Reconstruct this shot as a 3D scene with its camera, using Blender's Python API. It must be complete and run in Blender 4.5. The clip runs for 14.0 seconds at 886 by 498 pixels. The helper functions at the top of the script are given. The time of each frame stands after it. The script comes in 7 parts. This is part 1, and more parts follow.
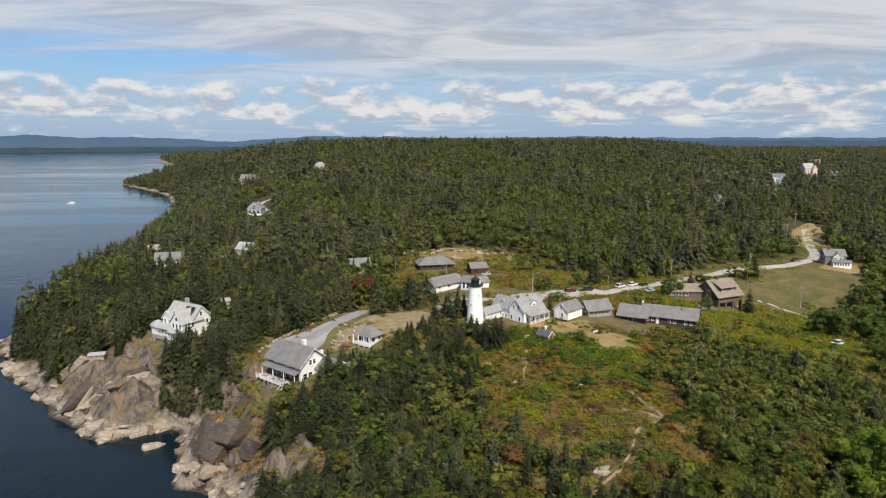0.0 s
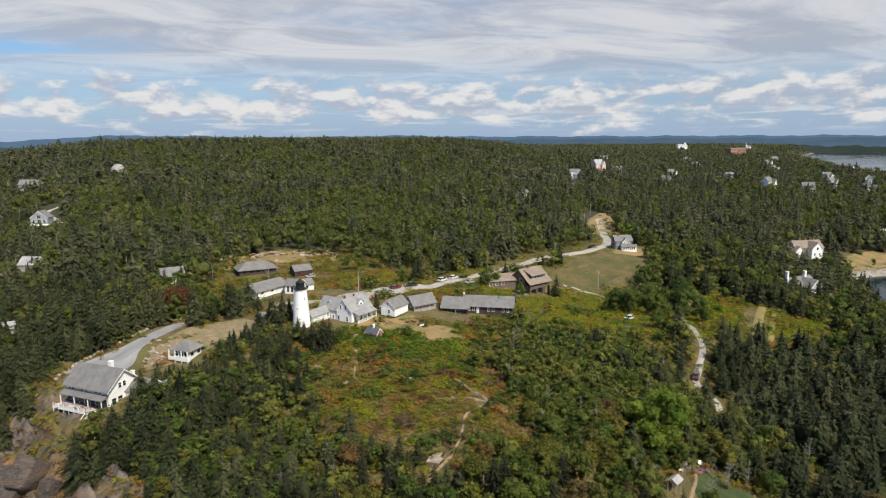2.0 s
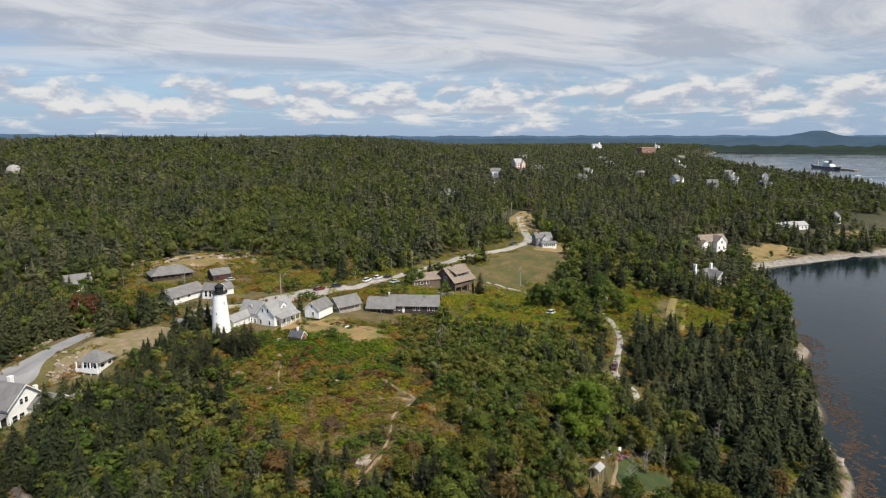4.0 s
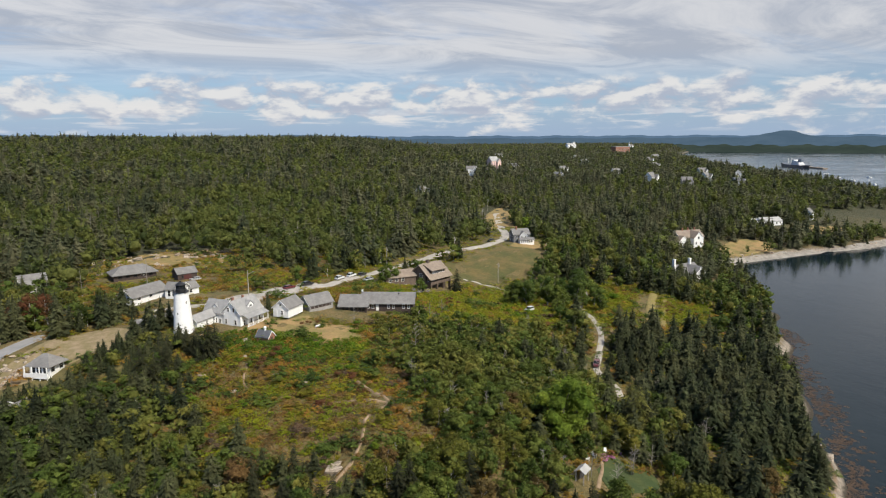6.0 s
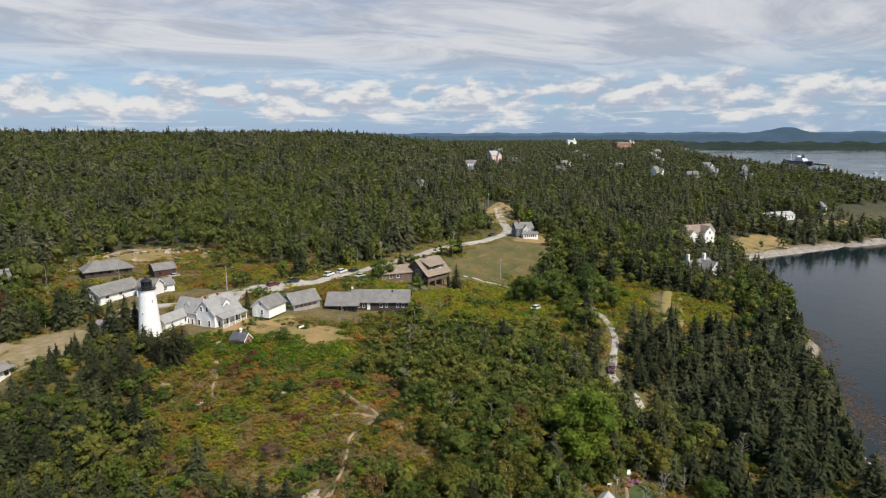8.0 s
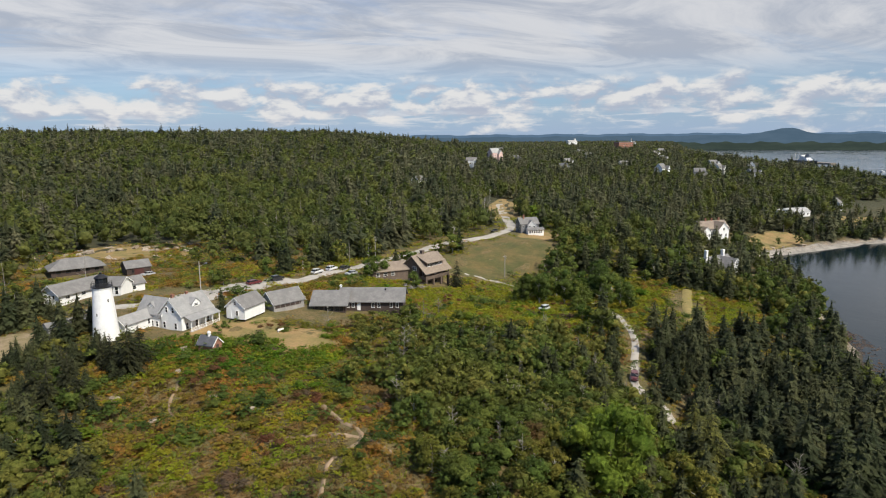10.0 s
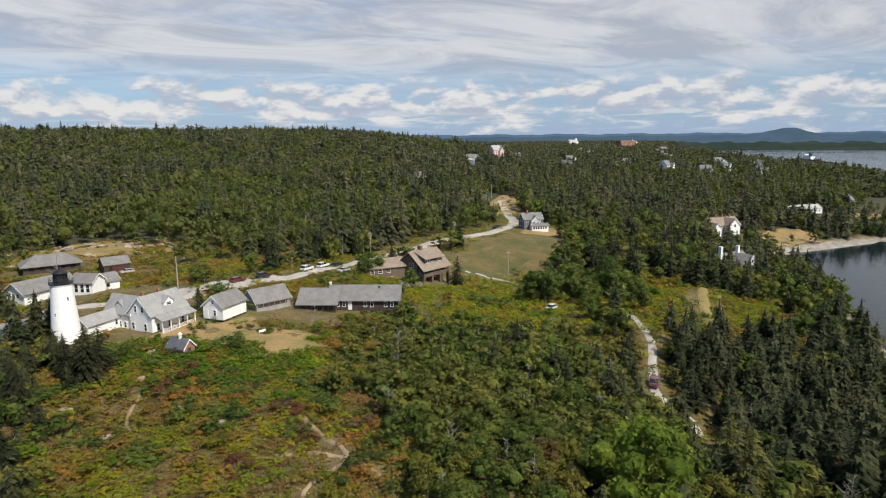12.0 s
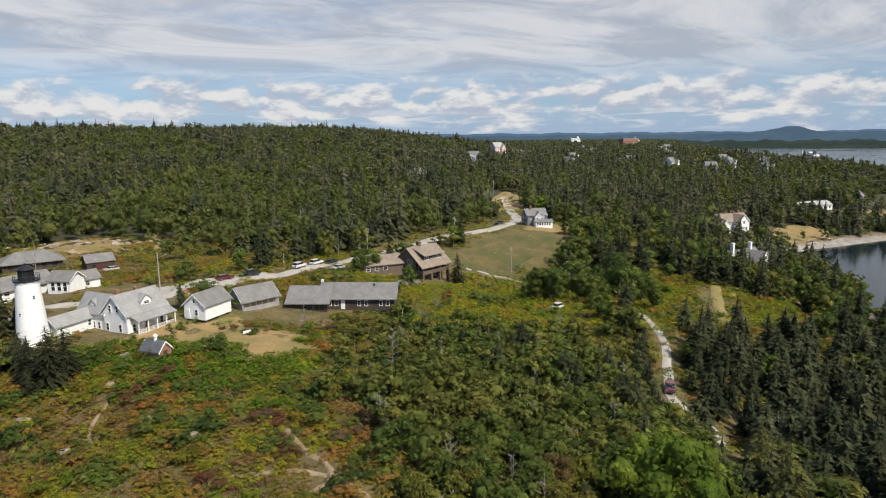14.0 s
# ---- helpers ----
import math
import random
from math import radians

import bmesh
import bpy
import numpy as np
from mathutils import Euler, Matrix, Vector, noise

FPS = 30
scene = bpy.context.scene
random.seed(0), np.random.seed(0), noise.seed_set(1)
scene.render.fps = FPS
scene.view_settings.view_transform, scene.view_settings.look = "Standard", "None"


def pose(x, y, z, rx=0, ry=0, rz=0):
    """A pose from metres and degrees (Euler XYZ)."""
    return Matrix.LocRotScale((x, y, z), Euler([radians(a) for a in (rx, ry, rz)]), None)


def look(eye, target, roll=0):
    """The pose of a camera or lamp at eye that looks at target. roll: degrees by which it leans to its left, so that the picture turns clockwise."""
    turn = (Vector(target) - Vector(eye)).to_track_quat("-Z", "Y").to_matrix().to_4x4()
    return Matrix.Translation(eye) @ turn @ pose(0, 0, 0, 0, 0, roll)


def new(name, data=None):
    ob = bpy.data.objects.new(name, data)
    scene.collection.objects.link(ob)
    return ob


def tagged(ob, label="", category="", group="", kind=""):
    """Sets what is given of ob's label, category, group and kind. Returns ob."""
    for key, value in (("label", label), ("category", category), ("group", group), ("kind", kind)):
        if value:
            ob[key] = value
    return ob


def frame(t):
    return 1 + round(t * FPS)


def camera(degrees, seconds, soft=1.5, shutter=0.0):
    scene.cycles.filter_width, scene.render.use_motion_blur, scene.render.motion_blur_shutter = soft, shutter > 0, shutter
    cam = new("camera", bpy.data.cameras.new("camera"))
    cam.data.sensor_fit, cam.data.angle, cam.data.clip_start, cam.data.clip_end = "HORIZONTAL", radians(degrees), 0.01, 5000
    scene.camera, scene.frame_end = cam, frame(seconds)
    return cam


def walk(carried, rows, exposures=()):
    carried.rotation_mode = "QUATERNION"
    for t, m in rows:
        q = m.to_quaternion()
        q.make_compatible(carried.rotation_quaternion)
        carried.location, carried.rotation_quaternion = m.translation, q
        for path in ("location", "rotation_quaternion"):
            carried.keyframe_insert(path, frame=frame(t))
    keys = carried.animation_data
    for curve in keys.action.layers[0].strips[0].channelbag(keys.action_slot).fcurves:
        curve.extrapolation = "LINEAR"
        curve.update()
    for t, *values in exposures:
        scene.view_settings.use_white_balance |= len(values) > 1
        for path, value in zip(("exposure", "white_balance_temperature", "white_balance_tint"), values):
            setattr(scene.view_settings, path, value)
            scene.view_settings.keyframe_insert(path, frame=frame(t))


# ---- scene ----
cam = camera(69.6, 14.0, soft=1.1)
PATH = [
    (0, (1.031, 0.674, 81.56), (1.037, 2.645, 81.221), -0.05),
    (0.5, (0.781, 0.589, 81.595), (1.038, 2.543, 81.254), -0.1),
    (1, (0.632, 0.466, 81.646), (1.022, 2.397, 81.304), -0.15),
    (1.5, (0.571, 0.359, 81.744), (1.055, 2.269, 81.401), -0.2),
    (2, (0.614, 0.175, 81.796), (1.164, 2.067, 81.453), -0.2),
    (2.5, (0.542, 0.033, 81.899), (1.135, 1.911, 81.555), -0.2),
    (3, (0.409, -0.229, 81.994), (1.039, 1.638, 81.65), -0.2),
    (3.5, (0.265, -0.186, 82.003), (0.927, 1.669, 81.658), -0.2),
    (4, (0.383, 0.347, 81.725), (1.158, 2.158, 81.38), -0.1),
    (6.5, (5.45, 10.585, 77.354), (6.295, 12.365, 77.01), -0.2),
    (7, (7.558, 14.565, 76.172), (8.402, 16.345, 75.826), -0.3),
    (7.5, (9.914, 19.431, 74.801), (10.759, 21.211, 74.454), -0.2),
    (8, (12.271, 24.479, 73.598), (13.116, 26.258, 73.248), -0.2),
    (10.5, (22.943, 46.041, 66.099), (23.788, 47.822, 65.758), -0.4),
    (11, (24.573, 49.268, 65.15), (25.417, 51.049, 64.809), -0.4),
    (11.5, (26.008, 52.131, 64.207), (26.854, 53.911, 63.865), -0.4),
    (12, (27.425, 54.962, 63.229), (28.269, 56.742, 62.889), -0.4),
    (12.5, (28.862, 57.68, 62.27), (29.705, 59.462, 61.931), -0.5),
    (13, (30.164, 60.027, 61.433), (31.004, 61.81, 61.094), -0.5),
    (13.5, (31.213, 61.973, 60.85), (32.053, 63.756, 60.511), -0.4),
    (14, (32.132, 63.624, 60.486), (32.972, 65.407, 60.144), -0.5),
]
walk(cam, [(t, look(eye, target, roll)) for t, eye, target, roll in PATH])

# ---- world, sun ----
SUN = Vector((0.30, -0.93, 1.12)).normalized()


class Nodes:
    """A short way to write node trees."""

    def __init__(self, tree):
        self.tree = tree
        tree.nodes.clear()

    def add(self, kind, inputs=None, **attributes):
        node = self.tree.nodes.new(kind)
        for key, value in attributes.items():
            setattr(node, key, value)
        for key, value in (inputs or {}).items():
            if isinstance(value, bpy.types.NodeSocket):
                self.tree.links.new(value, node.inputs[key])
            else:
                node.inputs[key].default_value = value
        return node

    def math(self, operation, a, b=0.0, c=0.0, clamp=False):
        return self.add("ShaderNodeMath", {0: a, 1: b, 2: c}, operation=operation, use_clamp=clamp).outputs[0]

    def noise(self, vector, scale, detail=4.0, rough=0.55, distortion=0.0):
        return self.add("ShaderNodeTexNoise", {"Vector": vector, "Scale": scale, "Detail": detail, "Roughness": rough, "Distortion": distortion}).outputs["Fac"]

    def step(self, value, low, high):
        return self.add("ShaderNodeMapRange", {"Value": value, "From Min": low, "From Max": high}, interpolation_type="SMOOTHSTEP").outputs["Result"]

    def mix(self, fac, a, b, blend="MIX"):
        node = self.add("ShaderNodeMix", {"Factor": fac}, data_type="RGBA", blend_type=blend)
        for socket, value in ((node.inputs[6], a), (node.inputs[7], b)):
            if isinstance(value, bpy.types.NodeSocket):
                self.tree.links.new(value, socket)
            else:
                socket.default_value = (*value[:3], 1)
        return node.outputs[2]

    def stretch(self, vector, x, y, z, shift=(0, 0, 0)):
        return self.add("ShaderNodeMapping", {"Vector": vector, "Scale": (x, y, z), "Location": shift}).outputs[0]


world = bpy.data.worlds.new("world")
scene.world = world
world.use_nodes = True
n = Nodes(world.node_tree)
sky = n.add("ShaderNodeTexSky", sky_type="NISHITA", sun_disc=False, sun_elevation=math.asin(SUN.z), sun_rotation=math.atan2(SUN.x, SUN.y), air_density=1.0, dust_density=1.2, ozone_density=1.2)
blue = n.mix(1.0, sky.outputs[0], (0.076, 0.100, 0.132), "MULTIPLY")
way = n.add("ShaderNodeTexCoord").outputs["Generated"]
xyz = n.add("ShaderNodeSeparateXYZ", {0: way})
east, north, up = xyz.outputs
azimuth = n.math("ARCTAN2", east, north)
# high broken sheet of cloud, seen in perspective on a flat layer
lift = n.math("ADD", n.math("MAXIMUM", up, 0.0), 0.09)
flat = n.add("ShaderNodeCombineXYZ", {0: n.math("DIVIDE", east, lift), 1: n.math("DIVIDE", north, lift), 2: 0.0}).outputs[0]
sheet = n.noise(n.stretch(flat, 0.30, 0.62, 1, (5.3, 1.7, 0)), 1.0, 9.0, 0.58, 0.5)
cover = n.math("ADD", sheet, n.math("MULTIPLY", n.step(azimuth, -0.72, 0.15), 0.27))
cover = n.math("SUBTRACT", cover, n.math("MULTIPLY", n.step(up, 0.30, 0.65), 0.12))
high = n.math("MULTIPLY", n.step(cover, 0.44, 0.68), n.step(up, 0.05, 0.13))
ripple = n.noise(n.add("ShaderNodeMapping", {"Vector": flat, "Rotation": (0, 0, 0.5), "Scale": (0.7, 1.25, 1)}).outputs[0], 1.2, 9.0, 0.62, 0.9)
sheet_colour = n.mix(n.step(ripple, 0.36, 0.62), (0.455, 0.49, 0.56), (0.72, 0.72, 0.735))
# heaped clouds low over the land, lit on top and grey beneath
def heap_noise(shift, detail):
    spot = n.add("ShaderNodeCombineXYZ", {0: n.math("MULTIPLY", azimuth, 15.0), 1: n.math("MULTIPLY_ADD", up, 34.0, shift), 2: 3.7}).outputs[0]
    return n.noise(spot, 1.15, detail, 0.54, 0.25)


band = n.math("MULTIPLY", n.step(up, 0.012, 0.045), n.math("SUBTRACT", 1.0, n.step(up, 0.062, 0.105)))
heaps = n.math("MULTIPLY", n.step(n.math("ADD", heap_noise(0.0, 8.0), n.math("MULTIPLY", band, 0.19)), 0.53, 0.74), n.math("SUBTRACT", 1.0, n.step(up, 0.078, 0.108)))
lit = n.step(n.math("SUBTRACT", heap_noise(0.0, 5.0), heap_noise(0.42, 5.0)), -0.10, 0.13)
heap_colour = n.mix(lit, (0.46, 0.50, 0.60), (0.84, 0.82, 0.80))
streaks = n.noise(n.add("ShaderNodeCombineXYZ", {0: n.math("MULTIPLY", azimuth, 7.0), 1: n.math("MULTIPLY", up, 75.0), 2: 1.1}).outputs[0], 1.3, 6.0, 0.6, 0.3)
streak = n.math("MULTIPLY", n.step(streaks, 0.50, 0.64), n.math("MULTIPLY", n.step(up, 0.006, 0.02), n.math("SUBTRACT", 1.0, n.step(up, 0.035, 0.065))))
veil = n.math("SUBTRACT", 1.0, n.step(up, -0.01, 0.12))
air = n.mix(n.math("MULTIPLY", veil, 0.75), blue, (0.42, 0.55, 0.76))
air = n.mix(n.math("MULTIPLY", high, 0.92), air, sheet_colour)
air = n.mix(n.math("MULTIPLY", streak, 0.75), air, (0.72, 0.74, 0.78))
air = n.mix(n.math("MULTIPLY", heaps, 0.88), air, heap_colour)
n.add("ShaderNodeOutputWorld", {0: n.add("ShaderNodeBackground", {0: air, 1: 1.0}).outputs[0]})

lamp = bpy.data.lights.new("sun", "SUN")
lamp.energy, lamp.angle, lamp.color = 5.4, radians(0.6), (1.0, 0.93, 0.80)
sun = new("sun", lamp)
sun.matrix_world = look(SUN * 100, (0, 0, 0))
scene.view_settings.exposure = -0.06


# ---- materials ----
def finish(n, colour, rough, bump=None, strength=0.3, distance=0.05, metal=0.0, **more):
    shader = n.add("ShaderNodeBsdfPrincipled", {"Base Color": colour, "Roughness": rough, "Metallic": metal, **more})
    if bump is not None:
        n.tree.links.new(n.add("ShaderNodeBump", {"Height": bump, "Strength": strength, "Distance": distance}).outputs[0], shader.inputs["Normal"])
    n.add("ShaderNodeOutputMaterial", {0: shader.outputs[0]})
    return shader


def nodes(name):
    m = bpy.data.materials.new(name)
    m.use_nodes = True
    n = Nodes(m.node_tree)
    return m, n, n.add("ShaderNodeNewGeometry").outputs["Position"]


def plain(name, a, b, rough=0.8, coarse=0.6, fine=9.0, strength=0.25, distance=0.03, metal=0.0, spread=0.25):
    """A surface that varies between two colours in patches, with a fine grain."""
    m, n, place = nodes(name)
    patches, grain = n.noise(place, coarse, 4.0, 0.6), n.noise(place, fine, 5.0, 0.65)
    colour = n.mix(n.step(patches, 0.3, 0.7), a, b)
    shade = n.math("MULTIPLY_ADD", grain, 2 * spread, 1 - spread)
    grey = n.add("ShaderNodeCombineColor", {0: shade, 1: shade, 2: shade}).outputs[0]
    finish(n, n.mix(1.0, colour, grey, "MULTIPLY"), rough, grain, strength, distance, metal)
    return m


def leaves(name, dark, mid, bright, size=0.16, spread=0.5, share=0.6, solid_share=0.54, grain=4.5, crown=0.19, vary=0.75, shade_range=(0.62, 1.28), glow_share=0.28):
    """Foliage: tints drift from tree to tree, and each spray differs a little."""
    m, n, place = nodes(name)
    island = n.add("ShaderNodeNewGeometry").outputs["Random Per Island"]
    drift, broad = n.noise(place, size, 3.0, 0.6), n.noise(place, size * 0.22, 3.0, 0.6)
    colour = n.mix(n.step(drift, 0.34, 0.62), dark, mid)
    colour = n.mix(n.math("MULTIPLY", n.step(broad, 0.45, 0.68), share), colour, bright)
    cells = n.add("ShaderNodeTexVoronoi", {"Vector": n.stretch(place, 1, 1, 0), "Scale": crown}).outputs["Color"]
    cell = n.add("ShaderNodeSeparateColor", {0: cells})
    colour = n.mix(n.math("MULTIPLY", n.step(cell.outputs[0], 0.55, 0.95), 0.75), colour, bright)
    island = n.math("MULTIPLY_ADD", n.math("SUBTRACT", cell.outputs[1], 0.5), vary, island)
    shade = n.math("MULTIPLY_ADD", island, 2 * spread, 1 - spread)
    grey = n.add("ShaderNodeCombineColor", {0: shade, 1: shade, 2: shade}).outputs[0]
    colour = n.mix(1.0, colour, grey, "MULTIPLY")
    fine = n.noise(place, grain, 3.0, 0.7)
    # specks of noise darken the colour, painting in shade between the leaves
    depth = n.add("ShaderNodeMapRange", {"Value": n.noise(place, grain * 0.6, 4.0, 0.7), "From Min": 0.34, "From Max": 0.64, "To Min": shade_range[0], "To Max": shade_range[1]}).outputs["Result"]
    colour = n.mix(1.0, colour, n.add("ShaderNodeCombineColor", {0: depth, 1: depth, 2: depth}).outputs[0], "MULTIPLY")
    relief = n.add("ShaderNodeBump", {"Height": fine, "Strength": 0.8, "Distance": 0.2}).outputs[0]
    shader = n.add("ShaderNodeBsdfPrincipled", {"Base Color": colour, "Roughness": 0.65, "Specular IOR Level": 0.2, "Normal": relief})
    glow = n.add("ShaderNodeBsdfTranslucent", {"Color": colour})
    leaf = n.add("ShaderNodeMixShader", {0: glow_share, 1: shader.outputs[0], 2: glow.outputs[0]})
    gaps = n.math("GREATER_THAN", fine, solid_share)
    n.add("ShaderNodeOutputMaterial", {0: n.add("ShaderNodeMixShader", {0: gaps, 1: leaf.outputs[0], 2: n.add("ShaderNodeBsdfTransparent").outputs[0]}).outputs[0]})
    return m


def rock_material(name, dark, light, stain, share=0.3):
    """Split and weathered rock: dark joints, tilted grain, stains and a salt-bleached top."""
    m, n, place = nodes(name)
    lean = n.add("ShaderNodeMapping", {"Vector": place, "Rotation": (0.5, 0.35, 0.9), "Scale": (0.35, 1.0, 1.3)}).outputs[0]
    grain, broad, fine = n.noise(lean, 0.9, 7.0, 0.68, 0.5), n.noise(place, 0.16, 3.0, 0.6), n.noise(place, 3.0, 5.0, 0.7)
    joints = n.add("ShaderNodeTexVoronoi", {"Vector": lean, "Scale": 0.55}, feature="DISTANCE_TO_EDGE").outputs["Distance"]
    colour = n.mix(n.step(n.math("MULTIPLY_ADD", fine, 0.35, n.math("MULTIPLY", grain, 0.65)), 0.36, 0.60), dark, light)
    colour = n.mix(n.math("MULTIPLY", n.step(broad, 0.48, 0.64), share), colour, stain)
    crack = n.math("MULTIPLY", n.math("SUBTRACT", 1.0, n.step(joints, 0.0, 0.12)), n.step(grain, 0.40, 0.62))
    colour = n.mix(n.math("MULTIPLY", crack, 0.6), colour, (0.05, 0.042, 0.035))
    height = n.math("SUBTRACT", n.math("ADD", grain, n.math("MULTIPLY", fine, 0.4)), n.math("MULTIPLY", crack, 0.4))
    finish(n, colour, 0.9, height, 1.0, 0.5)
    return m


def ground_material():
    m, n, place = nodes("rough_ground")
    geometry = n.add("ShaderNodeNewGeometry")
    z = n.add("ShaderNodeSeparateXYZ", {0: place}).outputs[2]
    tilt = n.add("ShaderNodeSeparateXYZ", {0: geometry.outputs["True Normal"]}).outputs[2]
    broad, patch, grain = n.noise(place, 0.035, 4.0, 0.6), n.noise(place, 0.22, 5.0, 0.62), n.noise(place, 1.6, 6.0, 0.7)
    grass = n.mix(n.step(patch, 0.35, 0.65), (0.108, 0.094, 0.030), (0.215, 0.150, 0.062))
    grass = n.mix(n.math("MULTIPLY", n.step(broad, 0.5, 0.66), 0.7), grass, (0.145, 0.136, 0.034))
    grass = n.mix(n.math("MULTIPLY", n.step(grain, 0.44, 0.62), 0.75), grass, (0.070, 0.056, 0.020))
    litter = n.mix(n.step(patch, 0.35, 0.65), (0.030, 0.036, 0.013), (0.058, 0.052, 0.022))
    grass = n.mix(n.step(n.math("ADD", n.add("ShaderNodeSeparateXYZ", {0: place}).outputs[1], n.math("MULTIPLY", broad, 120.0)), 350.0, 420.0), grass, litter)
    streak = n.noise(n.stretch(place, 0.25, 0.25, 0.06), 1.4, 6.0, 0.7, 0.6)
    stone = n.mix(n.step(streak, 0.38, 0.62), (0.055, 0.046, 0.042), (0.200, 0.160, 0.125))
    stone = n.mix(n.math("MULTIPLY", n.step(n.noise(place, 0.11, 4.0, 0.6), 0.54, 0.64), 0.6), stone, (0.215, 0.115, 0.045))
    pale = n.mix(n.step(n.noise(place, 0.9, 5.0, 0.7), 0.3, 0.7), (0.17, 0.14, 0.11), (0.35, 0.30, 0.24))
    stone = n.mix(n.math("SUBTRACT", 1.0, n.step(n.math("ADD", z, n.math("MULTIPLY", patch, 4.0)), 3.0, 5.5)), stone, pale)
    stone = n.mix(n.math("SUBTRACT", 1.0, n.step(n.math("ADD", z, n.math("MULTIPLY", grain, 1.2)), 0.7, 1.5)), stone, (0.045, 0.035, 0.022))
    steep = n.math("SUBTRACT", 1.0, n.step(n.math("ADD", tilt, n.math("MULTIPLY", n.math("SUBTRACT", patch, 0.5), 0.5)), 0.70, 0.84))
    shore = n.math("SUBTRACT", 1.0, n.step(n.math("ADD", z, n.math("MULTIPLY", patch, 3.0)), 3.2, 4.6))
    rocky = n.math("MAXIMUM", steep, shore)
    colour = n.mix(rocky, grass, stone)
    shade = n.math("MULTIPLY_ADD", grain, 0.7, 0.65)
    grey = n.add("ShaderNodeCombineColor", {0: shade, 1: shade, 2: shade}).outputs[0]
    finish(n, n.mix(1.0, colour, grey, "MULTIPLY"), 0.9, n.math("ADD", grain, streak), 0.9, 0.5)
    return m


def water_material():
    m, n, place = nodes("sea_water")
    waves = n.math("ADD", n.noise(n.stretch(place, 1.0, 0.45, 1), 0.55, 5.0, 0.6, 0.4), n.math("MULTIPLY", n.noise(n.stretch(place, 0.6, 0.3, 1), 0.12, 4.0, 0.6), 2.0))
    calm = n.step(n.noise(n.stretch(place, 0.4, 1.6, 1), 0.004, 5.0, 0.62, 0.9), 0.47, 0.60)
    cove = n.add("ShaderNodeVectorMath", {0: n.stretch(place, 1, 1.25, 0), 1: (360.0, 250.0, 0.0)}, operation="DISTANCE").outputs["Value"]
    calm = n.math("MAXIMUM", calm, n.math("SUBTRACT", 1.0, n.step(cove, 120.0, 260.0)))
    shader = finish(n, n.mix(n.noise(place, 0.02, 3.0), (0.004, 0.011, 0.016), (0.006, 0.016, 0.022)), n.math("MULTIPLY_ADD", calm, -0.08, 0.15), n.math("MULTIPLY", waves, n.math("MULTIPLY_ADD", calm, -0.6, 1.1)), 0.32, 0.3)
    shader.inputs["IOR"].default_value, shader.inputs["Specular IOR Level"].default_value = 1.33, 0.30
    return m


def board_material(name, a, b, pitch=0.13):
    """Painted boards or courses of shingles: fine level lines of relief and uneven weathering."""
    m, n, place = nodes(name)
    z = n.add("ShaderNodeSeparateXYZ", {0: place}).outputs[2]
    lap = n.math("FRACT", n.math("DIVIDE", z, pitch))
    wear, grain = n.noise(n.stretch(place, 1, 1, 0.35), 0.8, 4.0, 0.6), n.noise(place, 11.0, 4.0, 0.6)
    colour = n.mix(n.step(n.math("MULTIPLY_ADD", grain, 0.5, n.math("MULTIPLY", wear, 0.5)), 0.36, 0.62), a, b)
    finish(n, colour, 0.75, lap, 0.5, 0.02)
    return m


def shingle_material(name, a, b, c):
    """Roof shingles, mottled tab by tab."""
    m, n, place = nodes(name)
    tabs = n.add("ShaderNodeTexVoronoi", {"Vector": n.stretch(place, 1.0, 1.0, 2.2), "Scale": 3.2}).outputs["Color"]
    tab = n.add("ShaderNodeSeparateColor", {0: tabs}).outputs[0]
    wear = n.noise(place, 0.5, 4.0, 0.6)
    colour = n.mix(n.step(wear, 0.35, 0.65), a, b)
    colour = n.mix(n.math("MULTIPLY", tab, 0.45), colour, c)
    finish(n, colour, 0.85, tab, 0.4, 0.02)
    return m


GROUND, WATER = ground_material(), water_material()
LAWN = plain("dry_lawn", (0.30, 0.195, 0.085), (0.17, 0.145, 0.045), 0.95, 0.16, 1.6, 0.7, 0.12, spread=0.38)
MEADOW = plain("mown_meadow", (0.066, 0.072, 0.018), (0.138, 0.100, 0.034), 0.95, 0.11, 0.9, 0.7, 0.15, spread=0.45)
GRASS = plain("green_grass", (0.034, 0.055, 0.015), (0.062, 0.078, 0.022), 0.95, 0.3, 2.5, 0.6, 0.1, spread=0.35)
GRAVEL = plain("pale_gravel", (0.32, 0.295, 0.26), (0.42, 0.39, 0.35), 0.95, 0.3, 6.0, 0.4, 0.03)
ASPHALT = plain("worn_asphalt", (0.22, 0.22, 0.225), (0.30, 0.295, 0.29), 0.9, 0.15, 8.0, 0.2, 0.01, spread=0.15)
DIRT = plain("bare_dirt", (0.22, 0.155, 0.092), (0.31, 0.225, 0.145), 0.95, 0.6, 5.0, 0.4, 0.04)
YARD = plain("stony_dry_yard", (0.285, 0.215, 0.135), (0.185, 0.15, 0.065), 0.95, 0.35, 2.2, 0.7, 0.12, spread=0.38)
STUBBLE = plain("mown_stubble", (0.27, 0.205, 0.075), (0.20, 0.17, 0.055), 0.95, 0.5, 2.5, 0.6, 0.1, spread=0.35)
STONE = rock_material("pale_granite", (0.23, 0.185, 0.14), (0.50, 0.42, 0.335), (0.27, 0.18, 0.10), 0.45)
SHINGLE = plain("grey_beach_shingle", (0.19, 0.172, 0.15), (0.31, 0.285, 0.25), 0.95, 0.3, 2.0, 0.6, 0.1)
CRAG = rock_material("dark_crag", (0.036, 0.031, 0.029), (0.125, 0.098, 0.082), (0.17, 0.10, 0.055), 0.5)
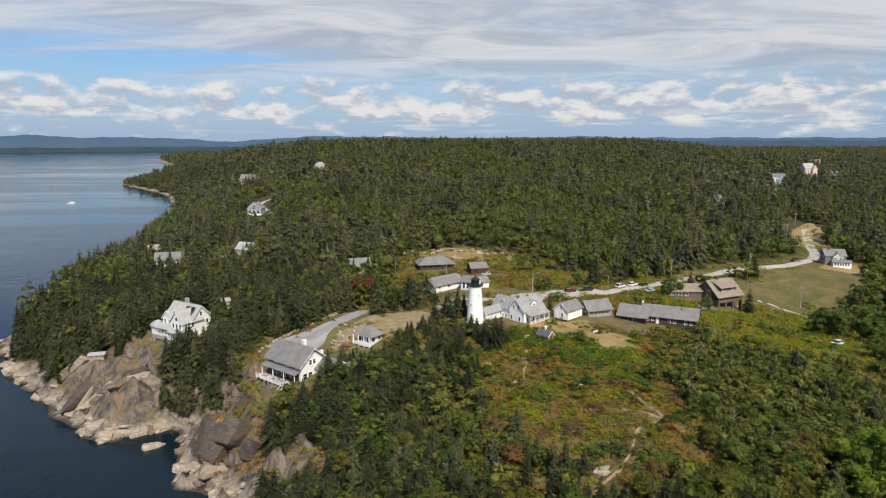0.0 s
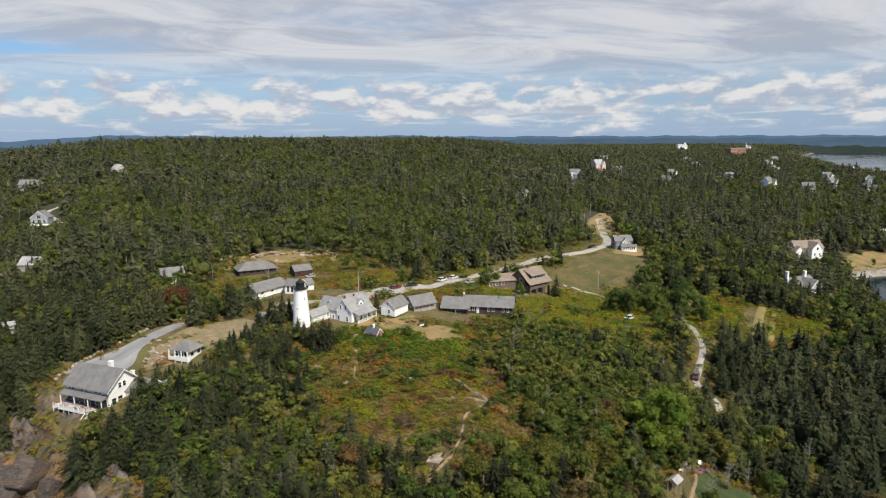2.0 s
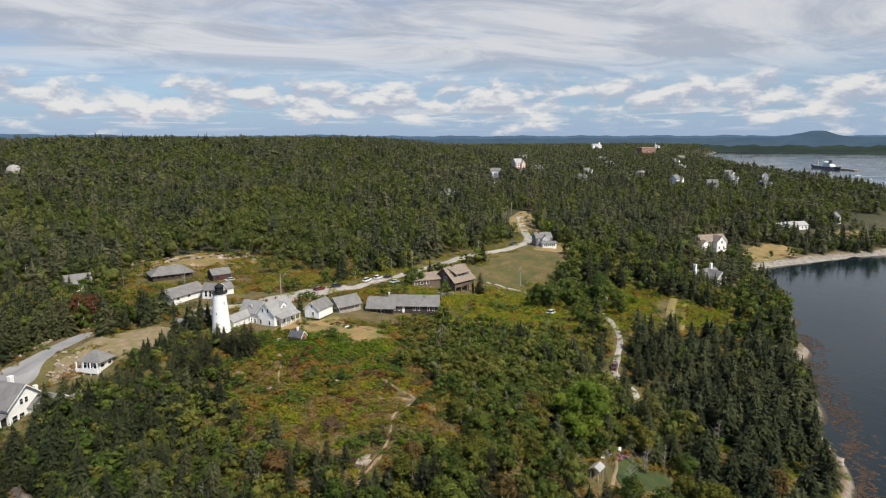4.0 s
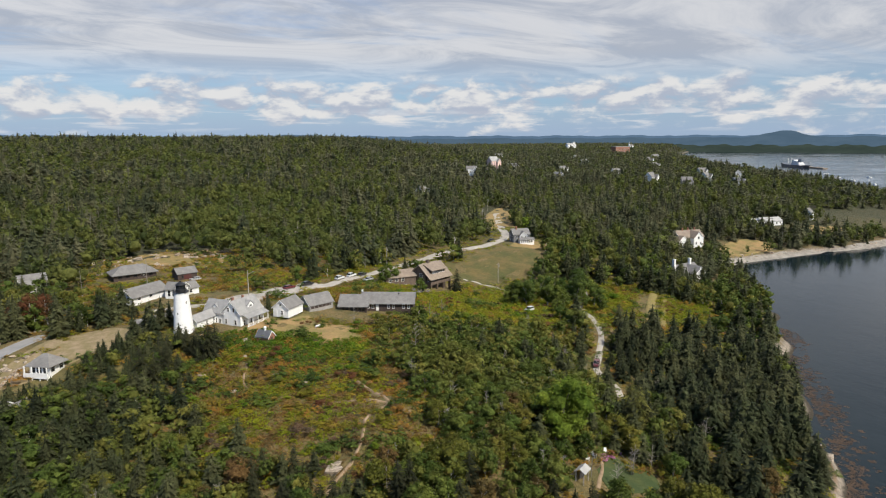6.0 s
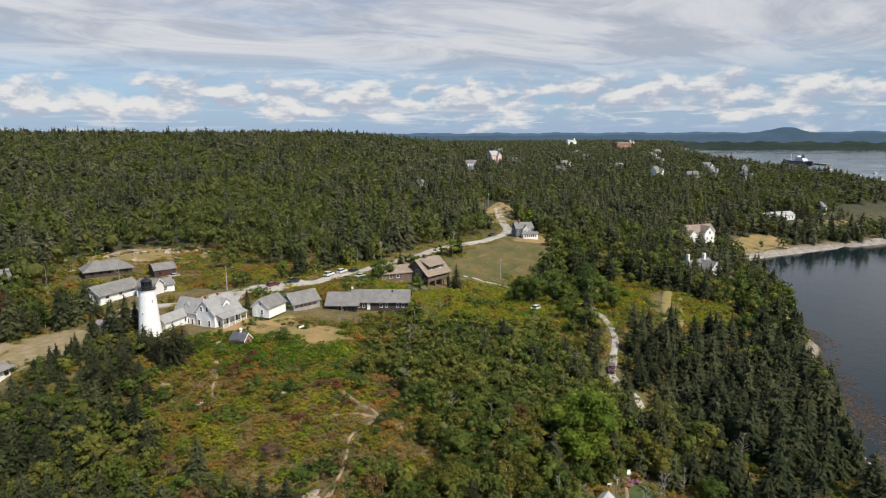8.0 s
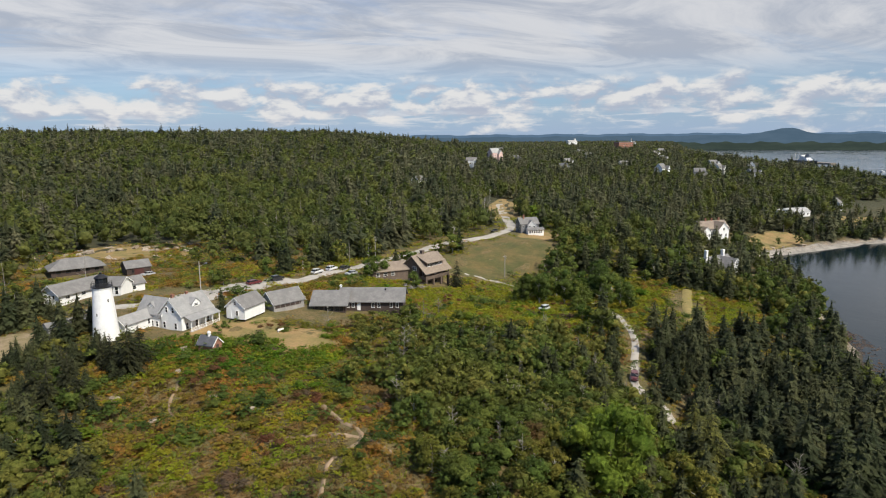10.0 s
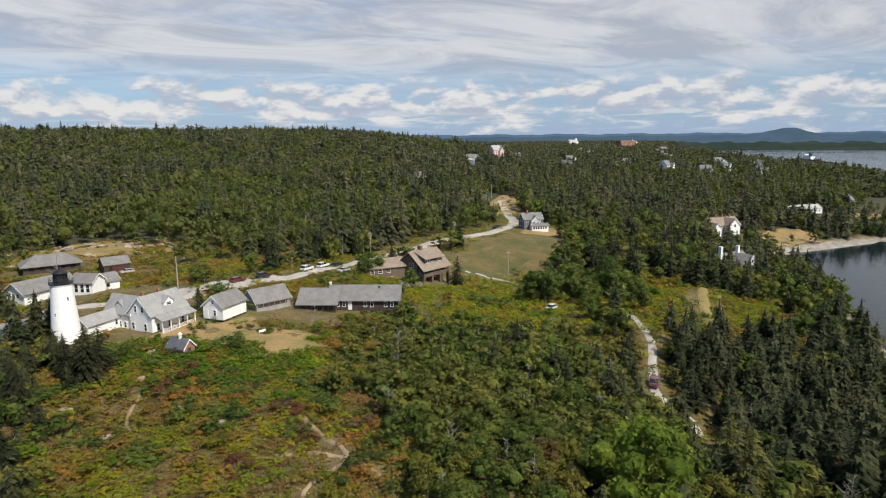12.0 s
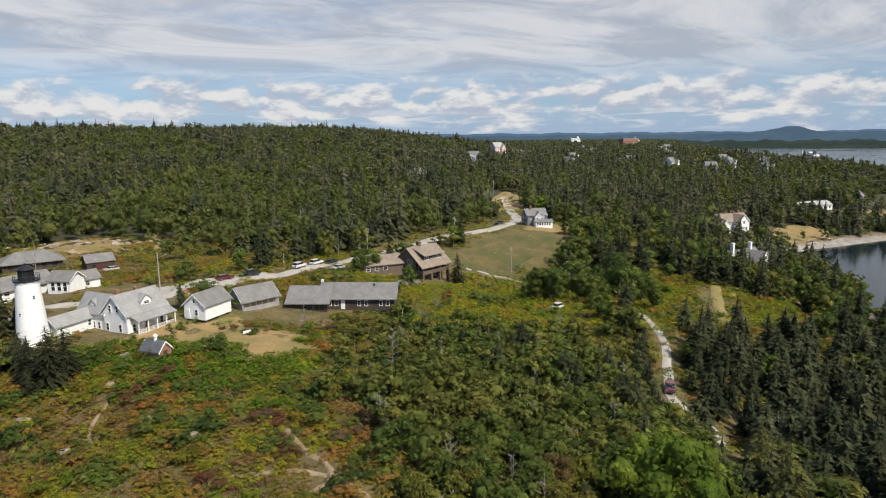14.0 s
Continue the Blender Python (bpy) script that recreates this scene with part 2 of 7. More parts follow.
CLIFF = rock_material("tan_cliff_rock", (0.09, 0.075, 0.062), (0.26, 0.21, 0.165), (0.20, 0.12, 0.06), 0.4)
RUST = rock_material("rust_stained_rock", (0.14, 0.075, 0.04), (0.33, 0.155, 0.06), (0.15, 0.10, 0.075), 0.4)
TWIG = leaves("grey_brown_twigs", (0.121, 0.095, 0.064), (0.165, 0.119, 0.075), (0.187, 0.116, 0.068), 0.3, 0.20, 0.6, 0.55, 11.0, crown=0.4, vary=0.6, shade_range=(0.82, 1.14), glow_share=0.42)
WEED = plain("brown_seaweed", (0.046, 0.028, 0.016), (0.088, 0.050, 0.026), 0.7, 0.8, 5.0, 0.6, 0.08)
BARK = plain("grey_bark", (0.085, 0.070, 0.058), (0.17, 0.15, 0.13), 0.95, 1.2, 9.0, 0.6, 0.03)
BIRCH = plain("pale_birch_bark", (0.42, 0.39, 0.35), (0.62, 0.59, 0.55), 0.85, 2.0, 12.0, 0.3, 0.01)
DEADWOOD = plain("silver_deadwood", (0.19, 0.172, 0.155), (0.30, 0.275, 0.25), 0.95, 1.2, 9.0, 0.4, 0.02)
WHITE = board_material("white_clapboard", (0.74, 0.75, 0.76), (0.82, 0.82, 0.81))
TRIM = plain("white_trim", (0.76, 0.76, 0.75), (0.83, 0.83, 0.82), 0.6, 1.0, 12.0, 0.1, 0.005, spread=0.06)
TOWER = plain("whitewashed_stone", (0.76, 0.76, 0.75), (0.84, 0.84, 0.83), 0.8, 1.1, 5.0, 0.55, 0.06, spread=0.08)
GREY_ROOF = shingle_material("grey_roof_shingles", (0.165, 0.160, 0.156), (0.225, 0.218, 0.210), (0.115, 0.112, 0.110))
SILVER_ROOF = shingle_material("silver_grey_shingles", (0.255, 0.255, 0.255), (0.33, 0.325, 0.32), (0.20, 0.20, 0.20))
DARK_ROOF = shingle_material("dark_slate_shingles", (0.085, 0.09, 0.105), (0.13, 0.135, 0.15), (0.07, 0.07, 0.08))
PALE_ROOF = shingle_material("pale_roof_shingles", (0.33, 0.33, 0.325), (0.42, 0.415, 0.40), (0.26, 0.26, 0.255))
BROWN_ROOF = shingle_material("brown_roof_shingles", (0.22, 0.175, 0.135), (0.29, 0.235, 0.185), (0.16, 0.125, 0.10))
GREY_WALL = board_material("weathered_grey_shingle", (0.26, 0.25, 0.24), (0.36, 0.345, 0.33))
BLUE_WALL = board_material("blue_grey_clapboard", (0.22, 0.24, 0.27), (0.30, 0.32, 0.35))
PALE_WALL = board_material("pale_grey_clapboard", (0.46, 0.47, 0.48), (0.56, 0.565, 0.57))
SLATE_WALL = board_material("dark_slate_clapboard", (0.125, 0.125, 0.13), (0.18, 0.18, 0.185))
BROWN_WALL = board_material("brown_shingle", (0.085, 0.062, 0.048), (0.15, 0.11, 0.085), 0.16)
DARK_WALL = board_material("dark_stained_boards", (0.040, 0.028, 0.024), (0.075, 0.052, 0.044), 0.18)
PINK_WALL = board_material("pale_pink_clapboard", (0.66, 0.46, 0.41), (0.72, 0.54, 0.49))
RED_DOOR = board_material("dark_red_boards", (0.062, 0.018, 0.016), (0.090, 0.025, 0.022), 0.3)
BLACK = plain("black_iron", (0.012, 0.012, 0.014), (0.022, 0.022, 0.024), 0.45, 2.0, 12.0, 0.1, 0.004, spread=0.1)
DECK = plain("weathered_deck", (0.40, 0.36, 0.33), (0.52, 0.48, 0.45), 0.85, 1.0, 8.0, 0.2, 0.01)
POLE = plain("grey_pole_wood", (0.30, 0.27, 0.24), (0.42, 0.39, 0.35), 0.9, 1.0, 8.0, 0.2, 0.01)
MASONRY = plain("chimney_brick", (0.26, 0.12, 0.08), (0.34, 0.17, 0.12), 0.9, 1.5, 9.0, 0.3, 0.01)
CUSHION = plain("tan_deck_cushions", (0.42, 0.24, 0.17), (0.50, 0.31, 0.23), 0.9, 1.5, 9.0, 0.2, 0.01)
RUBBER = plain("black_rubber", (0.018, 0.018, 0.018), (0.028, 0.028, 0.028), 0.8, 2.0, 12.0, 0.1, 0.005)
STEEL = plain("bright_steel", (0.5, 0.5, 0.5), (0.6, 0.6, 0.6), 0.35, 2.0, 12.0, 0.05, 0.002, 1.0, 0.05)
SPRUCE = leaves("spruce_needles", (0.022, 0.026, 0.012), (0.041, 0.046, 0.021), (0.070, 0.072, 0.032), 0.17, 0.28, 0.5, 0.57, 11.0, shade_range=(0.7, 1.2))
FAR_SPRUCE = leaves("spruce_needles_in_the_mass", (0.040, 0.052, 0.026), (0.081, 0.091, 0.043), (0.148, 0.141, 0.075), 0.17, 0.26, 0.65, 0.56, 4.5, crown=0.15, vary=0.6, shade_range=(0.76, 1.18))
NEAR_SPRUCE = leaves("spruce_needles_in_the_near_wood", (0.031, 0.042, 0.018), (0.060, 0.070, 0.029), (0.098, 0.102, 0.044), 0.17, 0.35, 0.6, 0.57, 6.0, shade_range=(0.68, 1.22))
FAR_BROAD = leaves("broad_leaves_in_the_mass", (0.052, 0.074, 0.020), (0.096, 0.120, 0.026), (0.149, 0.157, 0.039), 0.15, 0.20, 0.6, 0.56, 4.5, crown=0.15, vary=0.6, shade_range=(0.76, 1.18), glow_share=0.34)
NEAR_BROAD = leaves("mixed_leaves_in_the_near_wood", (0.058, 0.094, 0.018), (0.113, 0.150, 0.029), (0.204, 0.186, 0.040), 0.15, 0.30, 0.6, 0.57, 8.0, 0.24, 0.8, (0.7, 1.22), 0.36)
BROAD = leaves("broad_leaves", (0.053, 0.092, 0.017), (0.098, 0.143, 0.026), (0.159, 0.185, 0.035), 0.17, 0.32, 0.55, 0.56, 10.0, shade_range=(0.7, 1.22), glow_share=0.36)
OLIVE = leaves("yellowing_leaves", (0.092, 0.108, 0.016), (0.148, 0.149, 0.023), (0.183, 0.159, 0.029), 0.3, 0.32, 0.6, 0.56, 10.0)
AUTUMN = leaves("browning_leaves", (0.105, 0.080, 0.026), (0.150, 0.105, 0.036), (0.170, 0.092, 0.034), 0.3, 0.32, 0.6, 0.54, 10.0)
MAPLE = leaves("maple_leaves", (0.088, 0.148, 0.014), (0.143, 0.206, 0.022), (0.182, 0.222, 0.025), 0.3, 0.35, 0.6, 0.56, 10.0)
SHRUB = leaves("shrub_leaves", (0.143, 0.153, 0.019), (0.279, 0.239, 0.028), (0.373, 0.176, 0.045), 0.20, 0.20, 0.85, 0.56, 11.0, crown=0.4, vary=0.6, shade_range=(0.82, 1.14), glow_share=0.42)
HEATH = leaves("brown_heath_twigs", (0.151, 0.100, 0.040), (0.261, 0.158, 0.062), (0.320, 0.207, 0.066), 0.25, 0.20, 0.6, 0.56, 11.0, crown=0.4, vary=0.6, shade_range=(0.82, 1.14), glow_share=0.42)
GOLD = leaves("yellow_green_leaves", (0.161, 0.221, 0.015), (0.260, 0.288, 0.019), (0.349, 0.302, 0.023), 0.3, 0.20, 0.6, 0.55, 10.0, crown=0.4, vary=0.6, shade_range=(0.82, 1.14), glow_share=0.42)
FERN = leaves("bright_fern_leaves", (0.073, 0.155, 0.012), (0.121, 0.208, 0.015), (0.182, 0.208, 0.020), 0.3, 0.20, 0.6, 0.57, 10.0, crown=0.4, vary=0.6, shade_range=(0.82, 1.14), glow_share=0.42)
TAWNY = leaves("browning_needles", (0.132, 0.074, 0.032), (0.193, 0.100, 0.044), (0.165, 0.063, 0.032), 0.4, 0.20, 0.6, 0.54, 10.0, crown=0.4, vary=0.6, shade_range=(0.82, 1.14), glow_share=0.42)
BLOOM = leaves("pink_blossom", (0.45, 0.11, 0.26), (0.60, 0.22, 0.42), (0.55, 0.30, 0.45), 0.6, 0.3)


def paint(name, colour):
    m, n, place = nodes(name)
    dirt = n.noise(place, 1.2, 3.0)
    finish(n, n.mix(n.math("MULTIPLY", dirt, 0.25), colour, (0.10, 0.09, 0.08)), 0.3, None, **{"Coat Weight": 0.6})
    return m


def glass():
    m, n, place = nodes("window_glass")
    finish(n, n.mix(n.noise(place, 0.5), (0.012, 0.014, 0.017), (0.03, 0.033, 0.037)), 0.06)
    return m


GLASS = glass()
CAR_WHITE, CAR_RED, CAR_DARK, CAR_SILVER = paint("white_car_paint", (0.72, 0.73, 0.74)), paint("dark_red_car_paint", (0.12, 0.010, 0.016)), paint("black_car_paint", (0.018, 0.02, 0.024)), paint("silver_car_paint", (0.45, 0.46, 0.47))


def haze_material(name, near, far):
    """Wooded hills far off: the blue haze of the air between is painted into a glowing colour."""
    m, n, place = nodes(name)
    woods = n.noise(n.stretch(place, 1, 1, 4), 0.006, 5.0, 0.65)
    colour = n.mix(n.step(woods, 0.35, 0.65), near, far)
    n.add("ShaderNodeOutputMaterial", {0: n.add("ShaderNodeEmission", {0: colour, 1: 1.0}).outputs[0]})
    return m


# woods and hills with the haze of distance mixed into self-lit colours
FAR_GREEN = haze_material("far_woods_hazed", (0.042, 0.060, 0.052), (0.058, 0.080, 0.066))
FAR_BLUE = haze_material("far_hills_hazed", (0.080, 0.132, 0.188), (0.095, 0.150, 0.210))
FAR_SHORE = haze_material("far_wooded_shore_hazed", (0.062, 0.100, 0.128), (0.082, 0.126, 0.155))
FAR_PALE = haze_material("farthest_hills_hazed", (0.105, 0.175, 0.265), (0.120, 0.192, 0.285))


# ---- building helpers ----
def part(name, mesh, material, parent=None, label="", m=None):
    """Links a bmesh or a mesh as one object under a thing or a part."""
    if isinstance(mesh, bmesh.types.BMesh):
        data = bpy.data.meshes.new(name)
        mesh.to_mesh(data)
        mesh.free()
        mesh = data
    if material is not None and not mesh.materials:
        mesh.materials.append(material)
    ob = new(name, mesh)
    ob.parent = parent
    if m is not None:
        ob.matrix_local = m
    return tagged(ob, label)


def thing(name, m, label, category, group=""):
    ob = new(name)
    ob.empty_display_size = 0.2
    ob.matrix_local = m
    return tagged(ob, label, category, group)


def array_mesh(name, points, faces, flat=True):
    """A mesh from numpy arrays: points (n, 3) and faces of one size (m, k)."""
    points, faces = np.ascontiguousarray(points, dtype=np.float32), np.ascontiguousarray(faces, dtype=np.int32)
    mesh = bpy.data.meshes.new(name)
    mesh.vertices.add(len(points))
    mesh.vertices.foreach_set("co", points.ravel())
    mesh.loops.add(faces.size)
    mesh.loops.foreach_set("vertex_index", faces.ravel())
    mesh.polygons.add(len(faces))
    mesh.polygons.foreach_set("loop_start", np.arange(0, faces.size, faces.shape[1], dtype=np.int32))
    mesh.update(calc_edges=True)
    if not flat:
        mesh.polygons.foreach_set("use_smooth", np.ones(len(faces), bool))
    return mesh


def box(bm, x0, x1, y0, y1, z0, z1, m=None):
    made = bmesh.ops.create_cube(bm, size=1.0, matrix=Matrix.LocRotScale(((x0 + x1) / 2, (y0 + y1) / 2, (z0 + z1) / 2), None, (x1 - x0, y1 - y0, z1 - z0)))["verts"]
    if m is not None:
        bmesh.ops.transform(bm, matrix=m, verts=made)
    return made


def boxes(*sizes):
    bm = bmesh.new()
    for size in sizes:
        box(bm, *size)
    return bm


def solid(outline, depth, axis="y"):
    """A flat outline (u, z) given thickness along y (or x), from depth[0] to depth[1]."""
    bm = bmesh.new()
    put = (lambda u, d, z: (u, d, z)) if axis == "y" else (lambda u, d, z: (d, u, z))
    rings = [[bm.verts.new(put(u, d, z)) for u, z in outline] for d in depth]
    bm.faces.new(rings[0])
    bm.faces.new(rings[1][::-1])
    for i in range(len(outline)):
        j = (i + 1) % len(outline)
        bm.faces.new((rings[0][i], rings[1][i], rings[1][j], rings[0][j]))
    bmesh.ops.recalc_face_normals(bm, faces=bm.faces)
    return bm


def turned(profile, sides=24):
    """A body of revolution round z from (radius, z) pairs, closed at both ends."""
    bm = bmesh.new()
    rings = [[bm.verts.new((r * math.cos(k * math.tau / sides), r * math.sin(k * math.tau / sides), z)) for k in range(sides)] for r, z in profile]
    for a, b in zip(rings, rings[1:]):
        for k in range(sides):
            bm.faces.new((a[k], a[(k + 1) % sides], b[(k + 1) % sides], b[k]))
    bm.faces.new(rings[0][::-1])
    bm.faces.new(rings[-1])
    return bm


def rod(bm, a, b, r, sides=6, r2=None):
    a, b = Vector(a), Vector(b)
    m = Matrix.Translation((a + b) / 2) @ (b - a).to_track_quat("Z", "Y").to_matrix().to_4x4()
    bmesh.ops.create_cone(bm, cap_ends=True, segments=sides, radius1=r, radius2=r if r2 is None else r2, depth=(b - a).length, matrix=m)


# ---- ground and sea ----
COAST = [(-52, 135), (-58, 139), (-66, 146), (-67, 154), (-70, 160), (-75, 168), (-80, 169), (-89, 164.5), (-100, 167), (-115, 181), (-133, 199), (-155, 218), (-172, 240), (-180, 256), (-194, 290), (-203, 350), (-216, 430),
         (-238, 520), (-275, 650), (-335, 800), (-392, 925), (-450, 1010), (-528, 1100), (-590, 1180), (-600, 1330),
         (-640, 1600), (-900, 2150), (-1230, 2780), (-1180, 3000), (-700, 3300), (-450, 4950), (4900, 4950), (2700, 2600), (1800, 1850),
         (1420, 1390), (1150, 1040), (960, 790), (880, 620), (850, 505), (800, 415), (690, 335), (560, 292), (470, 281),
         (400, 288), (332, 284), (290, 236), (262, 200), (227, 168), (202, 148), (182, 126), (165, 109), (150, 96),
         (130, 80), (97, 60), (50, 50), (5, 62), (-28, 100)]


def smooth(v, a, b):
    v = np.clip((np.asarray(v, float) - a) / (b - a), 0, 1)
    return v * v * (3 - 2 * v)


def coast_distance(x, y):
    """Metres from the shoreline, plus inland and minus at sea."""
    x, y = np.asarray(x, float), np.asarray(y, float)
    best, inside = np.full(x.shape, 1e9), np.zeros(x.shape, bool)
    for (ax, ay), (bx, by) in zip(COAST, COAST[1:] + COAST[:1]):
        dx, dy = bx - ax, by - ay
        k = np.clip(((x - ax) * dx + (y - ay) * dy) / (dx * dx + dy * dy), 0, 1)
        best = np.minimum(best, np.hypot(x - ax - k * dx, y - ay - k * dy))
        if ay != by:
            inside ^= ((ay > y) != (by > y)) & (x < ax + (y - ay) / (by - ay) * dx)
    return np.where(inside, best, -best)


def bump(x, y, cx, cy, sx, sy):
    return np.exp(-((x - cx) / sx) ** 2 - ((y - cy) / sy) ** 2)


def wobble(x, y, size):
    """Cheap smooth unevenness of about -1 to 1."""
    a, b = x / size, y / size
    return (np.sin(a * 1.7 + 1.3 * np.sin(b * 1.1 + 0.4)) + np.sin(b * 2.3 + 1.7 * np.sin(a * 0.9)) + np.sin(a * 4.1 - b * 3.3 + 2 * np.sin(b * 1.9))) / 3


def height(x, y):
    """The ground's height above the sea."""
    x, y = np.asarray(x, float), np.asarray(y, float)
    d = coast_distance(x, y) + 4 * wobble(x, y, 17)
    hill = 50 * smooth(y, 225, 1050) * (1 - 0.72 * smooth(x - 0.30 * y, -60, 420)) * smooth(x, -570, -185)
    inland = 19 + hill + 4.8 * bump(x, y, 22, 212, 66, 50) + 3 * bump(x, y, 66, 252, 45, 30) + 1.5 * bump(x, y, 40, 120, 45, 30)
    inland = inland - 6 * bump(x, y, 125, 145, 40, 55) - 7 * bump(x, y, 150, 230, 42, 36) - 3 * bump(x, y, 250, 240, 95, 80) + 3 * bump(x, y, 175, 310, 60, 60)
    inland = inland - 9 * smooth(x, 260, 420) * (1 - smooth(y, 300, 620))
    west = smooth(-x + 0.25 * y, 20, 75) * (1 - smooth(y, 300, 420))
    bluff = 0.10 * smooth(d, 0, 4) + 0.52 * smooth(d, 4, 24) + 0.38 * smooth(d, 16, 70)
    near = 0.26 - 0.19 * smooth(y, 420, 700)
    slope = near * smooth(d, 0, 7) + (1 - near) * smooth(d, 4, 85)
    rise = west * bluff + (1 - west) * slope
    land = inland * rise + wobble(x, y, 9) * 0.5 * smooth(d, 4, 30) + wobble(x + 300, y, 60) * 1.5 * smooth(d, 150, 400)
    crag = west * smooth(d, 0, 4) * (1 - smooth(d, 24, 40))
    layers = (0.85 * x + 0.5 * y) / 6.5 + 0.5 * wobble(x, y, 11)
    steps = (layers - np.floor(layers)) ** 2 - 0.4
    small = layers * 3.1 + wobble(y, x, 4)
    land = land + crag * (2.6 * steps + 0.9 * ((small - np.floor(small)) ** 2 - 0.4) + 1.6 * wobble(x + 2 * y, y, 7) + 0.7 * wobble(x - y, y + x, 2.2))
    return np.where(d > 0, land, np.maximum(d * 0.25, -6))


def z_at(x, y):
    return float(height(x, y))


def graded(low, fine_low, fine_high, high, step, growth):
    """Grid lines: even in the middle, wider and wider outside."""
    inner = list(np.arange(fine_low, fine_high + step / 2, step))
    up, down, s = [inner[-1]], [inner[0]], step
    while up[-1] < high:
        s *= growth
        up.append(min(up[-1] + s, high))
    s = step
    while down[-1] > low:
        s *= growth
        down.append(max(down[-1] - s, low))
    return np.array(down[:0:-1] + inner + up[1:])


def sheet_mesh(name, xs, ys, rise):
    gx, gy = np.meshgrid(xs, ys)
    points = np.stack([gx.ravel(), gy.ravel(), rise(gx.ravel(), gy.ravel())], 1)
    nx = len(xs)
    i = (np.arange(len(ys) - 1)[:, None] * nx + np.arange(nx - 1)[None, :]).ravel()
    return array_mesh(name, points, np.stack([i, i + 1, i + 1 + nx, i + nx], 1), False)


ground_sheet = sheet_mesh("ground", np.union1d(graded(-4950, -226, 300, 4950, 2.4, 1.08), np.concatenate([np.arange(-151, -24, 2.0), np.arange(-624, -330, 12.0)])), np.union1d(graded(-1500, 50, 310, 4950, 2.4, 1.07), np.concatenate([np.arange(111, 214, 2.0), np.arange(870, 1200, 12.0)])), height)
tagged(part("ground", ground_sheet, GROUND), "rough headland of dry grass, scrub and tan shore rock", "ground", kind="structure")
sea_points = np.array([(-4990, -4900, 0), (4990, -4900, 0), (4990, 4990, 0), (-4990, 4990, 0)], float)
tagged(part("water", array_mesh("water", sea_points, np.array([[0, 1, 2, 3]])), WATER), "calm blue-grey bay water with slicks and ripples", "sea", kind="structure")


def ridge(name, radius, a0, a1, base, crest, material, label):
    """A far range of hills: a curved bank whose skyline follows crest(angle)."""
    angles = np.radians(np.arange(a0, a1 + 0.01, 0.25))
    rows = []
    for k, (reach, share) in enumerate(((0, 0), (20, 0.45), (50, 0.8), (90, 1.0), (160, 0.8))):
        top = np.array([crest(math.degrees(a)) for a in angles])
        rows.append(np.stack([np.sin(angles) * (radius + reach), np.cos(angles) * (radius + reach), base + (top - base) * share], 1))
    points, w = np.concatenate(rows), len(angles)
    i = (np.arange(4)[:, None] * w + np.arange(w - 1)[None, :]).ravel()
    tagged(part(name, array_mesh(name, points, np.stack([i, i + 1, i + 1 + w, i + w], 1), False), material), label, "hills", kind="structure")


def hills(angle, *humps):
    v = sum(h * math.exp(-((angle - c) / w) ** 2) for c, w, h in humps)
    return v + 3 * math.sin(angle * 1.1) + 2 * math.sin(angle * 2.7 + 1) + 1.2 * math.sin(angle * 6.1)


# skyline ranges: their blue and pale tones are painted haze, and they glow
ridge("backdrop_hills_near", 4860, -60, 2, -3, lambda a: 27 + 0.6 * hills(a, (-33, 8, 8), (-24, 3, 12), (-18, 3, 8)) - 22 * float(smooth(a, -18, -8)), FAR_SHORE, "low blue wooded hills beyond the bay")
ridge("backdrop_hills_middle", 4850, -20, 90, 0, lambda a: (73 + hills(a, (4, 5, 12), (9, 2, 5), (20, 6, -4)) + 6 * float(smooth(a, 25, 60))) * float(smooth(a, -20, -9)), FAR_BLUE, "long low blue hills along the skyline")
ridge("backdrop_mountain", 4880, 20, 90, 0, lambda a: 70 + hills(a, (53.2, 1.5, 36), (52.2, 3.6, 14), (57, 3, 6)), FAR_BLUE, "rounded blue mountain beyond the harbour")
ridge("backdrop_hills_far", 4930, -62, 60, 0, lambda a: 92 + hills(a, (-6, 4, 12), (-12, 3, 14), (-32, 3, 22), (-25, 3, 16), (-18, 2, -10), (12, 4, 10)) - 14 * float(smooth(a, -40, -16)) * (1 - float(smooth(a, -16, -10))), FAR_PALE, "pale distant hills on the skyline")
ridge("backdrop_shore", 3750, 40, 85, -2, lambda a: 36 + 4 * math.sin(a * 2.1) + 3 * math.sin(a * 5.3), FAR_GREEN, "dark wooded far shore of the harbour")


# ---- roads, lawns, paths: thin sheets laid over the ground ----
def curve_points(points, step=2.0):
    """Even points along a smooth line through the given ones."""
    p = [np.array(q, float) for q in points]
    p = [2 * p[0] - p[1]] + p + [2 * p[-1] - p[-2]]
    out = []
    for a, b, c, d in zip(p, p[1:], p[2:], p[3:]):
        k = max(2, int(np.linalg.norm(c - b) / step))
        for t in np.arange(k) / k:
            out.append(0.5 * (2 * b + (c - a) * t + (2 * a - 5 * b + 4 * c - d) * t * t + (3 * b - a - 3 * c + d) * t ** 3))
    return np.array(out + [p[-2]])


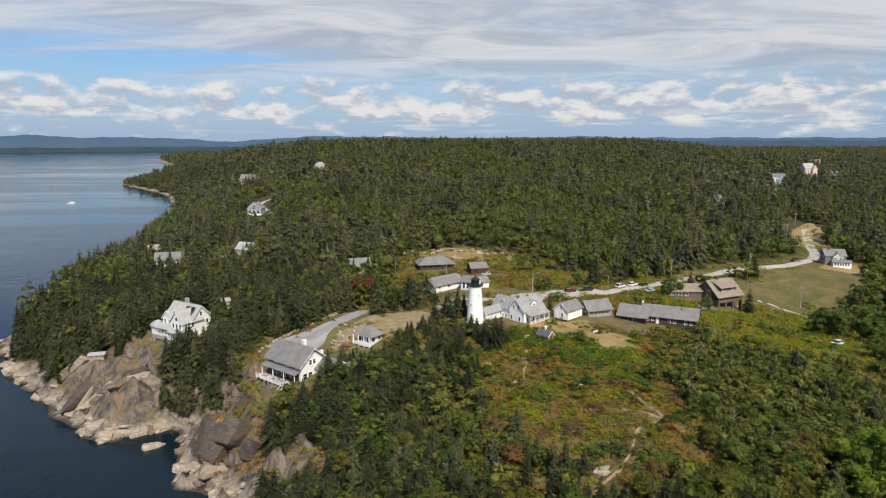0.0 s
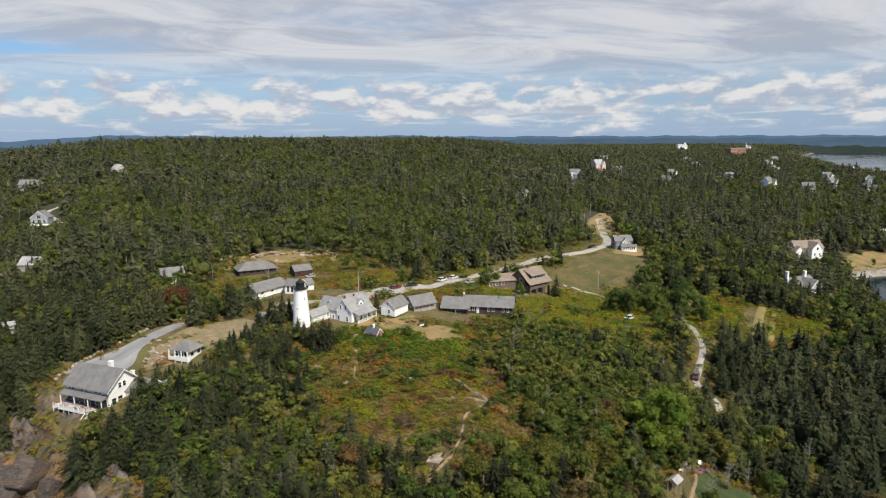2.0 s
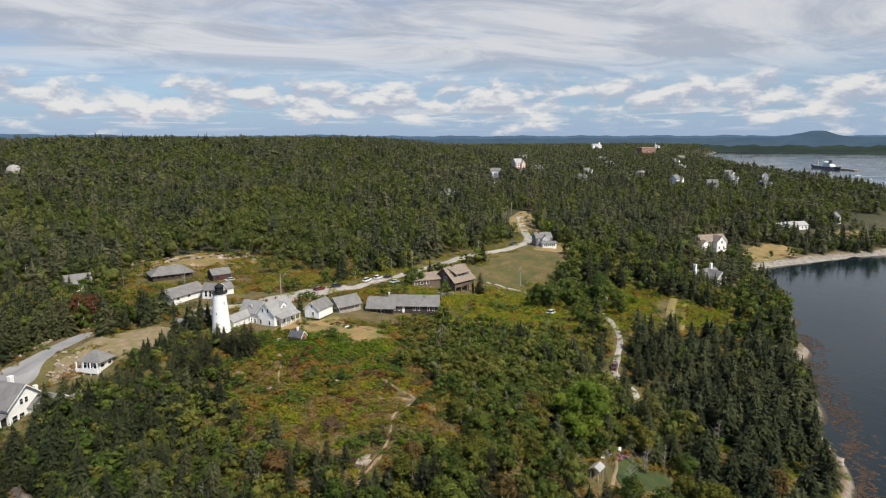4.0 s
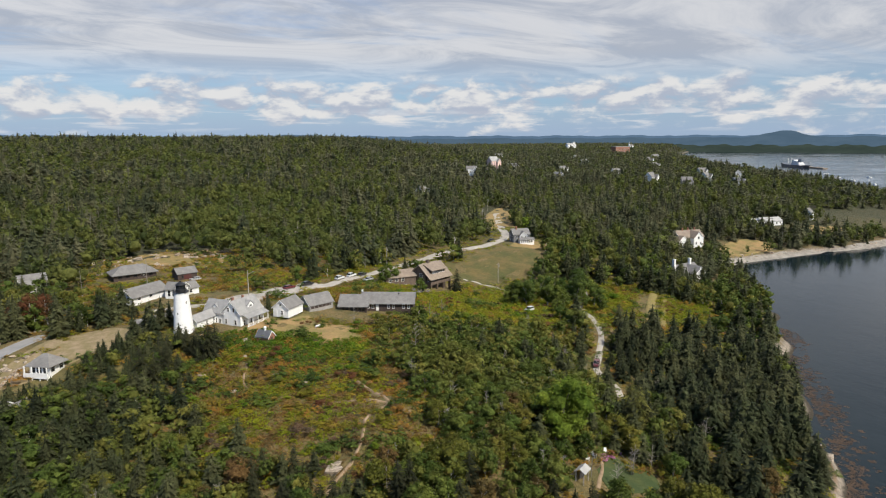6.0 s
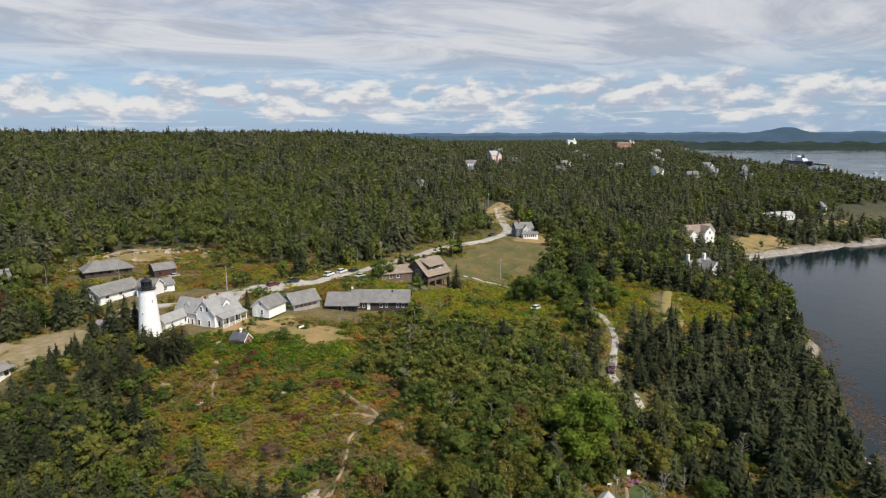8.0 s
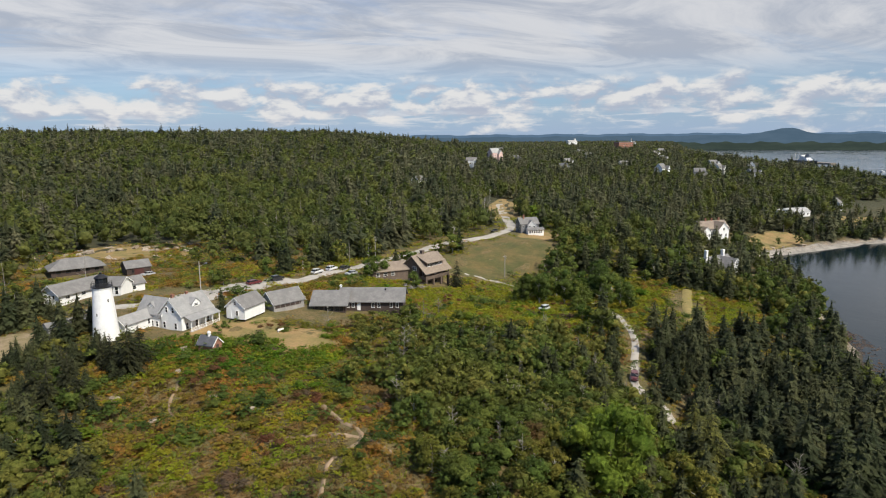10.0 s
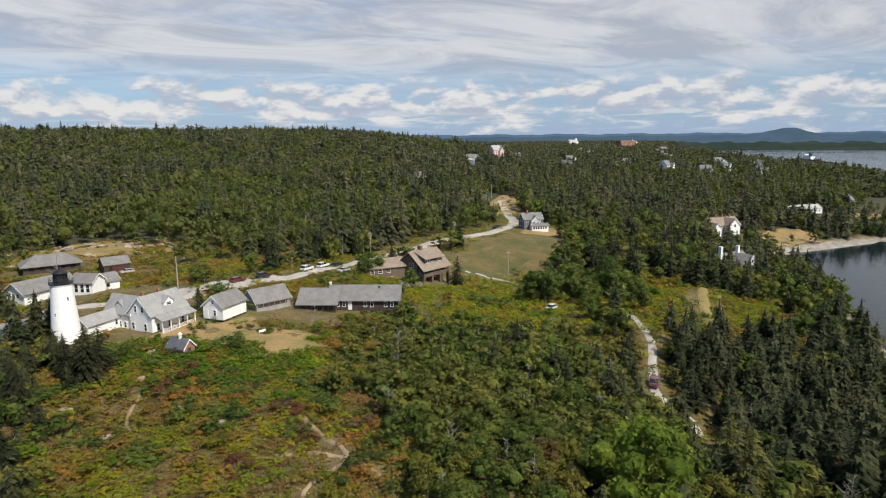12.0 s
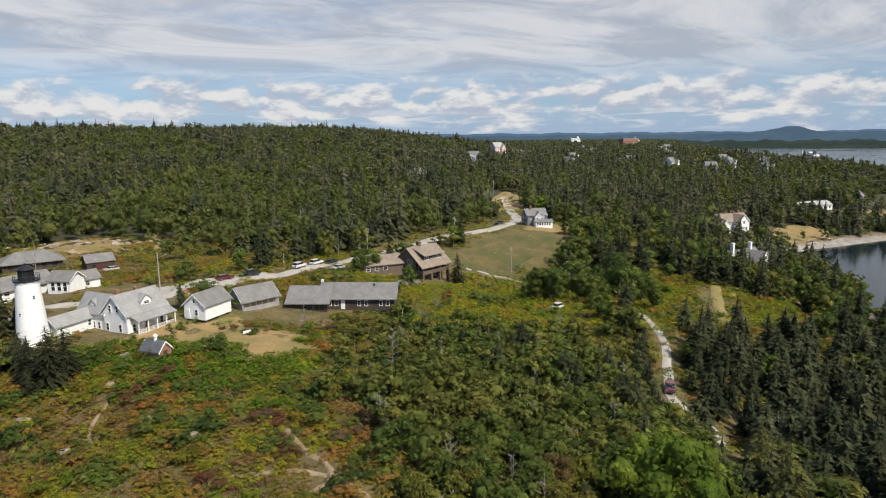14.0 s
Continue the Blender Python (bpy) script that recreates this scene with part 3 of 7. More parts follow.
def strip(name, points, width, material, label, category="road", lift=0.14, ragged=0.3):
    line = curve_points(points)
    along = np.gradient(line, axis=0)
    side = np.stack([-along[:, 1], along[:, 0]], 1) / np.hypot(along[:, 0], along[:, 1])[:, None]
    rng = np.random.default_rng(len(points))
    rows = []
    for k in (-1, -0.5, 0, 0.5, 1):
        edge = line + side * (width / 2 * k + (rng.uniform(-ragged, ragged, len(line)) if abs(k) == 1 else 0))[:, None] if abs(k) == 1 else line + side * (width / 2 * k)
        sink = 0.35 if abs(k) == 1 else 0.0
        rows.append(np.stack([edge[:, 0], edge[:, 1], height(edge[:, 0], edge[:, 1]) + lift - sink], 1))
    points, w = np.concatenate(rows), len(line)
    i = (np.arange(4)[:, None] * w + np.arange(w - 1)[None, :]).ravel()
    tagged(part(name, array_mesh(name, points, np.stack([i + w, i + w + 1, i + 1, i], 1), False), material), label, category, kind="structure")
    return line


def patch(name, outline, material, label, category="lawn", lift=0.10):
    """A lawn or yard with a wavering edge, laid over the ground."""
    line = curve_points(list(outline) + [outline[0]], 3.0)[:-1]
    middle = line.mean(0)
    rows = []
    for k in (1.0, 0.94, 0.75, 0.5, 0.25):
        q = middle + (line - middle) * k
        rows.append(np.stack([q[:, 0], q[:, 1], height(q[:, 0], q[:, 1]) + (lift if k < 1 else -0.3)], 1))
    points, w = np.concatenate(rows + [np.array([[*middle, z_at(*middle) + lift]])]), len(line)
    i = (np.arange(4)[:, None] * w + np.arange(w)[None, :]).ravel()
    j = (np.arange(4)[:, None] * w + (np.arange(w)[None, :] + 1) % w).ravel()
    fan = 4 * w + np.arange(w)
    quads = np.concatenate([np.stack([i, j, j + w, i + w], 1)])
    mesh = bpy.data.meshes.new(name)
    mesh.from_pydata([tuple(p) for p in points], [], [tuple(q) for q in quads] + [(int(a), 4 * w + (int(a) - 4 * w + 1) % w, 5 * w) for a in fan])
    tagged(part(name, mesh, material), label, category, kind="structure")
    return np.array(outline, float)


ROADS = []
ROADS.append((strip("road", [(4, 229), (24, 228), (36, 230), (51, 234.5), (70, 243), (98, 268), (133, 291), (160, 298), (178, 306), (194, 324), (205, 347), (222, 381), (236, 407)], 7.0, GRAVEL, "pale gravel road running along the headland"), 3.4))
ROADS.append((strip("road_far", [(296, 552), (310, 590), (330, 640)], 7.5, GRAVEL, "pale road climbing towards the village"), 5))
ROADS.append((strip("lane", [(116, 133), (118.7, 137.6), (119.9, 144.5), (122.5, 151.5), (128.5, 158), (133.7, 164), (139.3, 170), (144.8, 178.5), (149, 187.5), (153, 196), (157, 205)], 2.9, GRAVEL, "narrow pale gravel lane between the trees"), 2.2))
ROADS.append((strip("track", [(157, 205), (155, 217), (150, 235), (141.5, 244), (134.5, 251.5), (129, 257), (122, 265), (112, 277)], 2.2, GRAVEL, "narrow pale track across the grass"), 1.6))
ROADS.append((strip("footpath", [(30, 113), (33, 116), (36.5, 118.5), (39, 121.5), (41.5, 125.6), (43, 129.5), (45.8, 131.4), (48.8, 132.4), (50.2, 134.4), (50.2, 137), (49, 139.5), (48.6, 144), (48, 150)], 0.85, DIRT, "worn dirt footpath through the scrub", "path", 0.25, 0.22), 1.5))
ROADS.append((strip("footpath_upper", [(27, 176), (25.5, 171.7), (24.4, 168), (22.7, 161), (23.9, 154), (22, 148)], 0.8, DIRT, "thin dirt footpath down from the lawn", "path", 0.2, 0.25), 1.2))
ROADS.append((strip("footpath_branch", [(49.8, 134.2), (48.5, 135.2), (46.4, 136.8), (43.3, 138.3), (40.7, 139.1), (36, 140)], 0.8, DIRT, "faint dirt footpath through the scrub", "path", 0.2, 0.25), 1.1))
ROADS.append((strip("footpath_spur", [(50.2, 134), (51.2, 131.4), (52.4, 129.6), (54, 127)], 0.7, DIRT, "faint dirt footpath under the birches", "path", 0.2, 0.2), 1.0))
ROADS.append((strip("house_track", [(-122, 459), (-131, 478), (-140, 500), (-137, 525), (-133, 540)], 4.0, GRAVEL, "pale gravel track up the wooded slope"), 4))
patch("meadow", [(120, 256), (132, 280), (158, 290), (180, 296), (190, 283), (178, 262), (160, 248), (140, 246)], MEADOW, "mown tan-green meadow beside the road", "meadow")
patch("lawn", [(24, 194), (31, 190), (42, 184), (48, 176), (60, 179), (62, 186), (52, 195), (49, 203), (40, 200), (34, 206), (28, 198)], LAWN, "dry tan lawn before the white house")
patch("lawn_yard", [(-33, 187), (-33, 198), (-28, 207), (-20, 214), (-8, 216), (0, 208), (-4, 199), (-14, 193), (-24, 187)], YARD, "stony dry grass yard by the drive", "yard")
patch("lawn_slope", [(-52, 152), (-60, 162), (-56, 172), (-44, 170), (-40, 160), (-46, 153)], MEADOW, "steep rough lawn below the decked house")
patch("lawn_field", [(196, 350), (205, 372), (228, 408), (262, 440), (275, 425), (245, 385), (215, 345)], LAWN, "dry tan field beyond the road bend", "field")
patch("lawn_house", [(184, 290), (180, 297), (196, 306), (206, 300), (200, 288)], LAWN, "dry lawn round the grey house")
patch("drive", [(-53, 191), (-56, 198), (-45, 207), (-35, 214), (-26, 221), (-22, 219), (-30, 210), (-35, 203), (-37, 194), (-44, 189)], ASPHALT, "wide grey asphalt drive curving up to the house", "drive", 0.16)
patch("gravel_apron", [(18, 224), (28, 235), (46, 240), (62, 245), (66, 239), (54, 231), (42, 224), (30, 222)], GRAVEL, "wide pale gravel apron where cars park", "parking", 0.12)
patch("clearing", [(-20, 318), (-10, 345), (20, 352), (42, 346), (40, 322), (30, 312), (5, 316)], LAWN, "stony tan clearing on the slope", "clearing")
patch("garden", [(82, 97), (84, 104), (91, 107), (96, 102), (96, 97), (89, 95)], GRASS, "small green garden lawn in a glade", "garden")
patch("lawn_shore", [(336, 293), (345, 304), (366, 317), (396, 323), (404, 308), (395, 300), (372, 293), (350, 290)], LAWN, "dry lawn sloping to the beach", "lawn", 0.35)
patch("lawn_point", [(454, 320), (458, 331), (481, 340), (515, 331), (526, 322), (495, 306), (470, 310)], LAWN, "tan lawn above the shore", "lawn", 0.35)
strip("garden_plot", [(169, 179), (180, 190.5), (191, 201.5), (202, 212)], 3.4, STUBBLE, "mown tan strip of garden among green shrubs", "garden", 0.45, 0.15)
strip("garden_bed", [(173.5, 177), (184, 187.5), (195, 198.5), (206, 209)], 2.2, STUBBLE, "narrow tan garden bed beside the strip", "garden", 0.45, 0.15)
patch("beach", [(318, 268), (328, 285), (345, 288.5), (400, 290.5), (470, 284), (560, 295), (562, 291), (470, 281), (400, 288), (338, 284)], SHINGLE, "pale shingle beach along the cove", "beach", 0.35)


# ---- houses ----
def frame_mesh(w, h, bars):
    """A window's frame of boards, w wide and h high, standing on z = 0 with its face towards -y."""
    t = 0.09
    parts = [(-w / 2, -w / 2 + t, -0.05, 0.05, 0, h), (w / 2 - t, w / 2, -0.05, 0.05, 0, h), (-w / 2 + t, w / 2 - t, -0.05, 0.05, h - t, h), (-w / 2 - 0.05, w / 2 + 0.05, -0.09, 0.05, -t, 0.0)]
    if bars:
        parts.append((-w / 2 + t, w / 2 - t, -0.035, 0.035, h / 2 - 0.03, h / 2 + 0.03))
        if w > 1.5:
            for k in range(1, int(w / 0.9)):
                u = -w / 2 + k * w / int(w / 0.9)
                parts.append((u - 0.05, u + 0.05, -0.04, 0.04, t, h - t))
    return boxes(*parts)


WINDOW_MESHES = {}


def window(parent, m, w=0.9, h=1.4, bars=True, frame_material=None):
    """A framed window with its pane; m puts it on the wall with -y outwards."""
    key = (round(w, 2), round(h, 2), bars, frame_material.name if frame_material else "")
    if key not in WINDOW_MESHES:
        a, b = bpy.data.meshes.new("window"), bpy.data.meshes.new("pane")
        for data, bm in ((a, frame_mesh(w, h, bars)), (b, boxes((-w / 2 + 0.06, w / 2 - 0.06, -0.02, 0.02, 0.02, h - 0.06)))):
            bm.to_mesh(data)
            bm.free()
        a.materials.append(frame_material or TRIM)
        b.materials.append(GLASS)
        WINDOW_MESHES[key] = (a, b)
    a, b = WINDOW_MESHES[key]
    w_ob = part("window", a, None, parent, m=m)
    part("pane", b, None, w_ob)


def mass(th, ox, oy, turn, L, W, H, R, wall, roof, base=-1.2, over=0.35, windows="", hip=0.0, thick=0.16, trim=True, recess=0.0, frame_tone=None):
    """One gabled volume of a house: ridge along local x, L long, W wide, walls H high, ridge R above them.
    windows: 'face:u,sill,w,h' items; faces s (-y), n (+y), w (-x gable), e (+x gable)."""
    at = pose(ox, oy, 0, 0, 0, turn)
    front = -W / 2 + recess
    bm = solid([(front, base), (W / 2, base), (W / 2, H), (0, H + R * (1 - 0.999 * (hip > 0))), (front, H + R * recess / (W / 2))], (-L / 2, L / 2), "x")
    part("wall", bm, wall, th, m=at)
    run = math.hypot(W / 2, R)
    dz = R / (W / 2) * over
    bm = bmesh.new()
    k = thick * run / (W / 2)
    if hip:
        e = W / 2 + over
        low = H - dz
        v = [bm.verts.new(p) for p in ((-L / 2 - over, -e, low), (L / 2 + over, -e, low), (L / 2 + over, e, low), (-L / 2 - over, e, low), (-L / 2 + hip, 0, H + R), (L / 2 - hip, 0, H + R))]
        u = [bm.verts.new((*q.co[:2], q.co[2] + k)) for q in v]
        for f in ((0, 1, 5, 4), (1, 2, 5), (2, 3, 4, 5), (3, 0, 4)):
            bm.faces.new([u[i] for i in f])
        bm.faces.new([v[i] for i in (3, 2, 1, 0)])
        for i in range(4):
            bm.faces.new((v[i], v[(i + 1) % 4], u[(i + 1) % 4], u[i]))
    else:
        section = [(-W / 2 - over, H - dz), (0, H + R), (W / 2 + over, H - dz), (W / 2 + over, H - dz + k), (0, H + R + k), (-W / 2 - over, H - dz + k)]
        bm.free()
        bm = solid(section, (-L / 2 - over, L / 2 + over), "x")
    part("roof", bm, roof, th, m=at)
    if trim and not hip:
        for s in (-1, 1):
            x = s * (L / 2 + over + 0.025)
            part("barge_board", solid([(-W / 2 - over, H - dz - 0.12), (0, H + R - 0.12), (W / 2 + over, H - dz - 0.12), (W / 2 + over, H - dz + k * 0.8), (0, H + R + k * 0.8), (-W / 2 - over, H - dz + k * 0.8)], (x - 0.022, x + 0.022), "x"), TRIM, th, m=at)
    for item in windows.split():
        face, rest = item.split(":")
        u, sill, w, h = (float(q) for q in rest.split(","))
        spot = {"s": pose(u, front - 0.04, sill), "n": pose(-u, W / 2 + 0.04, sill, 0, 0, 180), "w": pose(-L / 2 - 0.04, -u, sill, 0, 0, -90), "e": pose(L / 2 + 0.04, u, sill, 0, 0, 90)}[face]
        window(th, at @ spot, w, h, True, frame_tone)
    return at


def chimney(th, m, x, y, z0, z1, material=MASONRY, w=0.8):
    part("chimney", boxes((x - w / 2, x + w / 2, y - w / 2, y + w / 2, z0, z1), (x - w / 2 - 0.07, x + w / 2 + 0.07, y - w / 2 - 0.07, y + w / 2 + 0.07, z1 - 0.25, z1 - 0.08)), material, th, m=m)


def dormer(th, at, x, y, z, w, d, h, r, wall, roof, face=-1):
    """A gabled dormer that looks out over the eave on the side face (-1: -y)."""
    m = at @ pose(x, y, z, 0, 0, 0 if face < 0 else 180)
    part("dormer_wall", solid([(-w / 2, -1.2), (w / 2, -1.2), (w / 2, h), (0, h + r), (-w / 2, h)], (0, d)), wall, th, m=m)
    part("dormer_roof", solid([(-w / 2 - 0.2, h - 0.2 * 2 * r / w), (0, h + r), (w / 2 + 0.2, h - 0.2 * 2 * r / w), (w / 2 + 0.2, h - 0.2 * 2 * r / w + 0.15), (0, h + r + 0.15), (-w / 2 - 0.2, h - 0.2 * 2 * r / w + 0.15)], (-0.2, d)), roof, th, m=m)
    window(th, m @ pose(0, -0.04, h * 0.25), w * 0.5, h * 0.75)


def door(th, m, w=0.95, h=2.05, material=TRIM):
    d = part("door", boxes((-w / 2, w / 2, -0.04, 0.04, 0, h), (-w / 2 + 0.12, w / 2 - 0.12, -0.055, -0.04, 0.2, 0.9), (-w / 2 + 0.12, w / 2 - 0.12, -0.055, -0.04, 1.05, h - 0.2)), material, th, m=m)
    part("door_knob", boxes((w / 2 - 0.14, w / 2 - 0.08, -0.1, -0.04, 0.98, 1.04)), STEEL, d)


def site(name, x, y, turn, label, category="house", lift=0.0, group=""):
    return thing(name, pose(x, y, z_at(x, y) + lift, 0, 0, turn), label, category, group)


def porch(th, at, x0, x1, y0, depth, floor, eave, drop, roof, posts=5, rail=True):
    """A lean-to porch before the wall at y0 on the -y side: roof, floor, each post and rail."""
    part("porch_roof", solid([(y0, eave + drop), (y0, eave + drop + 0.14), (y0 - depth - 0.3, eave + 0.14), (y0 - depth - 0.3, eave)], (x0 - 0.2, x1 + 0.2), "x"), roof, th, m=at)
    part("porch_floor", boxes((x0, x1, y0 - depth, y0, floor - 0.18, floor)), DECK, th, m=at)
    part("porch_skirt", boxes((x0 + 0.05, x1 - 0.05, y0 - depth + 0.06, y0 - depth + 0.1, floor - 1.4, floor - 0.18)), GREY_WALL, th, m=at)
    for k in range(posts):
        x = x0 + 0.12 + k * (x1 - x0 - 0.24) / (posts - 1)
        part("post", boxes((x - 0.09, x + 0.09, y0 - depth + 0.02, y0 - depth + 0.2, floor, eave + 0.02)), TRIM, th, m=at)
        if rail and k:
            w = (x1 - x0 - 0.24) / (posts - 1)
            bars = [(x - w + 0.09, x - 0.09, y0 - depth + 0.08, y0 - depth + 0.14, floor + q, floor + q + 0.06) for q in (0.12, 0.85)]
            bars += [(x - w + 0.2 + j * 0.16, x - w + 0.24 + j * 0.16, y0 - depth + 0.09, y0 - depth + 0.13, floor + 0.18, floor + 0.85) for j in range(int((w - 0.3) / 0.16))]
            part("railing", boxes(*bars), TRIM, th, m=at)


# lighthouse
light = site("lighthouse", 11.9, 198.4, 0, "white conical stone lighthouse tower with a black iron lantern", "lighthouse")
part("tower", turned([(2.85, -1.5), (2.80, 0), (2.62, 2.4), (2.43, 5.0), (2.22, 7.8), (2.01, 10.6), (1.94, 11.5), (2.02, 11.65), (2.02, 11.9)], 40), TOWER, light)
part("gallery", turned([(1.98, 11.9), (2.22, 12.0), (2.22, 12.15), (1.7, 12.15)], 32), BLACK, light, "black iron gallery deck")
for k in range(16):
    a = k * math.tau / 16
    bm = bmesh.new()
    rod(bm, (2.13 * math.cos(a), 2.13 * math.sin(a), 12.15), (2.13 * math.cos(a), 2.13 * math.sin(a), 13.1), 0.03)
    part("baluster", bm, BLACK, light)
for z in (12.6, 13.06):
    bm = bmesh.new()
    for k in range(32):
        a, b = k * math.tau / 32, (k + 1) * math.tau / 32
        rod(bm, (2.13 * math.cos(a), 2.13 * math.sin(a), z), (2.13 * math.cos(b), 2.13 * math.sin(b), z), 0.028, 5)
    part("handrail", bm, BLACK, light)
part("lantern_base", turned([(1.30, 12.15), (1.30, 12.8), (1.25, 12.85)], 10), BLACK, light, "black iron lantern wall")
part("lantern_glass", turned([(1.18, 12.82), (1.18, 14.0)], 10), GLASS, light, "dark lantern glazing")
for k in range(10):
    a = k * math.tau / 10
    bm = bmesh.new()
    rod(bm, (1.21 * math.cos(a), 1.21 * math.sin(a), 12.8), (1.21 * math.cos(a), 1.21 * math.sin(a), 14.05), 0.05, 5)
    part("glazing_bar", bm, BLACK, light)
part("lantern_roof", turned([(1.45, 13.97), (1.47, 14.05), (0.85, 14.55), (0.3, 14.82), (0.2, 14.86), (0.26, 15.05), (0.1, 15.2)], 20), BLACK, light, "black domed lantern roof with ball vent")
for a, z in ((-125, 5.6), (-60, 8.6)):
    r = 2.78 - z * 0.073
    window(light, pose(math.cos(radians(a)) * (r - 0.03), math.sin(radians(a)) * (r - 0.03), z, 0, 0, a + 90), 0.5, 0.9)

# keeper's house with its ell, porch and the passage to the tower
keeper = site("keepers_house", 29.0, 203.4, 40, "white clapboard keeper's house with grey shingled gables and porch", "house", -0.9)
at = mass(keeper, 0, 0, 0, 9.8, 7.0, 4.4, 3.5, WHITE, SILVER_ROOF, windows="w:-2.0,1.0,0.85,1.5 w:1.6,1.0,0.85,1.5 w:-1.0,4.8,0.8,1.35 w:1.0,4.8,0.8,1.35 w:-2.6,-0.2,0.9,0.4 s:-3.4,0.9,0.85,1.5 s:-0.4,0.9,0.85,1.5 s:3.2,0.9,0.85,1.5 e:0,4.3,0.85,1.4 e:-1.8,1,0.85,1.5")
dormer(keeper, at, 0.6, -2.6, 5.3, 2.5, 3.2, 0.9, 1.15, WHITE, SILVER_ROOF)
porch(keeper, at, -4.2, 4.9, -3.5, 2.2, 0.7, 3.2, 0.95, SILVER_ROOF, 5)
door(keeper, at @ pose(1.6, -3.55, 0.7))
part("step", boxes((-6.6, -4.95, -3.3, -1.9, -0.9, 0.25), (-7.2, -6.6, -3.3, -1.9, -1.1, -0.2)), TRIM, keeper, "white bulkhead steps")
ell = mass(keeper, -2.45, 6.7, 90, 7.6, 4.9, 4.1, 3.2, WHITE, SILVER_ROOF, windows="n:0.0,1.0,2.4,1.35 n:2.3,1.0,0.8,1.35")
dormer(keeper, ell, 0.2, 1.65, 5.0, 1.9, 2.4, 0.5, 0.9, WHITE, SILVER_ROOF, 1)
chimney(keeper, at, -3.4, 0.5, 6.6, 8.9, MASONRY, 0.6)
chimney(keeper, at, 0.8, 0.4, 6.6, 8.7, MASONRY, 0.5)
wing = site("passage_wing", 17.3, 203.6, 44, "low white covered passage with a grey shingle roof", "outbuilding")
mass(wing, 0, 0, 0, 8.4, 3.8, 2.4, 1.5, WHITE, SILVER_ROOF, windows="s:2.8,0.9,0.75,1.2")
fence = site("board_fence", 4.5, 211.0, 28, "long weathered grey shed roof and board fence by the tower", "shed")
mass(fence, 0, 0, 0, 12.0, 3.0, 1.9, 0.7, GREY_WALL, GREY_ROOF, trim=False)

# sheds
shed = site("white_shed", 42.9, 204.2, 44, "small white clapboard shed with a grey roof on posts", "shed", 0.35)
at = mass(shed, 0, 0, 0, 8.0, 5.5, 3.0, 2.3, WHITE, GREY_ROOF, base=0.0, windows="w:0.5,0.9,0.8,1.3 w:0.0,3.5,0.7,0.9")
door(shed, at @ pose(-4.04, 1.7, 0.1, 0, 0, -90))
for x in (-3.6, 0, 3.6):
    for y in (-2.4, 2.4):
        part("pier", boxes((x - 0.2, x + 0.2, y - 0.2, y + 0.2, -1.6, 0.0)), DARK_WALL, shed)
grey_shed = site("grey_shed", 53.4, 210.8, 20, "weathered grey shed with an open lean-to front", "shed", -0.7)
at = mass(grey_shed, 0, 0, 0, 9.2, 6.4, 2.9, 2.7, GREY_WALL, GREY_ROOF, windows="e:-1.2,0.9,0.8,1.3 e:0.6,3.4,0.7,0.9")
part("screen", boxes((-4.3, 3.6, -3.28, -3.21, 1.7, 2.7)), DARK_WALL, grey_shed, "long dark screened opening")
for k in range(6):
    part("mullion", boxes((-4.35 + k * 1.5, -4.25 + k * 1.5, -3.33, -3.22, 1.35, 2.75)), GREY_WALL, grey_shed)

# brick oil house
oil = site("oil_house", 32.2, 183.8, -46, "small red brick oil house with a dark slate roof", "outbuilding")
at = mass(oil, 0, 0, 0, 4.0, 3.0, 1.9, 1.5, MASONRY, DARK_ROOF, over=0.25)
part("vent", turned([(0.32, 3.2), (0.32, 4.0), (0.42, 4.1), (0.42, 4.35), (0.12, 4.6)], 12), TRIM, oil, "white round roof ventilator")
door(oil, at @ pose(2.03, 0, 0, 0, 0, 90), 0.85, 1.8, DARK_WALL)

# long dark lodge
lodge = site("long_lodge", 74.3, 205.6, -27, "long low dark lodge with a broad grey shingle roof", "house", 0.25)
at = mass(lodge, 2.6, 1.0, 0, 17.0, 8.4, 2.8, 2.5, DARK_WALL, GREY_ROOF, over=0.7, trim=False, windows=" ".join(f"s:{u},0.9,0.8,1.3" for u in (-6.4, -4.9, 0.4, 2.0, 5.4, 7.0)))
mass(lodge, -8.4, -1.0, 0, 8.6, 9.2, 2.5, 2.5, DARK_WALL, GREY_ROOF, over=0.9, trim=False, frame_tone=DARK_WALL, windows="s:-2.7,0.4,2.3,1.8 s:0.0,0.4,2.3,1.8 s:2.7,0.4,2.3,1.8 w:-2,0.9,1.0,1.2")
door(lodge, at @ pose(-3.4, -4.24, 0.1))
chimney(lodge, at, -9.0, 0.4, 3.5, 6.1, TRIM, 0.5)
chimney(lodge, at, 3.5, -0.9, 4.5, 5.4, BLACK, 0.3)

# big brown shingled house
brown = site("brown_house", 105.2, 243.6, 6, "large brown shingled house with dormers and a two-level pillared porch", "house", -0.8)
at = mass(brown, 4.5, 0, 18, 12.5, 12.0, 4.8, 5.0, BROWN_WALL, BROWN_ROOF, base=-2.5, over=0.7, trim=False, recess=2.8, windows="s:-4.4,3.1,1.0,1.8 s:-1.6,3.1,1.0,1.8 s:1.4,3.1,1.0,1.8 s:4.2,3.1,1.0,1.8 s:-3.0,-1.6,1.6,2.4 s:2.0,-1.6,1.6,2.4 e:-1,1,0.9,1.4 e:2.5,1,0.9,1.4 e:-1.2,5.2,0.9,1.4 e:1.2,5.2,0.9,1.4 w:-2,1,0.9,1.4 w:1,5,1.8,1.4")
part("dormer_wall", boxes((-3.9, 4.3, -4.5, 1.0, 4.6, 7.9)), BROWN_WALL, brown, m=at)
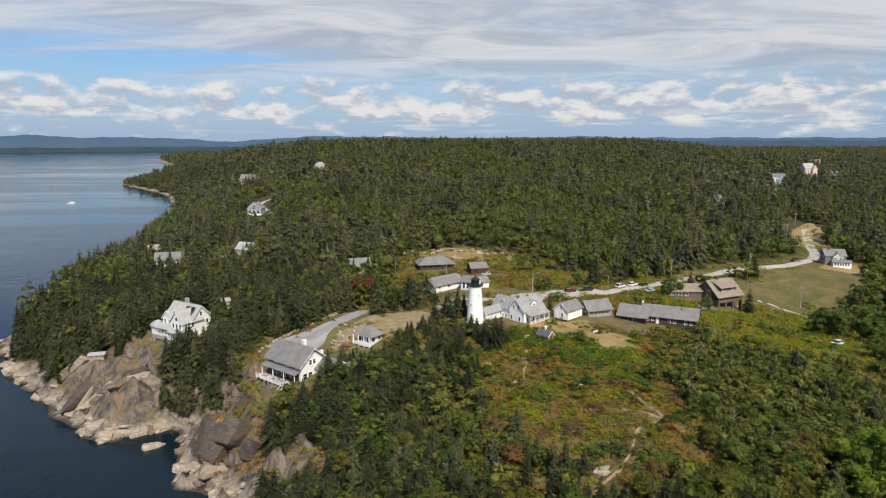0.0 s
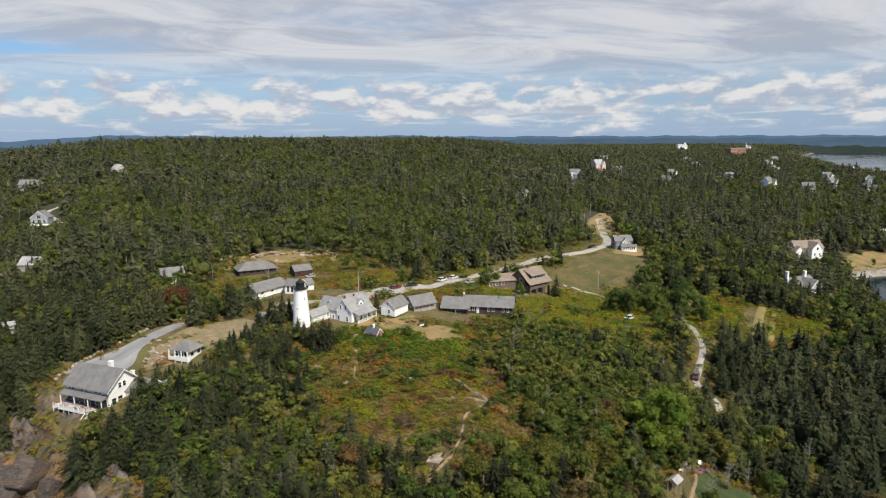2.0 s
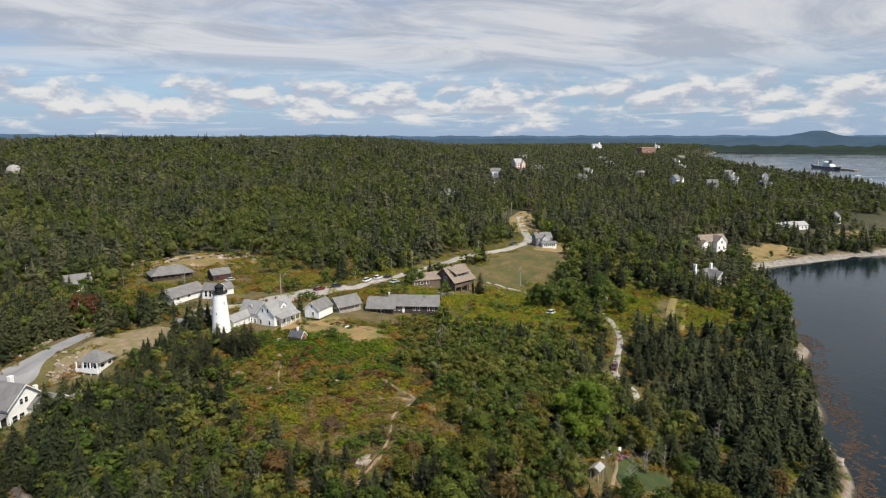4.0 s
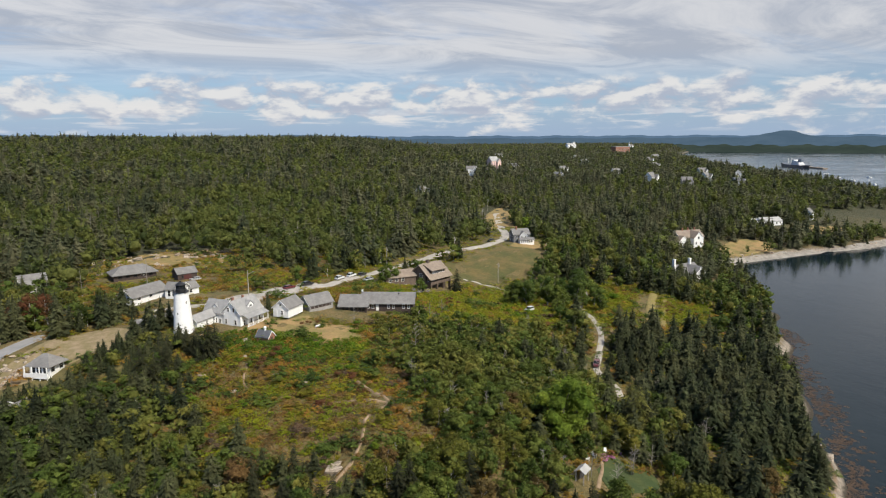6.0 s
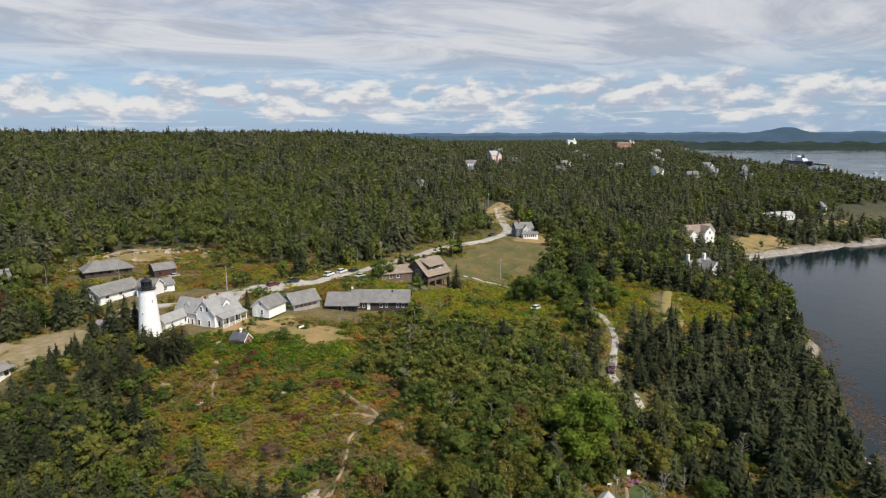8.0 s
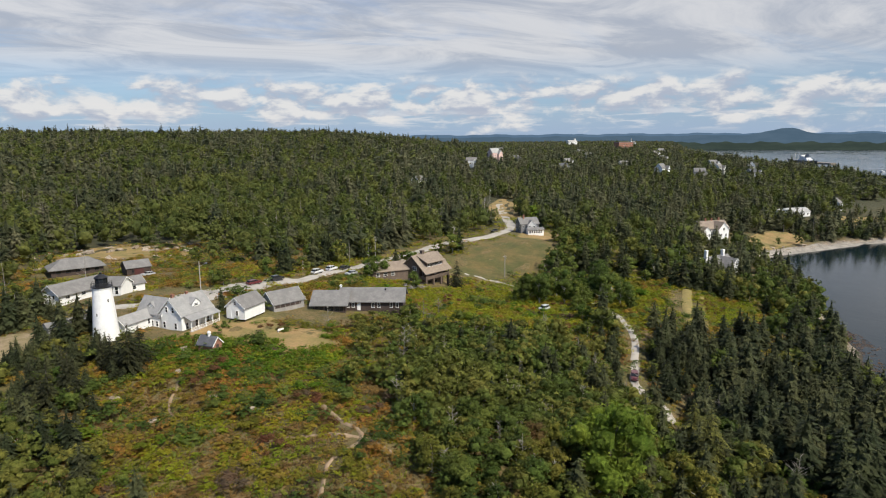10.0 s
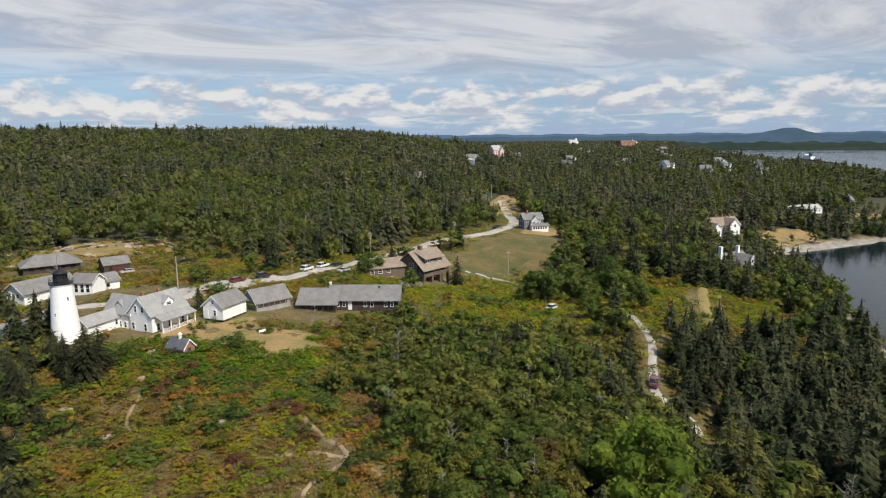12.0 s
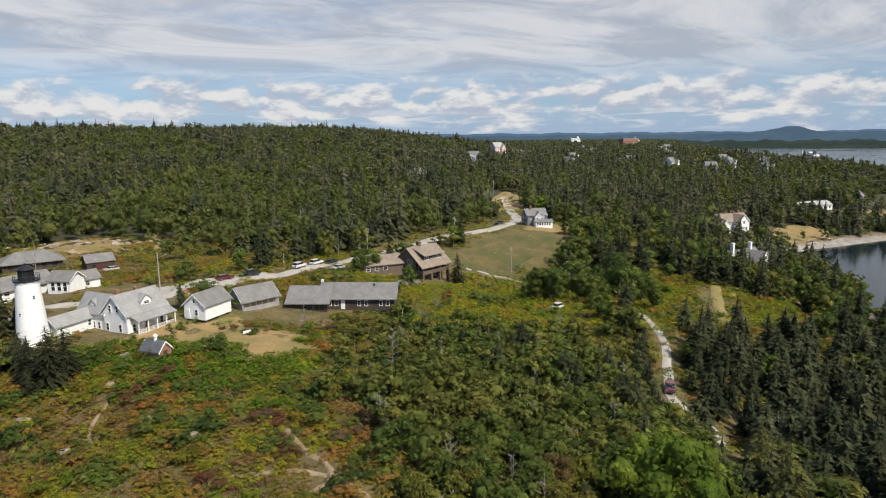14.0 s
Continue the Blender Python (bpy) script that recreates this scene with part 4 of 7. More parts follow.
part("dormer_roof", solid([(-5.5, 7.55), (-5.5, 7.8), (0.4, 10.1), (0.4, 9.8)], (-4.6, 5.0), "x"), BROWN_ROOF, brown, m=at)
for x in (-3.1, -2.1, 2.4, 3.4):
    window(brown, at @ pose(x, -4.54, 6.3), 0.8, 1.2)
# flat dark panel on the wall, coloured as the shade of a loggia
part("loggia", boxes((-1.3, 1.6, -4.56, -4.5, 6.0, 7.5)), GLASS, brown, "dark glass panel painted as a loggia in shade", at)
for k in range(10):
    part("baluster", boxes((-1.25 + k * 0.3, -1.19 + k * 0.3, -4.66, -4.6, 6.0, 6.9)), TRIM, brown, m=at)
part("porch_floor", boxes((-6.1, 6.1, -6.2, -3.18, 2.2, 2.5)), BROWN_WALL, brown, m=at)
part("porch_parapet", boxes((-6.1, 6.1, -6.2, -6.0, 2.5, 3.35), (-6.1, -5.9, -6.0, -3.2, 2.5, 3.35), (5.9, 6.1, -6.0, -3.2, 2.5, 3.35)), BROWN_WALL, brown, "shingled parapet of the upper porch", at)
for x in (-5.8, -2.0, 1.9, 5.8):
    part("pillar", boxes((x - 0.35, x + 0.35, -6.2, -5.5, -3.5, 2.2)), BROWN_WALL, brown, m=at)
    part("post", boxes((x - 0.14, x + 0.14, -6.15, -5.87, 3.35, 4.75)), BROWN_WALL, brown, m=at)
chimney(brown, at, -1.0, 0.3, 8.0, 11.2, BROWN_WALL, 1.1)
at = mass(brown, -8.5, 3.6, -6, 13.0, 7.0, 5.4, 2.2, BROWN_WALL, BROWN_ROOF, over=0.5, trim=False, windows=" ".join(f"s:{u},3.6,1.3,1.2" for u in (-4.6, -1.9, 0.8)) + " s:-4.0,0.2,1.5,2.3 s:-1.2,0.6,1.0,1.6 s:2.0,0.6,1.0,1.6")
mass(brown, -17.0, 3.0, -6, 7.0, 5.5, 2.6, 1.6, BROWN_WALL, BROWN_ROOF, trim=False, windows="s:1.0,0.8,1.5,1.3")

# houses behind the tower
low = site("low_bungalow", -2.0, 304.0, 12, "low dark bungalow with a wide grey hipped roof", "house")
mass(low, 0, 0, 0, 16.5, 10.0, 2.5, 2.6, DARK_WALL, GREY_ROOF, over=0.9, hip=4.0, frame_tone=DARK_WALL, windows=" ".join(f"s:{u},0.8,1.6,1.3" for u in (-6, -3, 0, 3, 6)))
hut = site("dark_garage", 17.8, 290.8, 16, "small dark red-brown garage with a grey roof", "garage")
mass(hut, 0, 0, 0, 8.0, 6.5, 2.6, 2.0, DARK_WALL, GREY_ROOF, trim=False, frame_tone=DARK_WALL, windows="s:-2,0.9,1.0,1.0 s:1,0.9,1.0,1.0")
part("garage_door", boxes((-1.6, 1.6, -3.32, -3.26, 0.0, 2.1)), RED_DOOR, hut, "dark red garage doors")
cottage = site("grey_roofed_cottage", 8.0, 249.5, 8, "white cottage with spreading grey roofs and dark windows", "house")
mass(cottage, -6.0, 3.0, 34, 15.0, 7.5, 2.3, 2.4, WHITE, GREY_ROOF, over=0.6, windows="w:-1.5,0.9,0.9,1.2 w:0,0.9,0.9,1.2 w:1.5,0.9,0.9,1.2 s:-5,0.9,1.4,1.2 s:0,0.9,1.4,1.2")
mass(cottage, 4.6, -2.0, -40, 6.0, 5.6, 3.5, 1.9, WHITE, GREY_ROOF, over=0.4, windows="w:-1.7,0.9,1.0,2.2 w:0,0.9,1.0,2.2 w:1.7,0.9,1.0,2.2 s:-1.5,0.9,1.1,2.2 s:0.2,0.9,1.1,2.2 s:1.8,0.9,1.1,2.2")
mass(cottage, 8.5, 1.5, 20, 6.5, 5.2, 2.4, 1.9, WHITE, GREY_ROOF, windows="s:0,0.9,1.2,1.1")
back = site("grey_back_house", -36.5, 289.0, 20, "grey shingled house half hidden among trees", "house")
mass(back, 0, 0, 0, 9.0, 7.5, 4.6, 3.2, GREY_WALL, GREY_ROOF, windows="s:-2.5,1,0.9,1.4 s:0,1,0.9,1.4 s:2.5,1,0.9,1.4 s:-1.5,3,0.9,1.2 s:1.5,3,0.9,1.2 e:-1.6,1,0.9,1.4 e:1.6,1,0.9,1.4 e:0,4.4,0.9,1.3")

# decked house above the cliff
deck = site("decked_house", -39.8, 177.2, -38, "white house with a long grey roof and a raised timber deck", "house", -0.4)
at = mass(deck, -1.5, 0, 0, 14.5, 9.5, 5.1, 3.9, WHITE, GREY_ROOF, base=-3.0, over=0.8, windows="e:-3.2,0.6,1.5,1.8 e:-1.3,0.6,1.5,1.8 e:0.9,0.6,1.2,1.8 e:2.8,0.6,1.2,1.8 e:0.3,4.5,1.0,1.4 e:-1.1,4.5,1.0,1.4")
for x in (-6.2, -4.9, -1.7, -0.4, 3.2, 4.5):
    window(deck, at @ pose(x, -4.79, 3.65), 1.1, 1.1)
part("pent_roof", solid([(-4.76, 3.5), (-4.76, 3.62), (-7.0, 2.95), (-7.0, 2.8)], (-7.6, 7.5), "x"), GREY_ROOF, deck, "grey shingled roof over the porch", m=at)
# band of dark glass and frames added for the shaded recess of the porch
for x in (-6.3, -4.3, -2.3, -0.3, 1.7, 3.7, 5.7):
    window(deck, at @ pose(x, -4.79, 0.1), 1.7, 2.3, True, DARK_WALL)
for x in (-7.3, -2.4, 2.4, 7.1):
    part("porch_post", boxes((x - 0.1, x + 0.1, -6.9, -6.7, 0.0, 2.9)), TRIM, deck, m=at)
part("deck_floor", boxes((-8.2, 6.6, -8.5, -4.76, -0.25, 0.0)), DECK, deck, "pale grey timber deck", m=at)
part("deck_fascia", boxes((-8.25, 6.65, -8.56, -8.5, -0.5, 0.05), (-8.25, -8.2, -8.5, -4.8, -0.5, 0.05)), TRIM, deck, "white deck edge board", m=at)
for k in range(9):
    x = -8.1 + k * 1.82
    part("post", boxes((x - 0.06, x + 0.06, -8.48, -8.36, -3.6, 0.95)), TRIM, deck, m=at)
    if k:
        bars = [(x - 1.76, x - 0.06, -8.45, -8.39, 0.88, 0.95)] + [(x - 1.76, x - 0.06, -8.43, -8.41, q, q + 0.03) for q in (0.2, 0.42, 0.64)]
        part("railing", boxes(*bars), TRIM, deck, m=at)
# solid dark panel that paints in the shade beneath the deck
part("skirt", boxes((-7.9, 6.4, -7.9, -7.84, -2.6, -0.26)), DARK_WALL, deck, "dark panel painted as the shade under the deck", m=at)
for k in range(11):
    part("stair_tread", boxes((4.4, 6.4, -8.86 - k * 0.3, -8.5 - k * 0.3, -0.3 - k * 0.2, -0.22 - k * 0.2)), DECK, deck, m=at)
for x in (4.3, 6.4):
    part("stair_rail", solid([(-8.5, 0.75), (-11.8, -1.5), (-11.8, -1.35), (-8.5, 0.95)], (x, x + 0.08), "x"), TRIM, deck, m=at)
for x, y in ((-5.2, -7.4), (-0.6, -7.5), (2.6, -7.4)):
    part("deck_table", boxes((x - 0.6, x + 0.6, y - 0.45, y + 0.45, 0.68, 0.74), (x - 0.06, x + 0.06, y - 0.06, y + 0.06, 0.0, 0.68)), POLE, deck, "small timber table", m=at)
    for q in (-0.95, 0.95):
        part("deck_seat", boxes((x + q - 0.25, x + q + 0.25, y - 0.28, y + 0.28, 0.36, 0.44), (x + q - 0.25, x + q + 0.25, y + 0.22, y + 0.28, 0.44, 0.95), (x + q - 0.22, x + q - 0.16, y - 0.24, y + 0.22, 0.0, 0.36), (x + q + 0.16, x + q + 0.22, y - 0.24, y + 0.22, 0.0, 0.36)), CUSHION, deck, "tan deck chair", m=at)
chimney(deck, at, 1.6, 1.6, 6.5, 10.0, TRIM, 1.0)
chimney(deck, at, 6.5, 3.8, 3.5, 7.3, TRIM, 0.8)
at = mass(deck, 8.6, 4.2, 0, 9.0, 7.5, 2.9, 2.6, WHITE, GREY_ROOF, base=-3.0, windows="s:0.5,0.7,1.3,1.5 s:2.5,0.7,1.3,1.5 e:-1.5,0.7,1.2,1.5 e:1.5,0.7,1.2,1.5")
mass(deck, 14.5, 5.5, 90, 8.0, 6.5, 2.8, 2.4, WHITE, GREY_ROOF, base=-3.0, windows="w:-1,0.7,1.2,1.5 s:-2,0.8,1.2,1.4 s:1,0.8,1.2,1.4")
lookout = site("garden_pavilion", -21.2, 190.5, -35, "white pavilion with a grey hipped roof above a stone wall", "pavilion")
mass(lookout, 0, 0, 0, 5.6, 5.0, 2.8, 1.9, WHITE, GREY_ROOF, base=-2.5, over=0.8, hip=2.2, windows="s:-1.8,0.5,1.5,1.9 s:0,0.5,1.5,1.9 s:1.8,0.5,1.5,1.9 e:-1.4,0.7,1.4,1.6 e:1.4,0.7,1.4,1.6")
part("terrace", boxes((-3.4, 3.4, -4.0, -2.5, -0.4, -0.1), (-3.4, 3.4, -4.0, -3.9, -0.1, 0.85)), TRIM, lookout)
for x in (-3.2, -1.1, 1.1, 3.2):
    part("post", boxes((x - 0.12, x + 0.12, -3.9, -3.65, -3.0, 2.5)), TRIM, lookout)

# white turreted villa
villa = site("white_villa", -87.3, 216.5, -30, "large white shingled villa with porches and pale grey roofs", "house", -0.3)
sides = " ".join(f"s:{u},{v},1.0,1.5" for u in (-4.6, -2.3, 0, 2.3, 4.6) for v in (0.8, 3.9)) + " " + " ".join(f"e:{u},{v},1.0,1.5" for u in (-2.4, 0, 2.4) for v in (0.8, 3.9)) + " e:0,7.0,1.0,1.4"
at = mass(villa, 0, 0, 0, 13.0, 8.0, 6.2, 4.2, WHITE, PALE_ROOF, base=-3.0, over=0.6, windows=sides)
dormer(villa, at, -3.0, -3.2, 6.8, 2.4, 3.0, 1.2, 1.1, WHITE, PALE_ROOF)
mass(villa, 3.6, -3.6, 90, 8.0, 6.0, 6.0, 3.6, WHITE, PALE_ROOF, base=-3.0, over=0.5, windows=" ".join(f"w:{u},{v},1.0,1.5" for u in (-1.7, 0, 1.7) for v in (0.8, 3.9)) + " w:0,6.4,1.1,1.3 " + " ".join(f"s:{u},{v},1.0,1.5" for u in (-2.6, 0) for v in (0.8, 3.9)))
mass(villa, -4.6, -1.6, 90, 7.0, 4.6, 5.6, 2.6, WHITE, PALE_ROOF, base=-3.0, over=0.4, windows="w:-1.1,0.8,0.9,1.5 w:1.1,0.8,0.9,1.5 w:-1.1,3.9,0.9,1.4 w:1.1,3.9,0.9,1.4")
porch(villa, at, -9.5, 0.4, -5.2, 2.8, 0.2, 2.7, 0.8, PALE_ROOF, 7)
porch(villa, at, 1.0, 7.2, -7.7, 2.0, 0.2, 2.7, 0.7, PALE_ROOF, 5)
part("turret", turned([(2.1, -3.0), (2.1, 3.0), (2.25, 3.1)], 12), WHITE, villa, m=at @ pose(-9.2, -5.6, 0))
part("turret_roof", turned([(2.6, 3.05), (2.6, 3.2), (1.6, 3.9), (0.1, 4.7)], 12), PALE_ROOF, villa, m=at @ pose(-9.2, -5.6, 0))
part("roof_panels", solid([(-3.4, 7.5), (-1.2, 9.8), (-1.26, 9.9), (-3.46, 7.6)], (1.2, 5.6), "x"), GLASS, villa, "dark solar panels", at)
chimney(villa, at, -0.6, 0.4, 8.5, 12.2, GREY_WALL, 1.1)
annex = site("white_outhouse", -80.0, 232.0, 10, "small white outbuilding at the forest edge", "outbuilding")
mass(annex, 0, 0, 0, 5.5, 4.0, 2.6, 1.6, WHITE, PALE_ROOF, windows="s:0,0.9,0.9,1.1")
blind = site("shore_lookout", -112.5, 202.5, 15, "weathered stone and timber lookout above the cliff", "lookout")
mass(blind, 0, 0, 0, 4.6, 3.2, 1.2, 0.4, STONE, PALE_ROOF, trim=False, windows="s:0,0.4,1.2,0.6")

# wooded slope houses
slope = site("slope_cottage", -132.0, 459.0, -6, "grey gabled cottage with tall windows and a pale deck", "house")
at = mass(slope, 0, 0, 90, 9.0, 10.0, 4.5, 4.0, BLUE_WALL, GREY_ROOF, windows="w:-3,0.8,1.6,2.4 w:0,0.8,2.2,2.4 w:3,0.8,1.6,2.4 w:0,4.0,2.6,2.2")
part("deck_floor", boxes((-6.5, 6.5, -8.6, -4.6, -0.3, 0.6)), TRIM, slope, "pale deck wall")
slope = site("slope_house", -179.5, 604.0, -8, "broad grey shingled house among the trees", "house")
mass(slope, 0, 0, 0, 15.0, 9.0, 4.5, 3.8, GREY_WALL, GREY_ROOF, windows="s:-5,0.8,1.6,1.6 s:-2,0.8,1.6,1.6 s:2,0.8,1.6,1.6 s:5,0.8,1.6,1.6")
dome = site("dome_house", -126.0, 676.0, 0, "pale round dome house on the wooded hill", "house")
bm = bmesh.new()
bmesh.ops.create_icosphere(bm, subdivisions=2, radius=6.5)
bmesh.ops.bisect_plane(bm, geom=bm.verts[:] + bm.edges[:] + bm.faces[:], plane_co=(0, 0, -1.5), plane_no=(0, 0, -1), clear_outer=True)
part("shell", bm, GREY_WALL, dome, "pale faceted shell", pose(0, 0, 4.5))
for x, y, t, nm in ((-127, 297, 15, "hidden_house"), (-98, 321, -20, "hidden_cottage"), (-150, 335, 35, "hidden_cottage")):
    h = site(nm, x, y, t, "grey and white house half hidden by spruces", "house", 2.0)
    mass(h, 0, 0, 0, 12.0 if nm == "hidden_house" else 8.0, 7.0, 4.0, 3.0, WHITE if nm == "hidden_house" else GREY_WALL, GREY_ROOF if nm == "hidden_house" else PALE_ROOF, base=-4, windows="s:-3,0.8,1.0,1.4 s:0,0.8,1.0,1.4 s:3,0.8,1.0,1.4")

# grey house by the meadow
field = site("meadow_house", 191.0, 304.0, -12, "two-storey grey house with a white porch by the meadow", "house")
at = mass(field, 0, 0, 0, 10.5, 8.0, 5.4, 3.0, SLATE_WALL, GREY_ROOF, windows="s:-3.4,3.2,1.0,1.4 s:3.2,3.2,1.0,1.4 w:-2,1,0.9,1.4 w:2,1,0.9,1.4 w:-2,3.6,0.9,1.4 w:2,3.6,0.9,1.4")
mass(field, 0.6, -3.2, 90, 5.0, 4.6, 4.9, 2.4, PALE_WALL, GREY_ROOF, windows="w:-1.2,3.2,0.9,1.3 w:1.2,3.2,0.9,1.3")
at = mass(field, 2.0, -6.6, 0, 9.0, 3.6, 2.6, 1.0, TRIM, GREY_ROOF, windows=" ".join(f"s:{u},0.8,1.0,1.5" for u in (-3.5, -2.2, -0.9, 0.4, 1.7, 3.0)))
chimney(field, at, -4.5, 6.0, 7.0, 10.0)

field.scale = (0.88, 0.88, 0.88)

# cove houses
cove = site("cove_house", 332.0, 319.0, -5, "grey and white house with a brown roof above the cove", "house")
at = mass(cove, 0, 0, 0, 20.0, 10.0, 5.2, 4.0, GREY_WALL, BROWN_ROOF, windows=" ".join(f"s:{u},{v},1.1,1.5" for u in (-7, -4, 4, 7) for v in (0.8, 3.4)))
mass(cove, 2.0, -5.0, 90, 8.0, 7.5, 5.2, 3.8, WHITE, BROWN_ROOF, windows="w:-1.8,0.8,1.2,1.6 w:1.8,0.8,1.2,1.6 w:0,4.4,1.4,1.6")
mass(cove, -9.0, -4.0, 90, 7.0, 6.0, 4.0, 2.6, WHITE, BROWN_ROOF, windows="w:-1.6,0.8,1.2,1.6 w:1.6,0.8,1.2,1.6")
for x in (-4, 0.5, 6):
    chimney(cove, at, x, 0, 8.0, 10.8)
cove = site("shingled_house", 244.0, 238.0, 8, "pale grey shingled house with two white chimneys near the shore", "house", -0.6)
at = mass(cove, 0, 0, 0, 20.0, 9.0, 4.2, 3.6, PALE_WALL, GREY_ROOF, base=-5, windows=" ".join(f"s:{u},0.8,1.2,1.5" for u in (-8, -5, -2, 7)))
mass(cove, 4.0, -4.5, 90, 8.0, 8.0, 4.0, 3.6, PALE_WALL, GREY_ROOF, base=-5, windows="w:-2,0.8,1.3,1.6 w:2,0.8,1.3,1.6 w:0,4.6,1.2,1.5")
chimney(cove, at, -7.5, -1.5, 4.0, 11.4, TRIM, 1.2)
chimney(cove, at, 6.0, -0.5, 6.5, 10.4, TRIM, 1.2)
cove = site("long_cove_house", 450.0, 349.0, -6, "long low white house beside trees on the shore", "house")
mass(cove, 0, 0, 0, 20.0, 9.0, 3.0, 2.6, WHITE, PALE_ROOF, windows=" ".join(f"s:{u},0.8,1.4,1.4" for u in (-7.5, -4, 0, 4, 7.5)))
mass(cove, -13, 2, 15, 8.0, 7.0, 2.8, 2.2, WHITE, PALE_ROOF, windows="s:0,0.8,1.4,1.4")
cove = site("tall_cove_house", 506.0, 356.0, 25, "tall white house with a grey gable above the shore", "house")
mass(cove, 0, 0, 0, 11.0, 8.5, 5.6, 3.6, WHITE, GREY_ROOF, windows="w:-2,0.9,1,1.5 w:2,0.9,1,1.5 w:-2,3.6,1,1.5 w:2,3.6,1,1.5 s:-3,0.9,1,1.5 s:0,0.9,1,1.5 s:3,0.9,1,1.5")

# village houses on the far side
VILLAGE = [(400, 699, 10, 12, 9, 7, 5, 2, "p"), (342, 646, -30, 11, 8, 5, 3, 0, "w"), (432, 706, 0, 12, 8, 4, 4, 0, "g"), (498, 690, 12, 10, 8, 5, 4, 0, "w"), (427, 600, -15, 9, 7, 5, 3, 0, "b"),
           (533, 569, 20, 11, 9, 7, 5, 0, "w"), (556, 537, -35, 11, 9, 6, 4, 0, "g"), (624, 573, 10, 9, 8, 6, 4, 0, "w"), (627, 530, 15, 16, 9, 4, 4, 0, "b"), (787, 526, 30, 13, 9, 4, 3, 0, "w"),
           (208, 478, 30, 8, 7, 5, 3, 0, "w"), (560, 660, 5, 12, 8, 5, 4, 0, "w"), (690, 640, -10, 11, 8, 5, 4, 0, "w"), (720, 760, 20, 12, 8, 5, 4, 0, "g"), (640, 830, 0, 11, 8, 6, 4, 0, "w"),
           (820, 880, 15, 12, 8, 6, 4, 0, "w"), (560, 960, -20, 12, 8, 6, 4, 0, "w"), (880, 780, 0, 12, 9, 6, 4, 0, "w"), (760, 1010, 30, 12, 9, 6, 4, 0, "w"), (930, 980, -15, 12, 9, 6, 4, 0, "g"), (700, 590, 40, 12, 8, 5, 4, 0, "w")]
WALLS, ROOFS = {"w": WHITE, "g": GREY_WALL, "b": BLUE_WALL, "p": PINK_WALL}, {"w": GREY_ROOF, "g": GREY_ROOF, "b": DARK_ROOF, "p": PALE_ROOF}
WORDS = {"w": "white clapboard village house with a grey roof", "g": "weathered grey village house among trees", "b": "blue-grey village house with a dark roof", "p": "pale pink and white gabled house on the wooded rise"}
for x, y, t, L, W, H, R, up, tone in VILLAGE:
    h = site("village_house", x, y, t, WORDS[tone], "house", 3.0 + up, "village houses")
    mass(h, 0, 0, 0, L, W, H, R, WALLS[tone], ROOFS[tone], base=-9, windows=" ".join(f"s:{u * L / 8:.2f},{v},1.2,1.6" for u in (-3, -1, 1, 3) for v in (0.9, 3.4) if v + 1.6 < H) + f" w:-{W / 4:.2f},0.9,1.2,1.6 w:{W / 4:.2f},0.9,1.2,1.6 w:0,{H - 0.4:.2f},1.1,1.4")
    mass(h, L / 3, -W / 2, 90, W * 0.7, L * 0.45, H * 0.8, R * 0.8, WALLS[tone], ROOFS[tone], base=-9, windows="w:0,0.9,1.3,1.6")
hall = site("village_hall", 1430, 1930, 0, "long white hall with a small cupola above the trees", "hall", 12)
mass(hall, 0, 0, 0, 62, 22, 14, 9, WHITE, PALE_ROOF, base=-20, trim=False, windows=" ".join(f"s:{u},{v},2.5,4" for u in range(-24, 25, 8) for v in (2, 8)))
part("cupola", boxes((16, 24, -4, 4, 18, 32)), TRIM, hall)
hall.scale = (0.6, 0.6, 0.6)
block = site("brick_block", 1100, 1280, 0, "flat-roofed brick block above the village trees", "building", 8)
part("wall", boxes((-22, 22, -9, 9, -15, 14)), MASONRY, block)
part("roof", boxes((-22.5, 22.5, -9.5, 9.5, 14, 15)), PALE_ROOF, block)
for u in range(-18, 19, 6):
    for v in (2, 7):
        window(block, pose(u, -9.05, v), 2.6, 2.8)
steeple = site("church", 1640, 1850, 0, "white church with a pointed steeple over the village", "church", 8)
mass(steeple, 0, 0, 0, 30, 16, 10, 9, WHITE, GREY_ROOF, base=-16, trim=False, windows="s:-8,2,2,5 s:0,2,2,5 s:8,2,2,5")
part("tower", boxes((-18, -11, -3.5, 3.5, -16, 22)), WHITE, steeple)
part("spire", turned([(3.4, 22), (0.2, 38)], 8), PALE_ROOF, steeple, m=pose(-14.5, 0, 0))
steeple.scale = (0.6, 0.6, 0.6)


